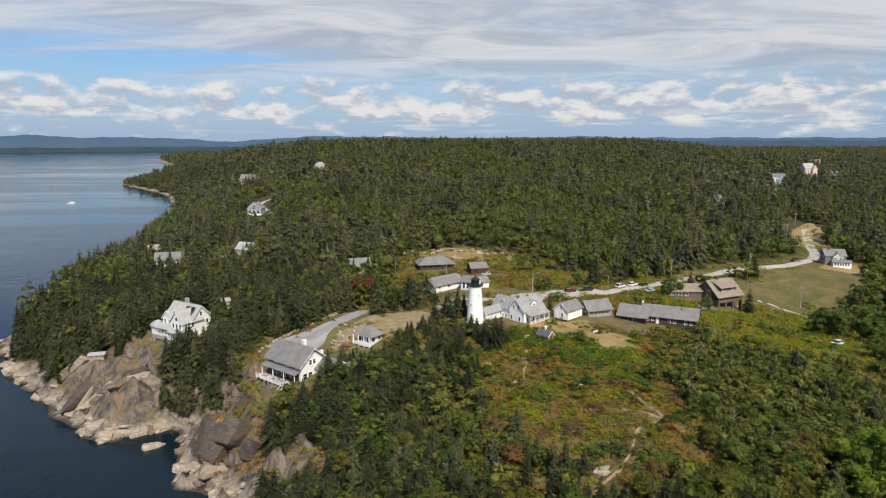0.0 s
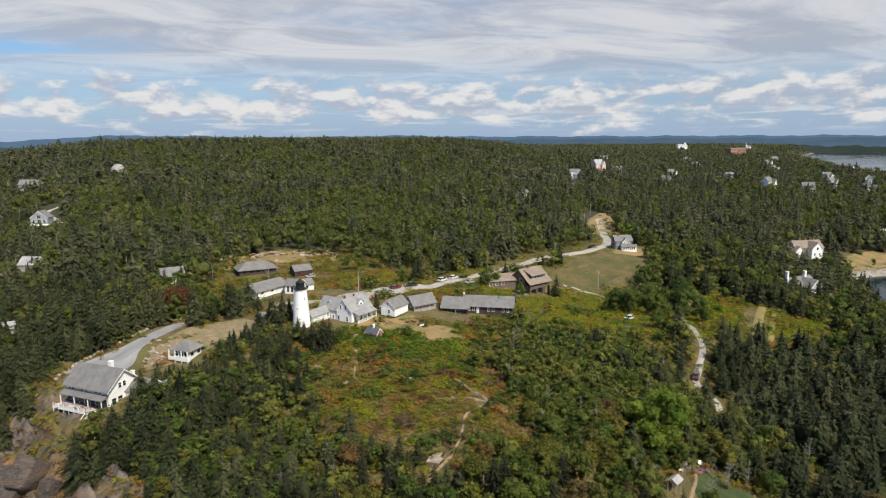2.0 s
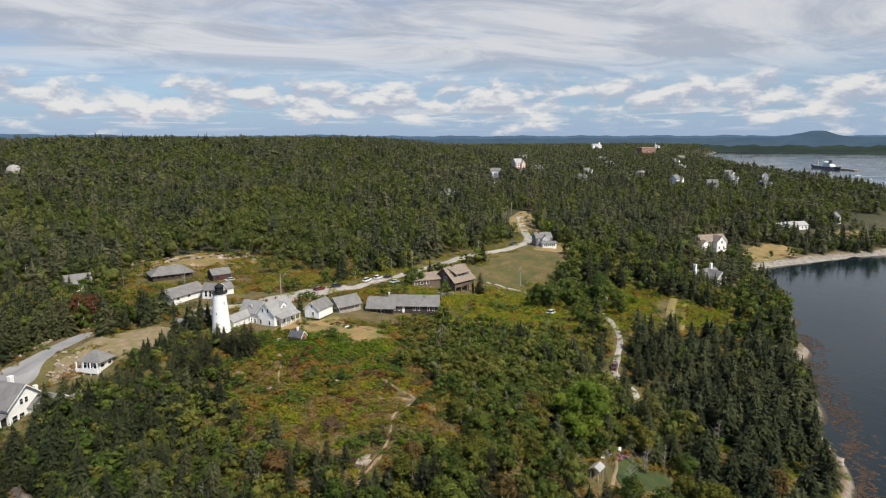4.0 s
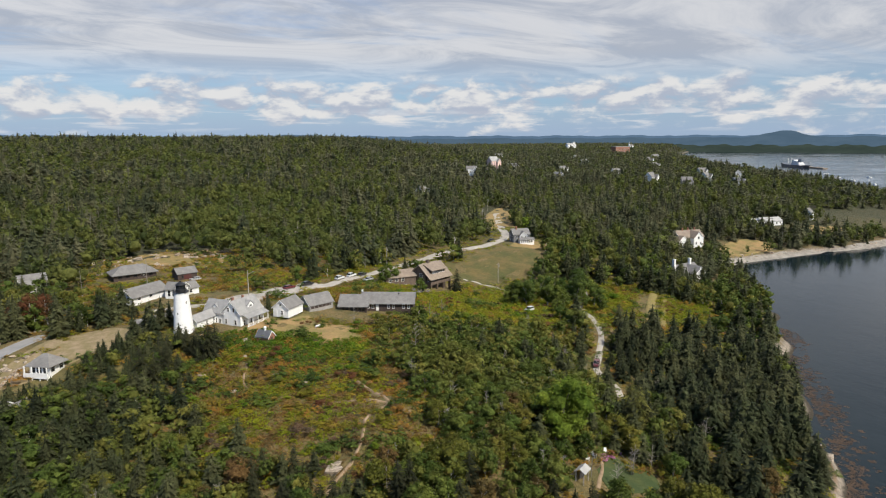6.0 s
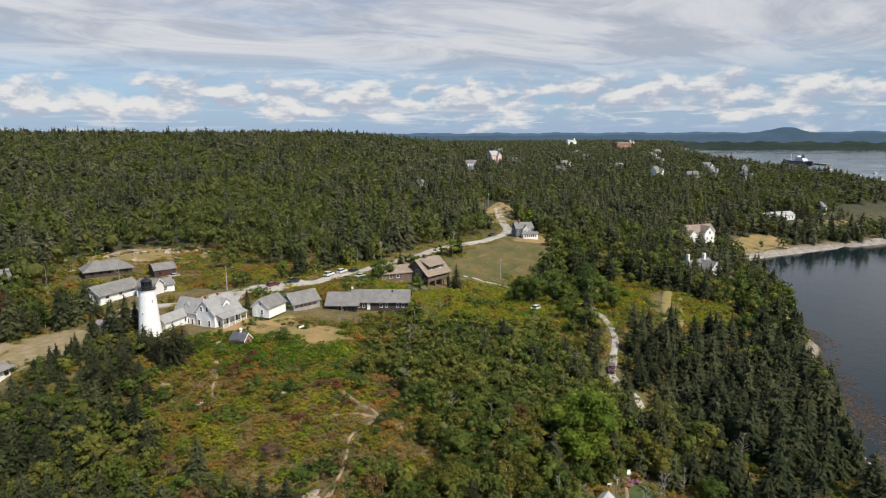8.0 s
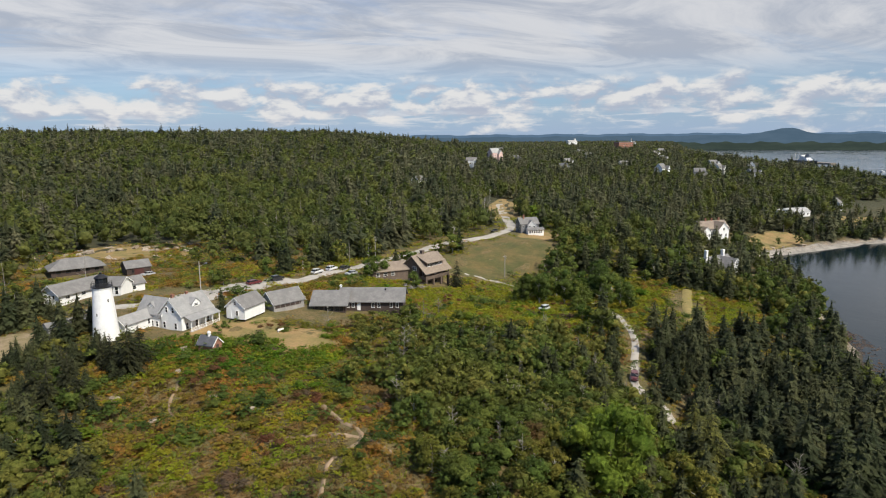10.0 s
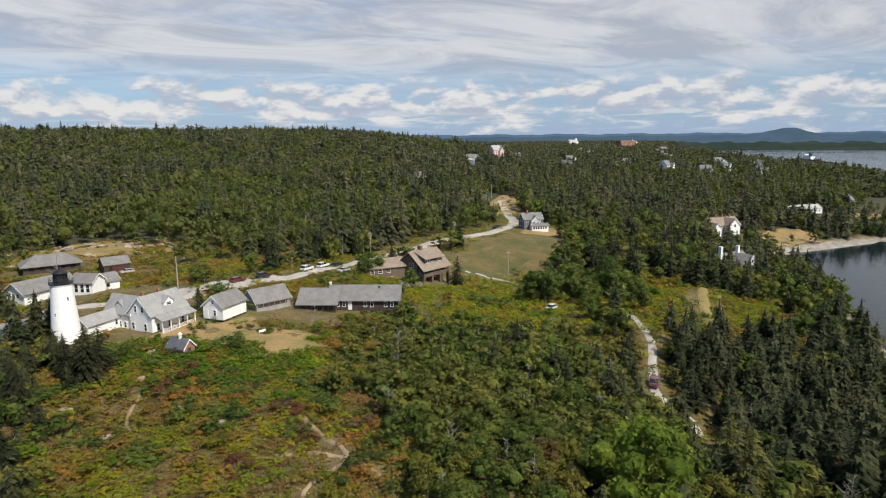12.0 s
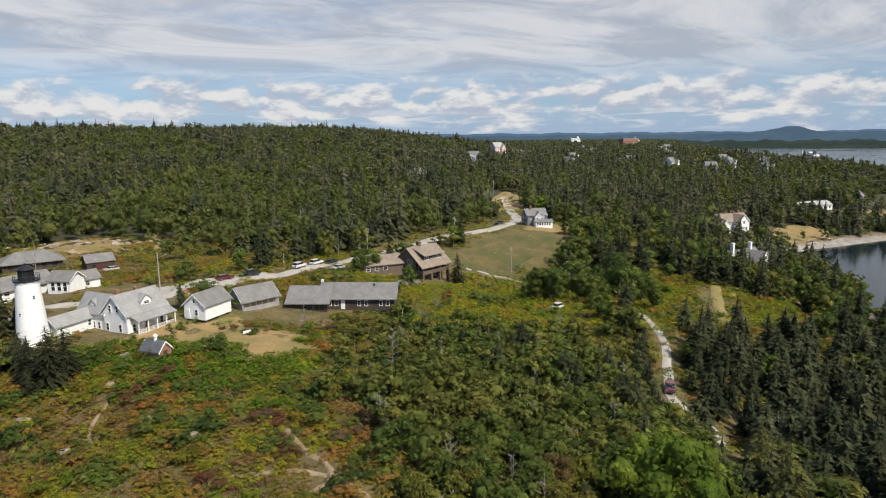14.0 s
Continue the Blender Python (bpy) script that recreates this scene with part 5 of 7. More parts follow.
# ---- plants ----
def spruce_shape(seed, tiers, arms, sprays, lean=0.19, bare=0.06):
    """A spruce of height 1 standing on 0: triangles of its drooping boughs, and a trunk."""
    rng = np.random.default_rng(seed)
    points, faces = [], []
    thin = rng.uniform(0.75, 1.15, 12)
    for i in range(tiers):
        f = i / (tiers - 1)
        z0 = bare + (1 - bare) * f ** 0.92
        reach = lean * (1 - f) ** 0.75 * (0.55 + 0.45 * min(1, f * 5 + 0.3)) + 0.012
        count = max(3, int(arms * (1 - 0.55 * f)))
        turn = rng.uniform(0, 6.3)
        for k in range(count):
            if rng.random() < 0.10 and f < 0.85:
                continue
            a = turn + k * math.tau / count + rng.uniform(-0.3, 0.3)
            r = reach * rng.uniform(0.62, 1.2) * thin[int(a * 1.9) % 12]
            d, s = np.array([math.cos(a), math.sin(a), 0]), np.array([-math.sin(a), math.cos(a), 0])
            z = z0 + rng.uniform(-0.5, 0.5) / tiers
            sag = r * rng.uniform(0.25, 0.75) * (1 - 0.6 * f)
            root, mid, tip = np.array([0, 0, z + r * 0.25]), d * r * 0.55 + np.array([0, 0, z + r * 0.12]), d * r + np.array([0, 0, z - sag])
            half = r * rng.uniform(0.10, 0.16) + 0.004
            b = len(points)
            points += [root, mid + s * half - [0, 0, sag * 0.6], tip, mid - s * half - [0, 0, sag * 0.6]]
            faces += [(b, b + 1, b + 2), (b, b + 2, b + 3)]
            for j in range(sprays):
                q = (j + rng.uniform(0.2, 1.0)) / sprays * 0.95
                c = root * (1 - q) ** 2 + 2 * mid * q * (1 - q) + tip * q * q
                out = s * (1 if j % 2 else -1) * r * rng.uniform(0.16, 0.34) * (1.15 - q * 0.75)
                b = len(points)
                points += [c - d * r * 0.04, c + out + d * r * 0.16 - [0, 0, sag * rng.uniform(0.0, 0.5)], c + d * r * 0.09 + [0, 0, 0.004]]
                faces += [(b, b + 1, b + 2)]
    return np.array(points), np.array(faces)


def lump_shape(rng, centre, radius, tall=0.95):
    """An uneven many-sided body inside a clump of leaves."""
    g = 1.618
    p = np.array([(-1, g, 0), (1, g, 0), (-1, -g, 0), (1, -g, 0), (0, -1, g), (0, 1, g), (0, -1, -g), (0, 1, -g), (g, 0, -1), (g, 0, 1), (-g, 0, -1), (-g, 0, 1)]) / 1.9
    f = np.array([(0, 11, 5), (0, 5, 1), (0, 1, 7), (0, 7, 10), (0, 10, 11), (1, 5, 9), (5, 11, 4), (11, 10, 2), (10, 7, 6), (7, 1, 8), (3, 9, 4), (3, 4, 2), (3, 2, 6), (3, 6, 8), (3, 8, 9), (4, 9, 5), (2, 4, 11), (6, 2, 10), (8, 6, 7), (9, 8, 1)])
    return centre + p * radius * rng.uniform(0.55, 1.32, (12, 1)) * np.array([1, 1, tall]), f


def pole_shape(r0, r1, top, sides=5, bend=0.0, seed=0):
    rng = np.random.default_rng(seed)
    levels = 4
    points, faces = [], []
    for i in range(levels + 1):
        f = i / levels
        r, cx, cy = r0 + (r1 - r0) * f, bend * math.sin(f * 2.1) + rng.uniform(-1, 1) * bend * 0.3, bend * f * f * 0.7
        points += [(cx + r * math.cos(k * math.tau / sides), cy + r * math.sin(k * math.tau / sides), -0.05 + (top + 0.05) * f) for k in range(sides)]
    for i in range(levels):
        for k in range(sides):
            a, b = i * sides + k, i * sides + (k + 1) % sides
            faces += [(a, b, b + sides), (a, b + sides, a + sides)]
    return np.array(points), np.array(faces)


def join(*shapes):
    points, faces, n = [], [], 0
    for p, f in shapes:
        points.append(p)
        faces.append(f + n)
        n += len(p)
    return np.concatenate(points), np.concatenate(faces)


def limb_shape(a, b, r0, r1, sides=4):
    a, b = np.array(a, float), np.array(b, float)
    d = (b - a) / np.linalg.norm(b - a)
    u = np.cross(d, [0.3, 0.9, 0.2])
    u /= np.linalg.norm(u)
    v = np.cross(d, u)
    ring = lambda c, r: [c + r * (u * math.cos(k * math.tau / sides) + v * math.sin(k * math.tau / sides)) for k in range(sides)]
    faces = []
    for k in range(sides):
        j = (k + 1) % sides
        faces += [(k, j, j + sides), (k, j + sides, k + sides)]
    return np.array(ring(a, r0) + ring(b, r1)), np.array(faces)


def leaf_cloud(rng, centres, radii, count, size, loose=0.75, rise=0.25):
    """Small leafy sprays round clump centres, thinning out past the edge of each clump."""
    pick = rng.choice(len(centres), count, p=radii ** 2 / (radii ** 2).sum())
    way = rng.normal(size=(count, 3))
    way /= np.linalg.norm(way, axis=1)[:, None]
    way[:, 2] = np.abs(way[:, 2]) * 0.45 + way[:, 2] * 0.55
    at = centres[pick] + way * (radii[pick] * rng.uniform(0.1, 1.35, count) ** 0.55)[:, None] * np.array([1, 1, 0.9])
    normal = way + rng.normal(size=(count, 3)) * loose * 0.5 + np.array([0, 0, rise])
    normal /= np.linalg.norm(normal, axis=1)[:, None]
    u = np.cross(normal, rng.normal(size=(count, 3)))
    u /= np.linalg.norm(u, axis=1)[:, None]
    v = np.cross(normal, u)
    s = (size * rng.uniform(0.55, 1.45, count))[:, None]
    droop = normal * s * 0.25
    points = np.stack([at - u * s * 0.9 - v * s * 0.5, at + u * s * 0.9 - v * s * 0.5 - droop, at + v * s], 1).reshape(-1, 3)
    return points, np.arange(count * 3).reshape(-1, 3)


def conifer_shape(seed, count, lean=0.26, size=0.13, whorls=9, bare=0.04, blunt=0.8):
    """A spruce or fir of height 1: drooping boughs in loose whorls, shorter and steeper towards the tip."""
    rng = np.random.default_rng(seed)
    f = 1 - (1 - rng.random(count)) ** (1 / (1 + blunt))
    f = np.clip(0.6 * np.round(f * whorls) / whorls + 0.4 * f + rng.normal(0, 0.012, count), 0, 0.97)
    a = rng.uniform(0, math.tau, count)
    lobes = rng.uniform(0.55, 1.15, (whorls + 1, 8))
    lobe = lobes[np.round(f * whorls).astype(int), (a / math.tau * 8).astype(int) % 8]
    reach = (lean * (1 - f) ** blunt * np.minimum(1, 0.7 + f * 2) + 0.012) * lobe
    d = np.stack([np.cos(a), np.sin(a), np.zeros(count)], 1)
    s = np.stack([-np.sin(a), np.cos(a), np.zeros(count)], 1)
    q = rng.uniform(0.25, 0.8, count)
    length = (size * (0.45 + 0.9 * (1 - f)) * rng.uniform(0.7, 1.3, count))[:, None]
    wide = length * rng.uniform(0.28, 0.5, (count, 1))
    root = d * (reach * q)[:, None] + np.array([0, 0, 1.0]) * (bare + (1 - bare) * f)[:, None]
    sink = np.array([0, 0, -1.0]) * length * rng.uniform(0.15, 0.75, (count, 1))
    twist = s * length * rng.uniform(-0.35, 0.35, (count, 1))
    tilt = np.array([0, 0, 1.0]) * wide * rng.uniform(-0.5, 0.5, (count, 1))
    points = np.stack([root - s * wide - tilt, root + s * wide + tilt, root + d * length + twist + sink], 1)
    tip = []
    for k in range(3):
        b = k * 2.1 + rng.uniform(0, 1)
        tip.append([(0.016 * math.cos(b), 0.016 * math.sin(b), 0.86), (0.016 * math.cos(b + 2.1), 0.016 * math.sin(b + 2.1), 0.86), (0, 0, 1.0)])
    points = np.concatenate([points, np.array(tip)]).reshape(-1, 3)
    heart = []
    for z0, z1 in ((0.10, 0.62), (0.42, 0.94)):
        turn = rng.uniform(0, 1)
        ring = [(math.cos(turn + k * math.tau / 6) * lean * 0.62 * (1 - z0) ** blunt, math.sin(turn + k * math.tau / 6) * lean * 0.62 * (1 - z0) ** blunt, z0 + rng.uniform(-0.04, 0.04)) for k in range(6)]
        heart += [p for k in range(6) for p in (ring[k], ring[(k + 1) % 6], (0, 0, z1))]
    points = np.concatenate([points, np.array(heart)])
    return points, np.arange(len(points)).reshape(-1, 3)


def broad_shape(seed, clumps, count, size, spread=0.30, low=0.20, body=0.0, bodies=99):
    """A broad-leaved tree of height 1: its limbs, and a loose uneven crown of small sprays of leaves."""
    rng = np.random.default_rng(seed)
    centres, radii = [], []
    for k in range(clumps):
        f = (k + rng.uniform(0.1, 0.9)) / clumps
        a, wide = k * 2.4 + rng.uniform(-0.8, 0.8), math.sin(math.pi * (0.22 + 0.66 * f))
        r = spread * wide * rng.uniform(0.25, 0.95)
        centres.append((r * math.cos(a), r * math.sin(a), low + (0.86 - low) * f + rng.uniform(-0.04, 0.04)))
        radii.append(spread * (0.30 + 0.32 * wide) * rng.uniform(0.6, 1.25) * (10 / max(clumps, 4)) ** 0.33)
    centres, radii = np.array(centres), np.array(radii)
    crown = leaf_cloud(rng, centres, radii, count, size)
    if body:
        large = np.argsort(-radii)[:bodies]
        crown = join(crown, *[lump_shape(rng, centres[k], radii[k] * body) for k in large])
    wood = [pole_shape(0.018, 0.007, 0.62, 6, 0.03, seed)]
    for c in centres[::2]:
        wood.append(limb_shape((0.012, 0.01, max(0.12, c[2] - 0.26)), c, 0.008, 0.003))
    return crown, join(*wood)


def shrub_shape(seed, clumps, count, size, body=0.0):
    """A bush of height 1, wider than high."""
    rng = np.random.default_rng(seed)
    centres = np.stack([rng.normal(0, 0.40, clumps), rng.normal(0, 0.40, clumps), rng.uniform(0.12, 0.62, clumps)], 1)
    radii = rng.uniform(0.20, 0.38, clumps)
    cloud = leaf_cloud(rng, centres, radii, count, size, 0.8, 0.9)
    return join(cloud, *[lump_shape(rng, c, r * body) for c, r in zip(centres, radii)]) if body else cloud


def snag_shape(seed, arms=22):
    """A dead standing tree: a thin bleached stem that forks into many bare twigs."""
    rng = np.random.default_rng(seed)
    shapes = [pole_shape(0.011, 0.003, 0.96, 5, 0.03, seed)]
    for k in range(arms):
        z, a = rng.uniform(0.22, 0.88), rng.uniform(0, 6.3)
        r = (1.12 - z) * rng.uniform(0.14, 0.36)
        root, tip = np.array([0, 0, z]), np.array([r * math.cos(a), r * math.sin(a), z + r * rng.uniform(0.2, 1.1)])
        shapes.append(limb_shape(root, tip, 0.006, 0.0018, 3))
        for _ in range(2):
            q, b = rng.uniform(0.4, 0.85), a + rng.uniform(-0.9, 0.9)
            start = root + (tip - root) * q
            shapes.append(limb_shape(start, start + np.array([math.cos(b), math.sin(b), rng.uniform(0.1, 1.2)]) * r * rng.uniform(0.25, 0.5), 0.003, 0.001, 3))
    return join(*shapes)


def scatter(name, shapes, material, places, heights, widths, rng, label, category, keep=0):
    """Many alike plants, joined: each of the places gets one of the shapes, turned and sized."""
    points, faces, start = [], [], 0
    kinds = rng.integers(0, len(shapes), len(places))
    for k, (p, f) in enumerate(shapes):
        sel = np.where(kinds == k)[0]
        if not len(sel):
            continue
        a = rng.uniform(0, math.tau, len(sel))
        c, s = np.cos(a)[:, None], np.sin(a)[:, None]
        h, w = heights[sel][:, None], widths[sel][:, None]
        x = (p[None, :, 0] * c - p[None, :, 1] * s) * w + places[sel, 0:1]
        y = (p[None, :, 0] * s + p[None, :, 1] * c) * w + places[sel, 1:2]
        z = p[None, :, 2] * h + places[sel, 2:3]
        points.append(np.stack([x, y, z], 2).reshape(-1, 3))
        faces.append((f[None] + (np.arange(len(sel)) * len(p))[:, None, None] + start).reshape(-1, 3))
        start += len(sel) * len(p)
    tagged(part(name, array_mesh(name, np.concatenate(points), np.concatenate(faces)), material), label, category, kind="stuff")


# where plants grow
CLEAR = [(-46, 167, 6), (-40, 166, 6), (-50, 160, 6), (-36, 168, 4.5), (350, 300, 9), (386, 316, 8), (370, 312, 8), (336, 292, 8), (348, 288, 8), (470, 325, 12), (490, 324, 14), (512, 322, 10), (188, 203, 6), (181, 194, 5), (200, 209, 5), (11, 241, 7), (20, 242, 7), (26, 244, 6), (33, 238, 6), (9, 230, 5), (57, 201, 7), (-12, 200, 7), (-20, 197, 7), (-11, 210, 7), (-3, 207, 5), (-24, 208, 6), (-31, 200, 6), (-30, 190, 5), (28, 203, 11), (24, 215, 7), (34, 218, 7), (44, 219, 6), (52, 203, 6), (60, 198, 6), (18, 195, 4.5), (118.5, 144, 4.5), (12.3, 198.4, 5.5), (17, 203, 5), (45, 205, 7), (54.6, 212, 7.5), (32, 184, 4), (66, 204, 9), (76, 205, 10), (88, 206, 6), (110, 243, 12), (100, 247, 9), (92, 248, 6), (-1, 305, 13), (18, 290, 7), (27, 284, 6), (6, 250, 13), (-36.5, 289, 6),
         (-40, 177, 12), (-32, 182, 7), (-46, 195, 11), (-39, 204, 9), (-32, 213, 7), (-54, 188, 6), (-26, 218, 4), (-21, 186, 7), (-90, 216, 12), (-97, 208, 9), (-80, 232, 4), (-112, 202, 5), (-132, 456, 12), (-120, 456, 9), (-128, 441, 10), (-122, 427, 9), (-176, 586, 11), (-108, 460, 9), (-136, 484, 7), (-140, 500, 7), (-118, 414, 6), (-180, 602, 13), (-126, 672, 9), (192, 301, 12), (333, 317, 14), (326, 303, 11), (316, 306, 9), (250, 238, 15), (450, 346, 17), (506, 354, 10),
         (36, 200, 7), (42, 192, 10), (52, 184, 9), (48, 178, 5), (58, 182, 5), (40, 199, 7), (27, 196, 5), (-27, 197, 7), (-16, 203, 6), (-7, 204, 5), (140, 262, 16), (160, 270, 20), (178, 282, 14), (130, 255, 8), (205, 360, 10), (222, 390, 14), (245, 415, 17), (194, 294, 9), (10, 334, 15),
         (88, 100, 7), (94, 98, 4), (79, 100, 5), (84, 103, 4), (76, 96, 4), (380, 304, 10), (398, 306, 9), (364, 301, 7), (505, 325, 9), (518, 326, 8), (170, 182, 5), (178, 191, 6), (187, 200, 7), (194, 207, 6), (34, 229, 8), (48, 234, 7), (58, 239, 7), (20, 236, 6), (4, 262, 8), (13, 215, 8), (2, 214, 7)]


def clear_of(x, y, extra=0.0, verge=0.0):
    ok = np.ones(x.shape, bool)
    for cx, cy, r in CLEAR:
        ok &= np.hypot(x - cx, y - cy) > r + extra
    for line, half in ROADS:
        for px, py in line[::2]:
            ok &= np.hypot(x - px, y - py) > half + 0.9 + max(extra, -0.9) + (verge if half > 2.5 else 0)
    return ok


def seen(x, y):
    """The wedge of land that the flight looks over."""
    a = np.degrees(np.arctan2(x - 10, y + 40))
    return (a > -38) & (a < 62)


def spread(rng, x0, x1, y0, y1, step, jitter=0.45):
    gx, gy = np.meshgrid(np.arange(x0, x1, step), np.arange(y0, y1, step))
    gx = gx + rng.uniform(-jitter, jitter, gx.shape) * step + (np.arange(gx.shape[0]) % 2)[:, None] * step / 2
    gy = gy + rng.uniform(-jitter, jitter, gy.shape) * step
    return gx.ravel(), gy.ravel()


def scrub_share(x, y):
    """1 on the open scrub before the lighthouse and in the brushy hollow east of it, 0 in the woods."""
    a = bump(x, y, 33, 151, 24, 27) * 1.6 + bump(x, y, 40, 178, 26, 16) * 1.3 + bump(x, y, 105, 214, 34, 22) * 1.4 + bump(x, y, 132, 230, 24, 22) * 1.4 + bump(x, y, 119, 205, 30, 22) * 1.4 + bump(x, y, 70, 230, 34, 12) * 1.4 + bump(x, y, 14, 272, 44, 19) * 1.6 + bump(x, y, 48, 262, 22, 14) * 1.2 + bump(x, y, 112, 270, 30, 10) * 1.2 + bump(x, y, -14, 236, 14, 10) + bump(x, y, 20, 316, 44, 22) * 1.2 + bump(x, y, 44, 130, 14, 16) * 1.2
    a = a + bump(x, y, -50, 160, 16, 18) * 1.2 + bump(x, y, 186, 200, 22, 26) * 1.4 + bump(x, y, 178, 184, 28, 20) * 1.3 + 0.6 * bump(x, y, 110, 93, 40, 14) + bump(x, y, 360, 308, 40, 16)
    return np.clip(a, 0, 1)


def broad_share(x, y):
    """How far broad-leaved trees replace the spruces."""
    a = 0.30 + 0.95 * bump(x, y, 78, 138, 32, 52) + 0.9 * bump(x, y, 100, 190, 34, 28) + 0.6 * bump(x, y, 116, 168, 20, 28) + 0.25 * bump(x, y, 160, 130, 30, 40) + 0.65 * bump(x, y, 150, 215, 30, 20) + 0.10 * smooth(x - 0.35 * y, 150, 380) - 0.8 * bump(x, y, 150, 132, 42, 55) - 0.42 * bump(x, y, -140, 260, 110, 190) - 0.5 * bump(x, y, -380, 950, 160, 260) - 0.05 * bump(x, y, -5, 140, 26, 50) - 0.6 * bump(x, y, -74, 186, 26, 26) + 0.6 * bump(x, y, -18, 240, 32, 24) - 0.25 * smooth(x - 0.2 * y, 50, 180) * smooth(y, 240, 300) + 0.28 * bump(x, y, 215, 270, 70, 60)
    return np.clip(a + 0.40 * wobble(x, y, 45) + 0.30 * wobble(x + 90, y - 40, 120) + 0.42 * smooth(y, 215, 270) * (1 - 0.45 * smooth(y, 420, 700)), 0.03, 0.95)


def stature(x, y):
    """How tall the trees stand, as a share: stunted by the sea wind and near the open ground."""
    low = 0.45 * bump(x, y, 76, 184, 34, 20) + 0.6 * bump(x, y, 126, 152, 20, 22) + 0.5 * bump(x, y, 10, 184, 20, 12) + 0.35 * bump(x, y, -85, 205, 22, 12) + 0.45 * bump(x, y, -16, 182, 18, 14)
    low = low + 0.35 * bump(x, y, 5, 150, 40, 40) + 0.5 * bump(x, y, 60, 230, 60, 14) + 0.45 * bump(x, y, 10, 268, 45, 18) + 0.40 * bump(x, y, 70, 130, 34, 40) + 0.55 * bump(x, y, 110, 222, 40, 18)
    return np.clip(1 - low, 0.4, 1)


def bare_cliff(x, y):
    """The crags and slabs of the western shore, where no tree stands."""
    crags = bump(x, y, -106, 191, 20, 13) + bump(x, y, -92, 172, 9, 9) + bump(x, y, -56, 153, 11, 10) + bump(x, y, -38, 134, 14, 9) + bump(x, y, -56, 170, 9, 11) + bump(x, y, -150, 214, 12, 8)
    return (x < -22) & (y < 300) & ((crags > 0.35) | (coast_distance(x, y) < 6 + 3 * wobble(x, y, 8)))


rng = np.random.default_rng(7)
SPRUCES = [spruce_shape(k, 22, 12, 7, (0.22, 0.26, 0.20, 0.24)[k]) for k in range(4)]
SPRUCES_NEAR = [conifer_shape(10 + k, 250, (0.25, 0.22, 0.28, 0.24)[k], 0.105, 12) for k in range(4)]
SPRUCES_MID = [conifer_shape(20 + k, 110, (0.24, 0.27, 0.21, 0.26, 0.30)[k], 0.165, 7, 0.04, (0.8, 0.6, 0.9, 0.7, 0.55)[k]) for k in range(5)]
SPRUCES_FAR = [conifer_shape(40 + k, 26, (0.24, 0.28, 0.22, 0.26)[k], 0.25, 5, 0.05, 0.7) for k in range(4)]
SPRUCES_FARTHEST = [conifer_shape(50 + k, 8, 0.26, 0.34, 4, 0.1, 0.6) for k in range(3)]
BROADS = [broad_shape(60 + k, 22, 1500, 0.028, (0.32, 0.36, 0.29, 0.34)[k], (0.22, 0.16, 0.26, 0.18)[k], 0.7, 9) for k in range(4)]
BROADS_NEAR = [broad_shape(70 + k, 12, 260, 0.053, (0.31, 0.35, 0.28, 0.33)[k], 0.18, 0.75, 4) for k in range(4)]
BROADS_MID = [broad_shape(80 + k, 8, 88, 0.068, (0.30, 0.34, 0.27, 0.32)[k], 0.22, 0.85, 1) for k in range(4)]
BROADS_FAR = [broad_shape(90 + k, 5, 46, 0.098, (0.27, 0.31, 0.24)[k], 0.26) for k in range(3)]
BROADS_FARTHEST = [broad_shape(95 + k, 2, 14, 0.18, 0.28, 0.30) for k in range(3)]
SHRUBS = [shrub_shape(100 + k, 6, 560, 0.050, 0.6) for k in range(4)]
SHRUBS_MID = [shrub_shape(110 + k, 5, 54, 0.122) for k in range(4)]
SNAGS = [snag_shape(120 + k) for k in range(4)]
SNAGS_FAR = [snag_shape(126 + k, 5) for k in range(2)]

SPRUCE_MESHES = [(array_mesh("crown", *s), array_mesh("trunk", *pole_shape(0.016, 0.003, 0.95, 6))) for s in SPRUCES]
BROAD_MESHES = [(array_mesh("crown", *s[0]), array_mesh("trunk", *s[1])) for s in BROADS]
SHRUB_MESHES = [array_mesh("shrub", *s) for s in SHRUBS]
SNAG_MESHES = [array_mesh("dead_tree", *s) for s in SNAGS]
for crown, trunk in SPRUCE_MESHES:
    crown.materials.append(SPRUCE)
    trunk.materials.append(BARK)
for crown, trunk in BROAD_MESHES:
    crown.materials.append(BROAD)
    trunk.materials.append(BIRCH)
for mesh in SNAG_MESHES:
    mesh.materials.append(DEADWOOD)


def tree(name, meshes, x, y, h, w, label, category, group, crown_material=None):
    th = thing(name, Matrix.LocRotScale((x, y, z_at(x, y) - 0.1), Euler((random.uniform(-0.04, 0.04), random.uniform(-0.04, 0.04), random.uniform(0, 6.28))), (w, w, h)), label, category, group)
    crown, trunk = meshes
    part("trunk", trunk, None, th)
    c = part("crown", crown, None, th)
    if crown_material is not None:
        c.material_slots[0].link = "OBJECT"
        c.material_slots[0].material = crown_material
    return th


# near woods, tree by tree
gx, gy = spread(rng, -205, 262, 52, 285, 3.7)
ok = seen(gx, gy) & (coast_distance(gx, gy) > 2.5) & clear_of(gx, gy, 0.8, 2.6)
gx, gy = gx[ok], gy[ok]
ok = rng.random(len(gx)) > scrub_share(gx, gy) * 1.25
ok &= (height(gx, gy) > 1.2) & ~bare_cliff(gx, gy)
gx, gy = gx[ok], gy[ok]
ok = (gx < 108) | (rng.random(len(gx)) < 0.62)
gx, gy = gx[ok], gy[ok]
is_broad = rng.random(len(gx)) < broad_share(gx, gy)
near = np.hypot(gx - 25, gy - 45)
order = np.argsort(near)
counts = {"spruce": 0, "broad": 0}
rest_s, rest_b = [], []
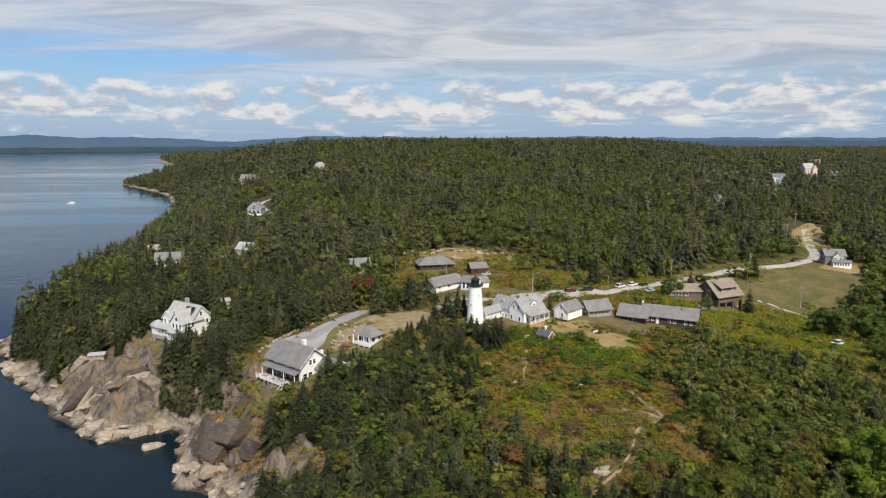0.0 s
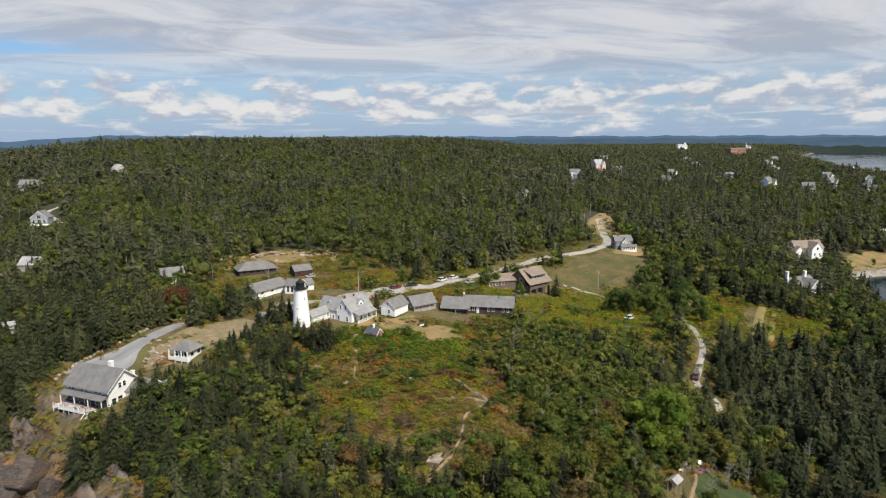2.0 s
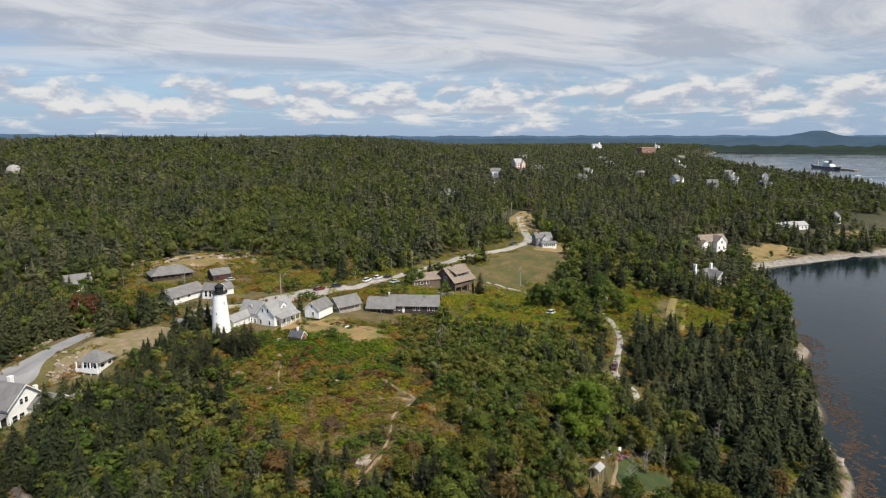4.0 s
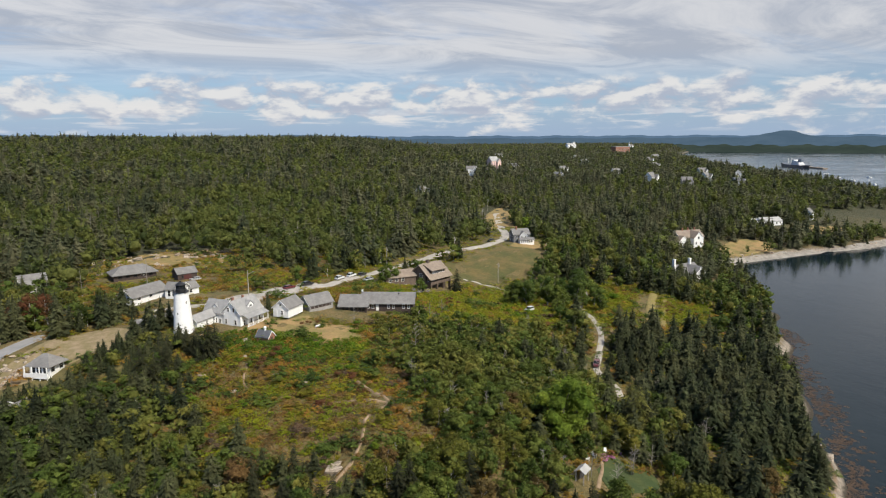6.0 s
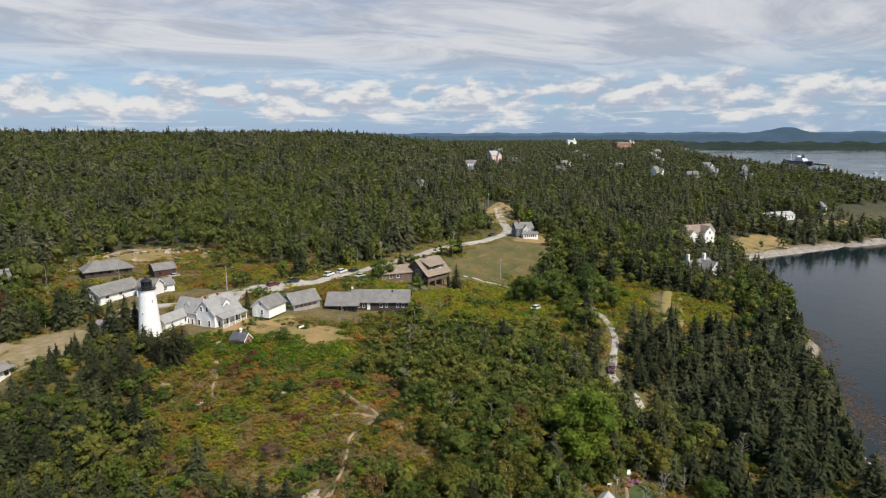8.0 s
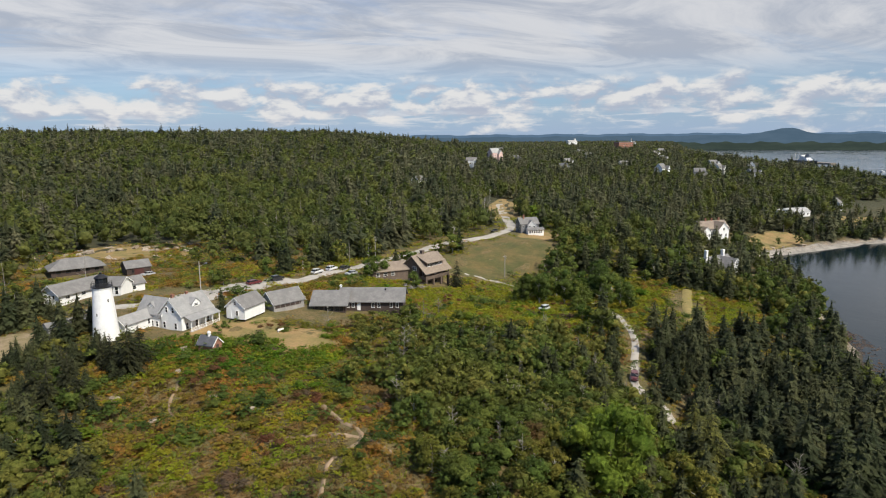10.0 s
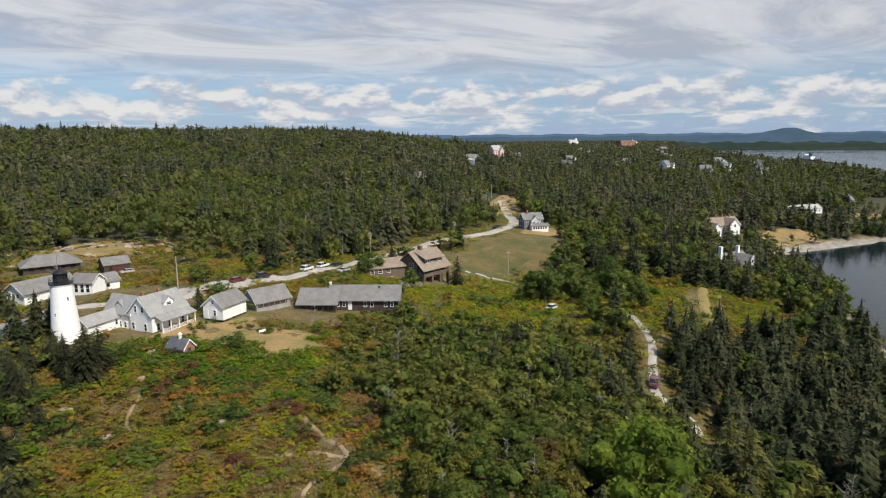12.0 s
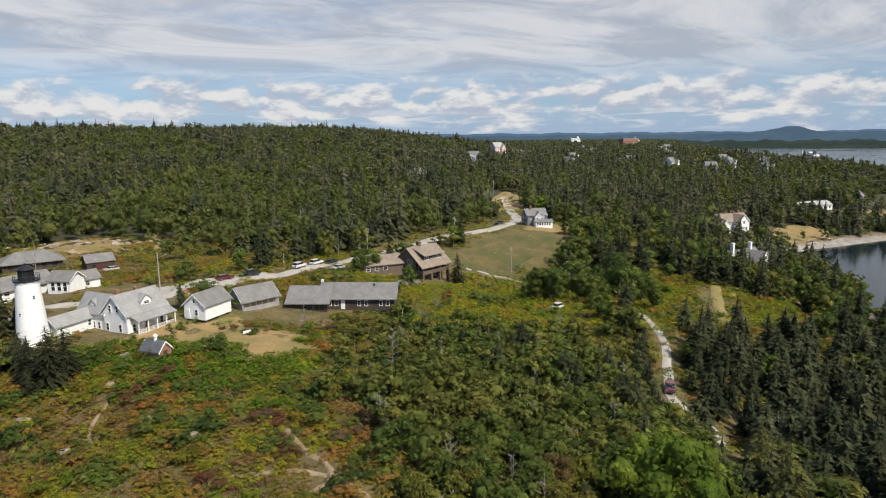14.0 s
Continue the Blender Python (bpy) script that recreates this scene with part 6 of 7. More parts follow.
for i in order:
    x, y = float(gx[i]), float(gy[i])
    if is_broad[i]:
        if counts["broad"] < 230:
            counts["broad"] += 1
            h = random.uniform(6.0, 10.0) * float(stature(x, y))
            tint = random.choice((None, None, None, None, OLIVE, OLIVE, OLIVE, OLIVE, AUTUMN))
            tree("birch_tree", random.choice(BROAD_MESHES), x, y, h, h * random.uniform(0.95, 1.25) + 2.5 * (1 - float(stature(x, y))), "pale-stemmed birch tree with a ragged olive-green crown" if tint is None else "pale-stemmed birch tree with a yellowing olive crown" if tint is OLIVE else "birch tree with a thin browning crown", "tree", "broad-leaved trees of the headland", tint)
        else:
            rest_b.append(i)
    elif counts["spruce"] < 215:
        counts["spruce"] += 1
        h = (random.uniform(5.0, 12.0) + (random.uniform(0.0, 7.0) if x > 108 else 0.0)) * float(stature(x, y))
        tree("spruce_tree", random.choice(SPRUCE_MESHES), x, y, h, h * random.uniform(1.15, 1.7), "dark green spruce tree with drooping boughs", "tree", "spruces of the headland")
    else:
        rest_s.append(i)
places = np.stack([gx, gy, height(gx, gy) - 0.1], 1)
for name, shapes, mat, idx, lo, hi, label in (("spruce_wood", SPRUCES_NEAR, NEAR_SPRUCE, rest_s, 7, 14, "dense dark spruce wood round the houses"), ("birch_wood", [s[0] for s in BROADS_NEAR], NEAR_BROAD, rest_b, 6, 11, "mixed green broad-leaved wood round the houses")):
    p = places[idx]
    h = rng.uniform(lo, hi, len(p)) * stature(p[:, 0], p[:, 1])
    scatter(name, shapes, mat, p, h, h * rng.uniform(0.95, 1.3, len(p)) + 2.5 * (1 - stature(p[:, 0], p[:, 1])), rng, label, "wood")
p = places[rest_b]
scatter("birch_stems", [s[1] for s in BROADS_MID], BIRCH, p, 8.0 * stature(p[:, 0], p[:, 1]), 8.0 * stature(p[:, 0], p[:, 1]), rng, "pale stems of the broad-leaved wood", "stems")

# thickets of younger trees that close the near woods
gx, gy = spread(rng, -60, 215, 60, 215, 2.7)
ok = seen(gx, gy) & (coast_distance(gx, gy) > 3) & clear_of(gx, gy, 0.5, 1.5) & (height(gx, gy) > 1.5)
ok &= ~bare_cliff(gx, gy)
ok &= rng.random(len(gx)) < np.clip(1.1 * bump(gx, gy, -10, 165, 26, 34) + 1.1 * bump(gx, gy, -2, 115, 30, 26) + 0.3 * bump(gx, gy, 155, 135, 42, 50) + 0.6 * bump(gx, gy, 75, 125, 34, 50), 0, 1) * (1 - scrub_share(gx, gy))
gx, gy = gx[ok], gy[ok]
b = rng.random(len(gx)) < broad_share(gx, gy)
p = np.stack([gx, gy, height(gx, gy) - 0.1], 1)
h = rng.uniform(4.0, 8.0, len(p)) * (1 + 0.5 * smooth(gx, 95, 120)) * np.sqrt(stature(gx, gy))
scatter("young_spruces", SPRUCES_NEAR, NEAR_SPRUCE, p[~b], h[~b], h[~b] * 1.3, rng, "young dark spruces filling the near woods", "wood")
scatter("young_birches", [s[0] for s in BROADS_NEAR], NEAR_BROAD, p[b], h[b], h[b] * 1.2, rng, "young green broad-leaved trees of the near woods", "wood")

# middle and far woods
for name, x0, x1, y0, y1, step, spruces, broads, lo, hi in (("middle", -300, 520, 60, 560, 5.9, SPRUCES_MID, [s[0] for s in BROADS_MID], 8.5, 17), ("far", -720, 1150, 380, 1300, 9.0, SPRUCES_FAR, [s[0] for s in BROADS_FAR], 9, 16), ("farthest", -1350, 2700, 1250, 3300, 24.0, SPRUCES_FARTHEST, [s[0] for s in BROADS_FARTHEST], 12, 19)):
    gx, gy = spread(rng, x0, x1, y0, y1, step)
    ok = seen(gx, gy) & (coast_distance(gx, gy) > 4)
    if name == "middle":
        ok &= ~((gx > -205) & (gx < 262) & (gy < 285))
    elif name == "far":
        ok &= ~((gx > -300) & (gx < 520) & (gy < 560))
    else:
        ok &= gy > 1290
    gx, gy = gx[ok], gy[ok]
    ok = clear_of(gx, gy, 1.0, 2.6) & (rng.random(len(gx)) > scrub_share(gx, gy)) & (height(gx, gy) > 1.3)
    gx, gy = gx[ok], gy[ok]
    b = rng.random(len(gx)) < broad_share(gx, gy)
    p = np.stack([gx, gy, height(gx, gy) - 0.2], 1)
    k = 1.0 if name == "middle" else 1.35 if name == "far" else 1.9
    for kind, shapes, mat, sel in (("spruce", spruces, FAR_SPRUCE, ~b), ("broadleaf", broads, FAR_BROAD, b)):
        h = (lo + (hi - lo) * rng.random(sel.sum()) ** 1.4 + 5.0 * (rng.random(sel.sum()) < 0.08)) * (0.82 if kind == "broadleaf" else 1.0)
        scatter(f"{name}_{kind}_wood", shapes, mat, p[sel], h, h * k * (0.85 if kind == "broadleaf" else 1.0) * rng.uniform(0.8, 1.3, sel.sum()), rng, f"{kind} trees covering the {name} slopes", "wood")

def patch_draw(x, y, size):
    """A draw from 0 to 1 that is the same all over each small uneven patch of ground."""
    a = np.floor((x + 0.45 * size * wobble(x, y, size * 2.0)) / size)
    b = np.floor((y + 0.45 * size * wobble(y + 50, x, size * 2.0)) / size)
    v = np.sin(a * 12.9898 + b * 78.233) * 43758.5453
    return v - np.floor(v)


# open scrub: bushes one by one, then the rest
gx, gy = spread(rng, -75, 240, 70, 350, 1.65)
ok = seen(gx, gy) & (coast_distance(gx, gy) > 4) & clear_of(gx, gy, -1.6)
gx, gy = gx[ok], gy[ok]
ok = rng.random(len(gx)) < (0.35 + 0.65 * scrub_share(gx, gy)) * (1 - 0.35 * smooth(gy, 215, 260))
ok &= (height(gx, gy) > 3) & ((rng.random(len(gx)) < 0.9) | (gy > 190))
gx, gy = gx[ok], gy[ok]
open_ground = np.where((scrub_share(gx, gy) > 0.45) & (gy < 222) & (gx > 0))[0]
order = np.concatenate([rng.permutation(open_ground), np.where(~((scrub_share(gx, gy) > 0.45) & (gy < 222) & (gx > 0)))[0]])
for mesh in SHRUB_MESHES:
    mesh.materials.append(SHRUB)
BUSHES = [(SHRUB, "low olive scrub bush on the open headland", 1.0), (SHRUB, "low olive scrub bush on the open headland", 0.8), (HEATH, "low brown heath bush on the open headland", 0.6), (BROAD, "rounded green bush standing over the scrub", 1.5), (GOLD, "bright yellow-green bush among the scrub", 0.9), (TAWNY, "rust-red bush among the olive scrub", 1.0), (TWIG, "bare grey-brown twiggy bush among the scrub", 1.0), (FERN, "bright green leafy bush among the scrub", 1.3)]
for i in order[:280]:
    x, y = float(gx[i]), float(gy[i])
    mat, label, k = random.choices(BUSHES, (4, 2, 3, 3.2, 2.4, 1.6, 1.6, 2.6))[0]
    h = random.uniform(1.1, 1.8) * k * random.choice((1.0, 1.0, 1.4, 1.8))
    ob = new("shrub", random.choice(SHRUB_MESHES))
    ob.matrix_local = Matrix.LocRotScale((x, y, z_at(x, y) - 0.15), Euler((0, 0, random.uniform(0, 6.28))), (h * 1.3 + 0.5, h * 1.3 + 0.5, h))
    if mat is not SHRUB:
        ob.material_slots[0].link = "OBJECT"
        ob.material_slots[0].material = mat
    tagged(ob, label, "shrub", "bushes of the open scrub")
idx = order[280:]
p = np.stack([gx[idx], gy[idx], height(gx[idx], gy[idx]) - 0.15], 1)
kind = np.searchsorted((0.40, 0.70, 0.80), patch_draw(p[:, 0], p[:, 1], 3.6))
kind = np.where((p[:, 0] > 82) & (p[:, 1] > 180) & (rng.random(len(p)) < 0.8), 3, kind)
for k, (name, mat, grow, label) in enumerate((("scrub", SHRUB, 1.0, "low olive and russet scrub cover"), ("heath", HEATH, 0.6, "low brown heath and dry grass cover"), ("thicket", BROAD, 1.5, "rounded green bushes over the scrub"), ("golden_scrub", GOLD, 0.9, "bright yellow-green scrub patches"))):
    q = p[kind == k]
    h = rng.uniform(0.8, 2.1, len(q)) * grow
    scatter(name, SHRUBS_MID, mat, q, h, h * 1.1 + 1.1, rng, label, "scrub")

# dry grass standing between the bushes
def tuft_shape(seed, blades):
    rng = np.random.default_rng(seed)
    points = []
    for _ in range(blades):
        a, b, r = rng.uniform(0, 6.3), rng.uniform(0, 6.3), rng.uniform(0, 0.45)
        root, lean, side = np.array([r * math.cos(a), r * math.sin(a), 0]), rng.normal(0, 0.22, 2), np.array([math.cos(b), math.sin(b), 0]) * 0.10
        points += [root - side, root + side, root + [lean[0], lean[1], rng.uniform(0.5, 1.0)]]
    return np.array(points), np.arange(blades * 3).reshape(-1, 3)


TUFTS = [tuft_shape(130 + k, 10) for k in range(4)]
gx, gy = spread(rng, 0, 215, 85, 300, 0.95)
ok = (rng.random(len(gx)) < np.clip(scrub_share(gx, gy) * 1.3, 0, 1) * (1 - 0.75 * smooth(gy, 200, 240))) & clear_of(gx, gy, -0.9) & (coast_distance(gx, gy) > 5)
gx, gy = gx[ok], gy[ok]
p = np.stack([gx, gy, height(gx, gy) - 0.05], 1)
straw = wobble(gx, gy, 5) + 0.7 * patch_draw(gx, gy, 2.6) - 0.35 - 0.6 * smooth(gx, 75, 95) > 0.05
for name, mat, sel, label in (("dry_grass", HEATH, straw, "tawny dry grass standing between the bushes"), ("green_grass", GOLD, ~straw, "yellow-green grass standing between the bushes")):
    h = rng.uniform(0.35, 0.8, sel.sum())
    scatter(name, TUFTS, mat, p[sel], h, h * 1.6 + 0.3, rng, label, "grass")


# ---- single plants that stand out ----
def place(ob, x, y, sx, sy, sz, turn=0.0, sink=0.1):
    ob.matrix_local = Matrix.LocRotScale((x, y, z_at(x, y) - sink), Euler((0, 0, radians(turn))), (sx, sy, sz))
    return ob


MAPLES = [(array_mesh("crown", *c), array_mesh("trunk", *w)) for c, w in (broad_shape(77, 24, 3000, 0.021, 0.32, 0.18, 0.72), broad_shape(78, 22, 2600, 0.022, 0.32, 0.2, 0.72))]
for crown, trunk in MAPLES:
    crown.materials.append(MAPLE)
    trunk.materials.append(BARK)
maple = tree("maple_tree", MAPLES[0], 82, 112, 17.0, 17.5, "tall bright green maple with a dense full crown", "tree", "", MAPLE)
tree("maple_tree", MAPLES[1], 208, 324, 12.0, 15.0, "spreading bright green tree behind the meadow house", "tree", "", MAPLE)
tree("maple_tree", MAPLES[1], 86.5, 119, 13.0, 14.0, "bright green maple beside the lane", "tree", "", MAPLE)
for x, y, h in ((16.4, 177.2, 10.5), (13.2, 179.5, 8.0), (18.6, 180.5, 9.0), (11.5, 184, 7.0), (118.5, 236.5, 10.5), (6.4, 174, 9.0), (3.5, 170, 9.5), (8.5, 168, 7.5), (0.5, 175, 8.5), (5, 181, 7.5)):
    tree("spruce_tree", SPRUCE_MESHES[int(x * 3) % 4], x, y, h, h * 1.45, "dense dark spruce standing over the scrub", "tree", "spruces of the headland")
for x, y, h in ((140, 217, 12.0), (145, 221, 11.0), (135, 220, 10.0), (142, 226, 10.0), (92, 244, 8.5), (88, 241, 7.5), (148, 214, 10.0), (152, 224, 12.5), (158, 220, 11.0), (150, 207, 9.5), (154, 200, 9.0), (161, 212, 12.0), (165, 206, 9.5), (160, 196, 8.0), (147, 203, 7.0), (141, 198, 6.0), (137, 190, 6.0), (168, 218, 12.0), (172, 226, 12.0), (160, 230, 11.0), (99, 229, 6.5)):
    tree("birch_tree", BROAD_MESHES[int(x) % 4], x, y, h, h * 1.1, "leaning white-stemmed birch by the track", "tree", "broad-leaved trees of the headland")
for x, y, h in ((-29, 228, 12.0), (-25, 230, 11.0), (-34, 227, 9.5)):
    tree("pine_tree", BROAD_MESHES[2], x, y, h, h * 0.9, "browning pine with bare lower stem beside the drive", "tree", "", TAWNY)
PALE_NEEDLES = leaves("pale_pine_needles", (0.09, 0.10, 0.025), (0.15, 0.15, 0.035), (0.18, 0.165, 0.04), 0.3, 0.5)
for x, y, h in ((103, 112, 14), (107, 119, 12.5)):
    tree("pine_tree", SPRUCE_MESHES[1], x, y, h, h * 1.4, "spreading pine with pale yellow-green boughs", "tree", "", PALE_NEEDLES)
for k, az in enumerate((-101, -91, -77, -70, -64, -52, -47, -44, -35, -24, -12, 53, 102, 220, 249, 258, 264, 270)):
    y = 936 - abs(az) * 0.05 + (k % 3) * 9
    h = 17.0 + (k * 7) % 6
    slim = k % 3 != 0
    tree("skyline_pine", SPRUCE_MESHES[k % 4] if slim else BROAD_MESHES[k % 4], az, y, h, h * (0.8 if slim else 0.5), "tall dark pine standing above the ridge woods", "tree", "pines on the ridge", SPRUCE)
# snags
SNAG_SPOTS = [(40, 108), (62, 112), (70, 118), (58, 120), (84, 132), (90, 150), (77, 160), (100, 165), (64, 130), (20, 104), (12, 118), (2, 122), (-8, 130), (-12, 142), (30, 100), (112, 172), (118, 182), (88, 196), (95, 201), (122, 150), (128, 132), (120, 108), (137, 128), (52, 104), (73, 100)]
SNAG_SPOTS += [(random.uniform(58, 118), random.uniform(98, 192)) for _ in range(34)]
for x, y in SNAG_SPOTS:
    h = random.uniform(4.5, 7.5)
    tagged(place(new("dead_tree", random.choice(SNAG_MESHES)), x, y, h * 1.25, h * 1.25, h, random.uniform(0, 360)), "bare silver-grey dead tree with broken branches", "dead tree", "dead trees of the headland")
gx, gy = spread(rng, -300, 420, 280, 900, 25.0)
ok = seen(gx, gy) & (coast_distance(gx, gy) > 10) & clear_of(gx, gy) & (wobble(gx, gy, 70) > -0.15)
p = np.stack([gx[ok], gy[ok], height(gx[ok], gy[ok])], 1)
h = rng.uniform(8, 14, len(p))
scatter("dead_tree_stand", SNAGS_FAR, DEADWOOD, p, h, h * 1.3, rng, "silver dead trees scattered through the far woods", "dead trees")
# bright ferns and brambles below the lawn
gx, gy = spread(rng, 12, 68, 158, 200, 1.15)
ok = (bump(gx, gy, 43, 176, 15, 9) + bump(gx, gy, 25, 187, 9, 6) > 0.33) & clear_of(gx, gy, -3.2)
p = np.stack([gx[ok], gy[ok], height(gx[ok], gy[ok]) - 0.2], 1)
h = rng.uniform(1.3, 2.1, len(p))
scatter("bramble_thicket", SHRUBS_MID, FERN, p, h, h * 1.1, rng, "bright green bramble thicket below the lawn", "thicket")
for x, y, h, mat, label in ((29.0, 193.8, 2.2, BROAD, "dark rounded garden bush by the porch steps"), (31.2, 190.0, 2.6, BROAD, "dense green bush behind the oil house"), (36.5, 196.5, 2.2, BROAD, "dark rounded garden bush by the porch"), (34, 193, 1.8, BROAD, "low dark bush at the lawn's edge"), (38.5, 199.5, 1.8, BROAD, "round clipped bush at the porch end"), (33.0, 190.0, 2.2, FERN, "green bush above the oil house"), (46.6, 191.5, 2.4, TAWNY, "reddish bare-twigged bush on the lawn"), (51.2, 190.8, 2.4, BROAD, "green bush on the dry lawn"), (55, 225, 2.8, BROAD, "dense bush beside the road"), (75, 236, 3.0, BROAD, "dense bush beside the road"), (20, 233, 3.4, SHRUB, "large flowering bush behind the house"), (46, 228, 1.6, SHRUB, "low bush by the road"), (100, 228, 3.5, DEADWOOD, "grey twiggy bush before the brown house")):
    ob = place(new("bush", SHRUB_MESHES[int(x) % 4]), x, y, h * 1.15, h * 1.15, h, x * 40, 0.2)
    ob.material_slots[0].link = "OBJECT"
    ob.material_slots[0].material = mat
    tagged(ob, label, "bush")

# ---- rocks ----
def rock_mesh(seed):
    """An angular broken block: the hull of a jolted box."""
    r = random.Random(seed)
    bm = bmesh.new()
    for x in (-1, 1):
        for y in (-1, 1):
            for z in (-1, 1):
                k = r.uniform(0.55, 0.95)
                bm.verts.new((x * k * r.uniform(0.7, 1.1), y * k * r.uniform(0.7, 1.1), z * k * r.uniform(0.6, 1.1)))
    for _ in range(7):
        bm.verts.new((r.uniform(-1, 1), r.uniform(-0.95, 0.95), r.choice((-1, 1)) * r.uniform(0.5, 0.95)))
    hull = bmesh.ops.convex_hull(bm, input=bm.verts)
    bmesh.ops.delete(bm, geom=list(set(hull["geom_interior"])), context="VERTS")
    bmesh.ops.bevel(bm, geom=bm.edges[:], offset=0.05, segments=1, affect="EDGES")
    mesh = bpy.data.meshes.new("rock")
    bm.to_mesh(mesh)
    bm.free()
    return mesh


ROCKS = [rock_mesh(k) for k in range(8)]


def rock(x, y, sx, sy, sz, material, label, sink=0.4, group="shore rocks", dip=None):
    ob = new("rock", random.choice(ROCKS).copy())
    ob.data.materials.append(material)
    ob.matrix_local = Matrix.LocRotScale((x, y, max(z_at(x, y), -0.3) + sz * (0.6 - sink)), Euler((random.uniform(-0.3, 0.3), random.uniform(-0.3, 0.3), random.uniform(0, 6.3)) if dip is None else (random.uniform(-0.1, 0.4), radians(dip) + random.uniform(-0.2, 0.2), radians(60) + random.uniform(-0.35, 0.35))), (sx, sy, sz))
    return tagged(ob, label, "rock", group)


def along(points, step):
    return curve_points(points, step)


def slab(x, y, sx, sy, sz, material, label):
    """A long slab that leans on the slope and points down it."""
    gx, gy = z_at(x + 4, y) - z_at(x - 4, y), z_at(x, y + 4) - z_at(x, y - 4)
    fall = math.hypot(gx, gy) / 8
    down = math.atan2(-gy, -gx)
    ob = new("rock_slab", random.choice(ROCKS).copy())
    ob.data.materials.append(material)
    ob.matrix_local = Matrix.LocRotScale((x, y, z_at(x, y) + sz * 0.25), Euler((random.uniform(0.2, 0.6), math.atan(fall), down + random.uniform(-0.3, 0.3))), (sx, sy, sz))
    return tagged(ob, label, "rock", "cliff crags")


def ashore(x, y):
    """Moves a spot inland until it is out of the water."""
    for _ in range(12):
        if z_at(x, y) > 0.15:
            break
        x, y = x + 0.8, y + 0.8
    return x, y


for x, y in along([(-20, 104), (-52, 135), (-66, 147), (-70, 160), (-76, 168), (-88, 165), (-100, 167), (-115, 181), (-133, 199), (-155, 218), (-172, 240), (-180, 256), (-192, 290)], 1.9):
    s = random.uniform(0.5, 1.5) * random.choice((0.7, 1.0, 1.5))
    x, y = ashore(x + random.uniform(-1, 5), y + random.uniform(-1, 5))
    if random.random() < 0.3:
        continue
    rock(x, y, s * random.uniform(1.1, 1.9), s * random.uniform(0.7, 1.2), s * random.uniform(0.35, 0.7), random.choice((STONE, STONE, CLIFF)), "pale angular granite block on the shoreline", 0.6)
for x, y in along([(-99, 170), (-92, 168), (-85, 168), (-79, 171)], 4.2):
    x, y = ashore(x, y)
    rock(x, y, random.uniform(3.2, 4.6), random.uniform(1.8, 2.6), random.uniform(0.9, 1.3), STONE, "broad pale ledge of shore granite", 0.5, "shore rocks", 4)
for x, y in ((-64, 149), (-60, 146), (-55, 142), (-48, 137), (-40, 130), (-33, 124), (-150, 216), (-157, 224), (-143, 208)):
    x, y = ashore(x, y)
    s = random.uniform(1.5, 2.6)
    rock(x, y, s * 1.6, s, s * 0.6, STONE, "broad pale ledge of shore granite", 0.5, "shore rocks", 8)
rock(-76.5, 161, 3.4, 1.6, 1.4, STONE, "pale granite islet off the cove", 0.35, "shore rocks", 3)
for x, y, s in ((-58.5, 154.5, 6.4), (-54, 150.5, 5.6), (-61.5, 159, 4.8), (-50.5, 149, 4.2), (-46, 146, 3.2)):
    rock(x, y, s * 1.0, s * 0.8, s * 1.15, CRAG, "dark fissured crag on the cliff face", 0.55, "cliff crags", 28)
for x, y, s in ((-57.5, 157.5, 5.0), (-53.5, 154.5, 4.2)):
    rock(x, y, s * 1.1, s * 0.9, s * 0.8, RUST, "rust-stained slab on top of the crag", 0.05, "cliff crags", 28)
for k in range(20):
    f, g = (k * 0.618) % 1, (k * 0.382 + 0.2) % 1
    x, y = -126 + 38 * f + 7 * g, 205 - 18 * f - 17 * g
    slab(x, y, random.uniform(5.0, 8.0), random.uniform(1.4, 2.4), random.uniform(1.0, 1.8), (CRAG, STONE, CLIFF)[k % 3], "long tilted slab of fissured cliff rock")
for x, y in along([(131, 82), (149, 97), (162, 112), (176, 128), (196, 150), (217, 172), (236, 190)], 3.2):
    s = random.uniform(0.7, 2.0)
    rock(x + random.uniform(-4, 1.5), y + random.uniform(-1, 3), s * random.uniform(1, 1.8), s, s * random.uniform(0.4, 0.8), STONE, "pale angular granite block on the shoreline")
gx, gy = spread(rng, 120, 240, 60, 190, 0.9)
out = -coast_distance(gx, gy)
ok = (out > 0.5) & (out < 11) & (rng.random(len(gx)) < np.clip(1.1 - out / 10, 0, 1) * (0.25 + 0.9 * (wobble(gx, gy, 6) > -0.1)))
p = np.stack([gx[ok], gy[ok], np.full(ok.sum(), 0.0)], 1)
scatter("rockweed", [leaf_cloud(np.random.default_rng(5 + k), np.zeros((1, 3)), np.array([0.5]), 9, 0.38) for k in range(3)], WEED, p, np.full(len(p), 0.16), rng.uniform(0.9, 1.9, len(p)), rng, "brown rockweed awash along the shore", "seaweed")
for x, y in along([(335, 285), (400, 290), (470, 283), (560, 294)], 9.0):
    s = random.uniform(0.5, 1.3)
    rock(x + random.uniform(-2, 2), y + random.uniform(0, 5), s * 1.5, s, s * 0.6, STONE, "pale boulder on the shingle beach")
for x, y, s in ((27, 186.5, 0.9), (25, 174, 1.0), (30, 160, 0.8), (36, 152, 0.9), (20, 158, 0.7), (33, 118, 1.3), (34, 119.5, 1.0), (14, 168, 0.8)):
    rock(x, y, s * 1.4, s, s * 0.6, STONE, "pale boulder lying among the scrub", 0.2, "scrub boulders")
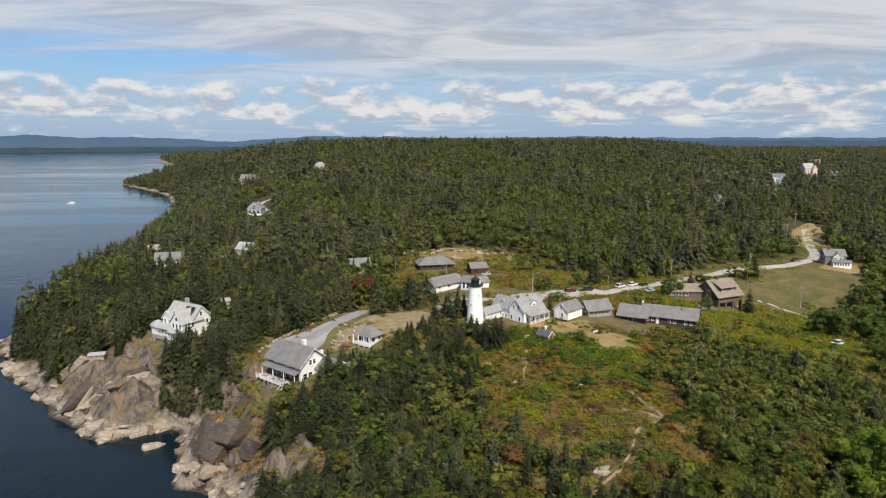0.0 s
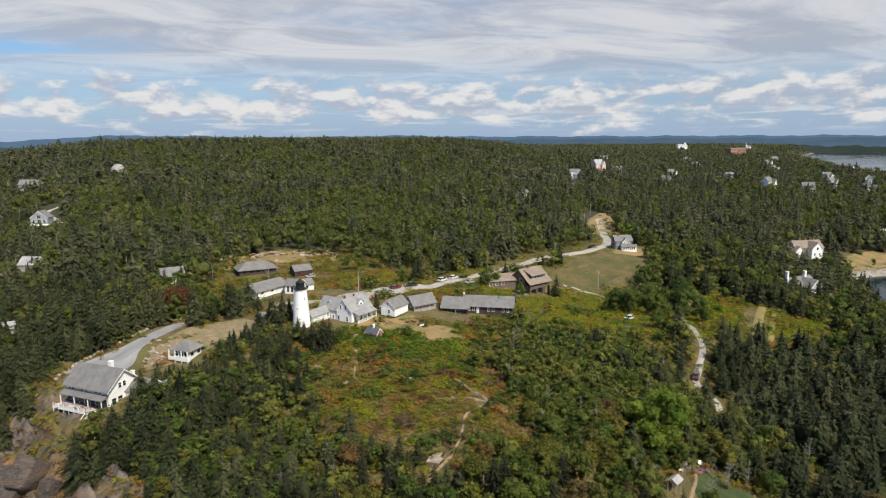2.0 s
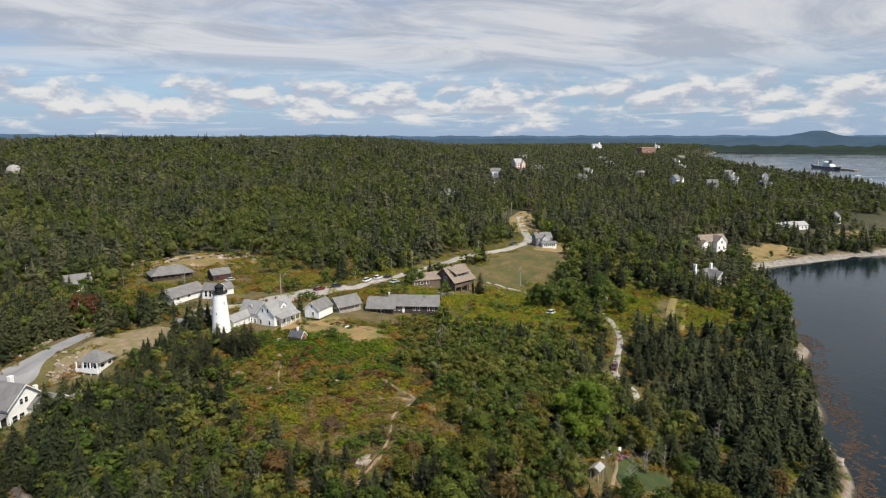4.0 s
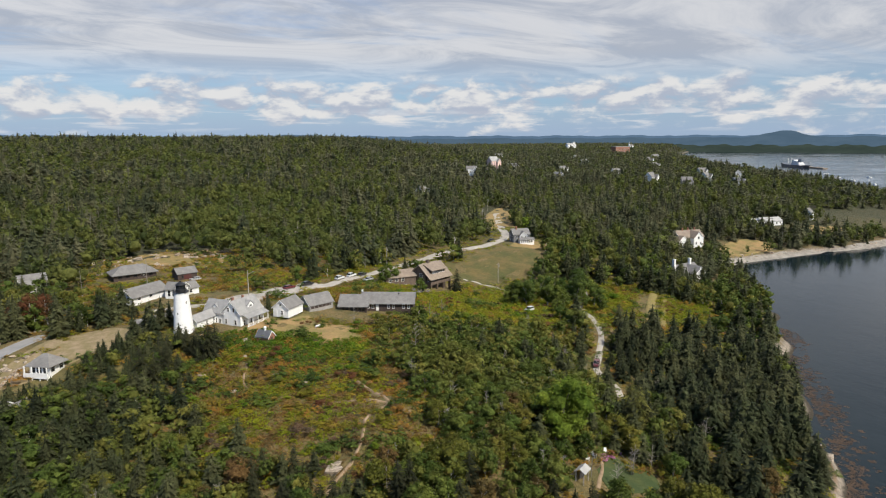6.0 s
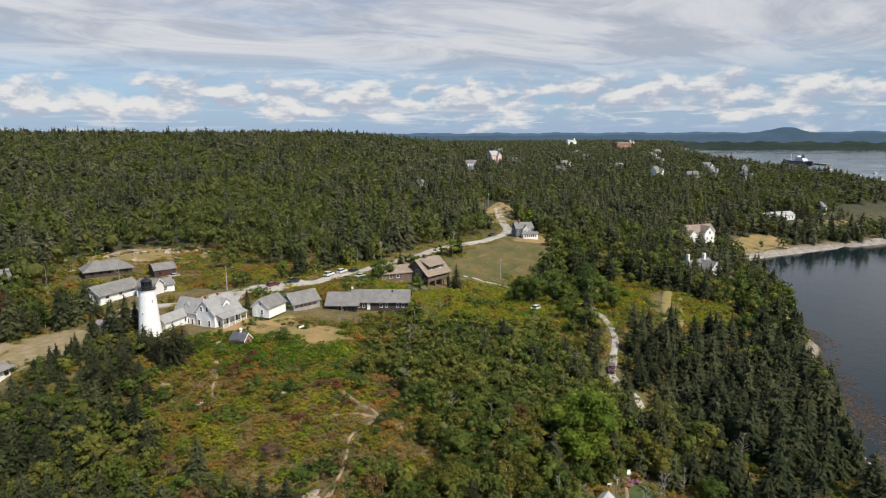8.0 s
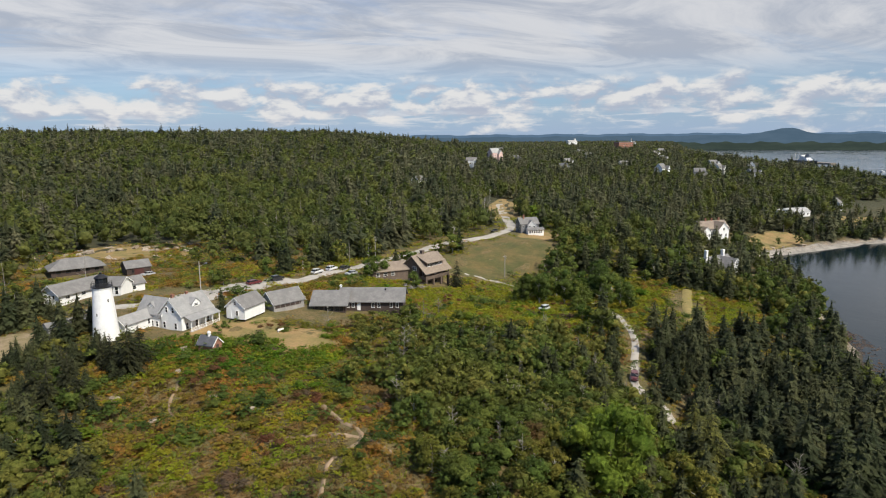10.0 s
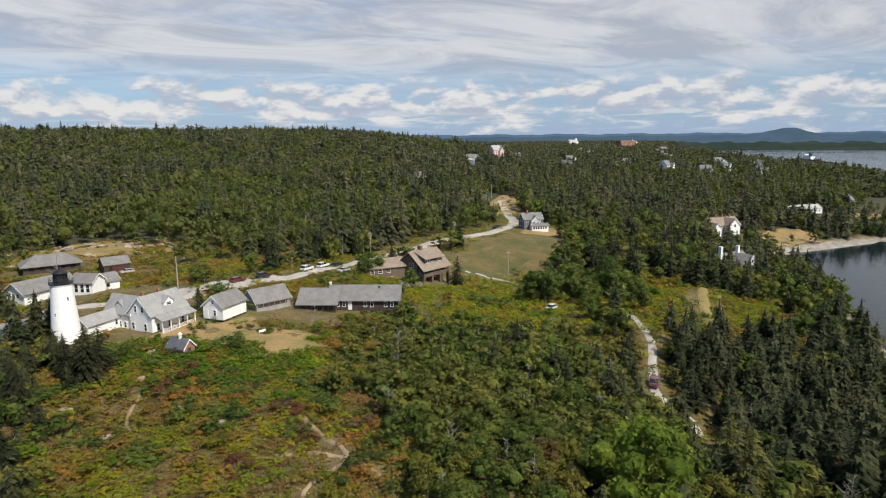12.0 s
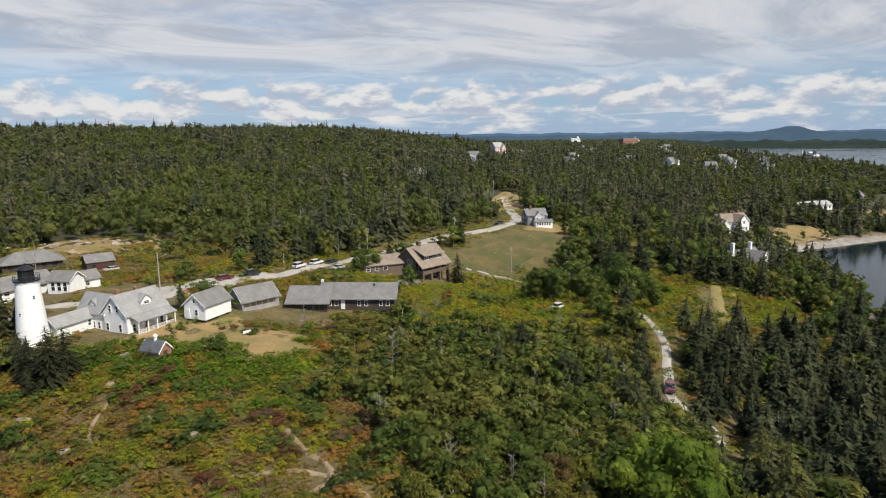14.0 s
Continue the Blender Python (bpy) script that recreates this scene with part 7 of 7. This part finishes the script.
for x, y in along([(-57, 196), (-50, 205), (-42, 213), (-33, 221), (-24, 226)], 1.3):
    rock(x, y, 0.7, 0.55, 0.5, STONE, "pale edging boulder beside the drive", 0.1, "edging stones")
for x, y in along([(-31, 190), (-28, 196), (-22, 198)], 1.0):
    rock(x, y, 0.8, 0.6, 0.6, STONE, "tan boulder of the yard's stone bank", 0.1, "edging stones")
for x, y in along([(-18, 336), (0, 345), (22, 342), (38, 330)], 3.0):
    s = random.uniform(0.6, 1.5)
    rock(x + random.uniform(-3, 3), y + random.uniform(-6, 3), s * 1.4, s, s * 0.6, STONE, "pale stone in the stony clearing", 0.2, "clearing stones")

for k in range(36):
    x, y, s = random.uniform(-16, 44), random.uniform(312, 350), random.uniform(0.4, 1.2)
    rock(x, y, s * 1.5, s, s * 0.55, STONE, "pale stone in the stony clearing", 0.2, "clearing stones")
for k in range(26):
    x, y, s = random.uniform(-34, -24), random.uniform(190, 206), random.uniform(0.3, 0.8)
    rock(x, y, s * 1.5, s, s * 0.6, STONE, "tan boulder of the yard's stone bank", 0.15, "edging stones")

# ---- cars ----
def car(x, y, turn, paint_material, label, suv=True):
    th = thing("car", pose(x, y, z_at(x, y) + 0.16, 0, 0, turn), label, "car")
    h = 1.68 if suv else 1.45
    low = solid([(-2.25, 0.35), (-2.3, 0.75), (-2.2, 0.98), (-0.9, 1.02), (2.2, 0.98), (2.3, 0.7), (2.25, 0.35)], (-0.9, 0.9))
    bmesh.ops.bevel(low, geom=low.edges[:], offset=0.07, segments=2, affect="EDGES")
    part("body", low, paint_material, th)
    cab = solid([(-1.15, 0.98), (-0.45, h - 0.05), (1.55, h - 0.05), (2.1, 0.98)], (-0.78, 0.78))
    bmesh.ops.bevel(cab, geom=cab.edges[:], offset=0.06, segments=2, affect="EDGES")
    part("cabin_glass", cab, GLASS, th, "dark car windows")
    top = solid([(-0.5, h - 0.07), (-0.42, h), (1.5, h), (1.62, h - 0.07)], (-0.74, 0.74))
    part("roof_panel", top, paint_material, th)
    for px in (0.42, 1.45):
        for s in (-1, 1):
            part("pillar", boxes((px, px + 0.1, s * 0.75 - 0.04, s * 0.75 + 0.04, 0.97, h - 0.05)), paint_material, th)
    for px in (-1.42, 1.42):
        for s in (-1, 1):
            bm = bmesh.new()
            rod(bm, (px, s * 0.88, 0.34), (px, s * 0.68, 0.34), 0.34, 16)
            w = part("wheel", bm, RUBBER, th)
            bm = bmesh.new()
            rod(bm, (px, s * 0.895, 0.34), (px, s * 0.87, 0.34), 0.2, 10)
            part("rim", bm, STEEL, w)
    for s in (-1, 1):
        part("headlight", boxes((-2.33, -2.2, s * 0.65 - 0.18, s * 0.65 + 0.18, 0.7, 0.85)), STEEL, th)
        part("tail_light", boxes((2.2, 2.33, s * 0.7 - 0.12, s * 0.7 + 0.12, 0.7, 0.92)), CAR_RED, th)


car(71.8, 246.0, 215, CAR_WHITE, "white estate car parked beside the gravel road")
car(78.0, 250.8, 215, CAR_WHITE, "white hatchback parked beside the gravel road")
car(50.0, 236.3, 205, CAR_RED, "dark red car parked at the road's edge", False)
car(57.5, 239.6, 207, CAR_DARK, "black estate car parked at the road's edge")
car(84.0, 255.5, 220, CAR_DARK, "dark car parked near the brown house", False)
car(123.4, 152.6, 48, CAR_RED, "dark red car standing on the gravel lane")
car(21.5, 285.0, 20, CAR_SILVER, "silver car parked before the garage", False)
car(174.0, 306.5, 36, CAR_DARK, "dark car on the gravel road by the meadow", False)
car(134.0, 205.8, 20, CAR_WHITE, "white van parked under the birches")
car(82.5, 243.0, 30, CAR_SILVER, "silver car beside the brown house", False)

# ---- poles and wires ----
def utility_pole(x, y, tall, arm=False):
    th = thing("utility_pole", pose(x, y, z_at(x, y) - 0.3), "weathered grey wooden utility pole by the road", "pole", "utility poles")
    bm = bmesh.new()
    rod(bm, (0, 0, 0), (0, 0, tall), 0.17, 8, 0.11)
    part("post", bm, POLE, th)
    if arm:
        bm = bmesh.new()
        rod(bm, (0, 0, tall * 0.86), (1.8, 0.4, tall * 0.93), 0.05, 6)
        part("lamp_arm", bm, STEEL, th)
        part("lamp_head", boxes((1.6, 2.2, 0.3, 0.55, tall * 0.92, tall * 0.95)), STEEL, th)
    else:
        part("crossarm", boxes((-0.9, 0.9, -0.06, 0.06, tall - 0.7, tall - 0.58)), POLE, th)
        part("transformer", turned([(0.22, tall - 1.9), (0.22, tall - 1.1)], 10), STEEL, th, m=pose(0.4, 0, 0))


for x, y, tall, arm in ((34.2, 226.0, 10.5, True), (142, 286, 10.0, False), (146, 250, 9.0, False), (103, 277, 9.5, False), (158.5, 203, 7.0, False), (205, 372, 9.5, False), (236, 420, 9.5, False)):
    utility_pole(x, y, tall, arm)

# ---- garden glade ----
kiosk = site("garden_kiosk", 78.0, 100.5, 30, "small wooden notice kiosk with a pale pitched roof", "kiosk")
part("roof", solid([(-1.2, 2.2), (0, 3.0), (1.2, 2.2), (1.2, 2.3), (0, 3.12), (-1.2, 2.3)], (-1.5, 1.5), "x"), PALE_ROOF, kiosk)
for x in (-1.2, 1.2):
    for y in (-0.8, 0.8):
        part("post", boxes((x - 0.08, x + 0.08, y - 0.08, y + 0.08, -0.4, 2.4)), POLE, kiosk)
part("board", boxes((-1.1, 1.1, -0.06, 0.06, 0.9, 2.0)), DECK, kiosk)
strip("garden_path", [(80, 98), (83, 101), (86, 104), (88, 107)], 1.0, DIRT, "pale curving garden path", "path", 0.2, 0.1)
for x, y, h in ((88.5, 106.5, 1.0), (90, 106.8, 1.1), (91.6, 107, 1.1), (93, 107.2, 0.9), (84, 108, 0.9)):
    ob = place(new("flower_bush", SHRUB_MESHES[int(x) % 4]), x, y, h * 1.2, h * 1.2, h, x * 30, 0.1)
    ob.material_slots[0].link = "OBJECT"
    ob.material_slots[0].material = BLOOM
    tagged(ob, "low bush covered in pink blossom", "flower bush", "garden flowers")

# ---- boats ----
HULL = paint("dark_ship_paint", (0.03, 0.05, 0.09))
ship = thing("training_ship", pose(1560, 1135, 0, 0, 0, 62), "large ship with dark hull and white decks at the pier", "ship")
hull = solid([(-66, 0), (-72, 9), (-60, 9), (-58, 7.5), (50, 7.5), (60, 10), (74, 11), (64, 0)], (-9, 9))
part("hull", hull, HULL, ship)
part("deckhouse", boxes((-44, 6, -8, 8, 7.5, 12), (-38, 2, -7.5, 7.5, 12, 16), (-20, 2, -7.5, 7.5, 16, 20), (-8, 2, -8.5, 8.5, 20, 23)), TRIM, ship, "white stepped upper decks")
part("funnel", boxes((-30, -22, -3, 3, 16, 27)), HULL, ship)
for x in (22, 44):
    bm = bmesh.new()
    rod(bm, (x, 0, 7), (x, 0, 27), 0.6, 6)
    part("mast", bm, TRIM, ship)
ship.scale = (0.85, 0.85, 0.85)
tagged(part("pier", boxes((-110, 90, -26, -14, -2, 3)), STONE, None, m=pose(1560, 1135, 0, 0, 0, 62)), "long grey harbour pier", "pier", kind="structure")


def boat(x, y, turn, size, label, cabin=True):
    th = thing("boat", pose(x, y, 0.0, 0, 0, turn), label, "boat", "moored boats")
    part("hull", solid([(-0.5 * size, -0.3), (-0.5 * size, 0.09 * size), (0.52 * size, 0.13 * size), (0.4 * size, -0.3)], (-0.14 * size, 0.14 * size)), TRIM, th)
    if cabin:
        part("cabin", boxes((-0.1 * size, 0.25 * size, -0.1 * size, 0.1 * size, 0.1 * size, 0.25 * size)), TRIM, th)
    else:
        bm = bmesh.new()
        rod(bm, (0, 0, 0), (0, 0, size * 1.2), 0.08, 5)
        part("mast", bm, TRIM, th)


boat(-479, 828, 60, 9, "small white motor boat out on the bay")
for x, y, sail in ((1180, 742, 1), (1230, 800, 0), (1140, 690, 1), (1290, 780, 0), (1340, 900, 1), (1100, 655, 0)):
    boat(x, y, random.uniform(0, 360), 10, "white boat moored in the harbour", not sail)
boat(228, 176, 40, 6, "white skiff drawn up on the rocks")


# ---- small things in the gardens ----
def bench(x, y, turn, label):
    th = thing("garden_bench", pose(x, y, z_at(x, y) + 0.1, 0, 0, turn), label, "bench")
    part("seat", boxes((-0.8, 0.8, -0.25, 0.25, 0.42, 0.48)), TRIM, th)
    part("backrest", boxes((-0.8, 0.8, 0.22, 0.27, 0.5, 0.95)), TRIM, th)
    for x0 in (-0.72, 0.66):
        for y0 in (-0.22, 0.16):
            part("leg", boxes((x0, x0 + 0.06, y0, y0 + 0.06, -0.1, 0.42)), TRIM, th)


def garden_chair(x, y, turn):
    th = thing("garden_chair", pose(x, y, z_at(x, y) + 0.1, 0, 0, turn), "white slatted garden chair on the lawn", "chair", "garden chairs")
    part("seat", solid([(-0.3, 0.28), (0.3, 0.4), (0.3, 0.46), (-0.3, 0.34)], (-0.3, 0.3), "x"), TRIM, th)
    part("backrest", solid([(-0.32, 0.3), (-0.6, 1.05), (-0.54, 1.07), (-0.26, 0.32)], (-0.3, 0.3), "x"), TRIM, th)
    for s in (-1, 1):
        part("armrest", boxes((s * 0.38 - 0.07, s * 0.38 + 0.07, -0.4, 0.35, 0.56, 0.6)), TRIM, th)
        for y0 in (-0.35, 0.28):
            part("leg", boxes((s * 0.34 - 0.04, s * 0.34 + 0.04, y0, y0 + 0.07, -0.1, 0.56)), TRIM, th)


for x, y, turn in ((90.5, 108.5, 160), (87.0, 108.0, 200), (84.5, 107.0, 220)):
    garden_chair(x, y, turn)
bench(48.6, 190.2, 200, "white painted bench on the dry lawn")
ORANGE = paint("orange_boat_plastic", (0.55, 0.10, 0.02))
kayak = thing("kayak", pose(-41.5, 166.8, z_at(-41.5, 166.8) + 0.2, 0, 0, 20), "orange kayak lying on the grass below the deck", "kayak")
hull = bmesh.new()
bmesh.ops.create_uvsphere(hull, u_segments=16, v_segments=8, radius=1.0)
bmesh.ops.scale(hull, vec=(2.2, 0.36, 0.22), verts=hull.verts)
part("hull", hull, ORANGE, kayak)
part("cockpit_rim", turned([(0.30, 0.17), (0.34, 0.24), (0.28, 0.25)], 14), BLACK, kayak)


def picket_fence(points, label):
    th = thing("picket_fence", pose(*points[0], z_at(*points[0])), label, "fence")
    ox, oy, oz = points[0][0], points[0][1], z_at(*points[0])
    line = curve_points(points, 1.0)
    for a, b in zip(line, line[1:]):
        za, zb = z_at(*a) - oz, z_at(*b) - oz
        bm = bmesh.new()
        for h in (0.35, 0.85):
            rod(bm, (a[0] - ox, a[1] - oy, za + h), (b[0] - ox, b[1] - oy, zb + h), 0.035, 4)
        part("rail", bm, TRIM, th)
        for k in range(5):
            q = a + (b - a) * (k + 0.5) / 5
            z = za + (zb - za) * (k + 0.5) / 5
            part("picket", boxes((q[0] - ox - 0.045, q[0] - ox + 0.045, q[1] - oy - 0.02, q[1] - oy + 0.02, z - 0.1, z + 1.05)), TRIM, th)


picket_fence([(-1.5, 206.0), (3.0, 205.2), (7.6, 203.4)], "white picket fence beside the lighthouse tower")
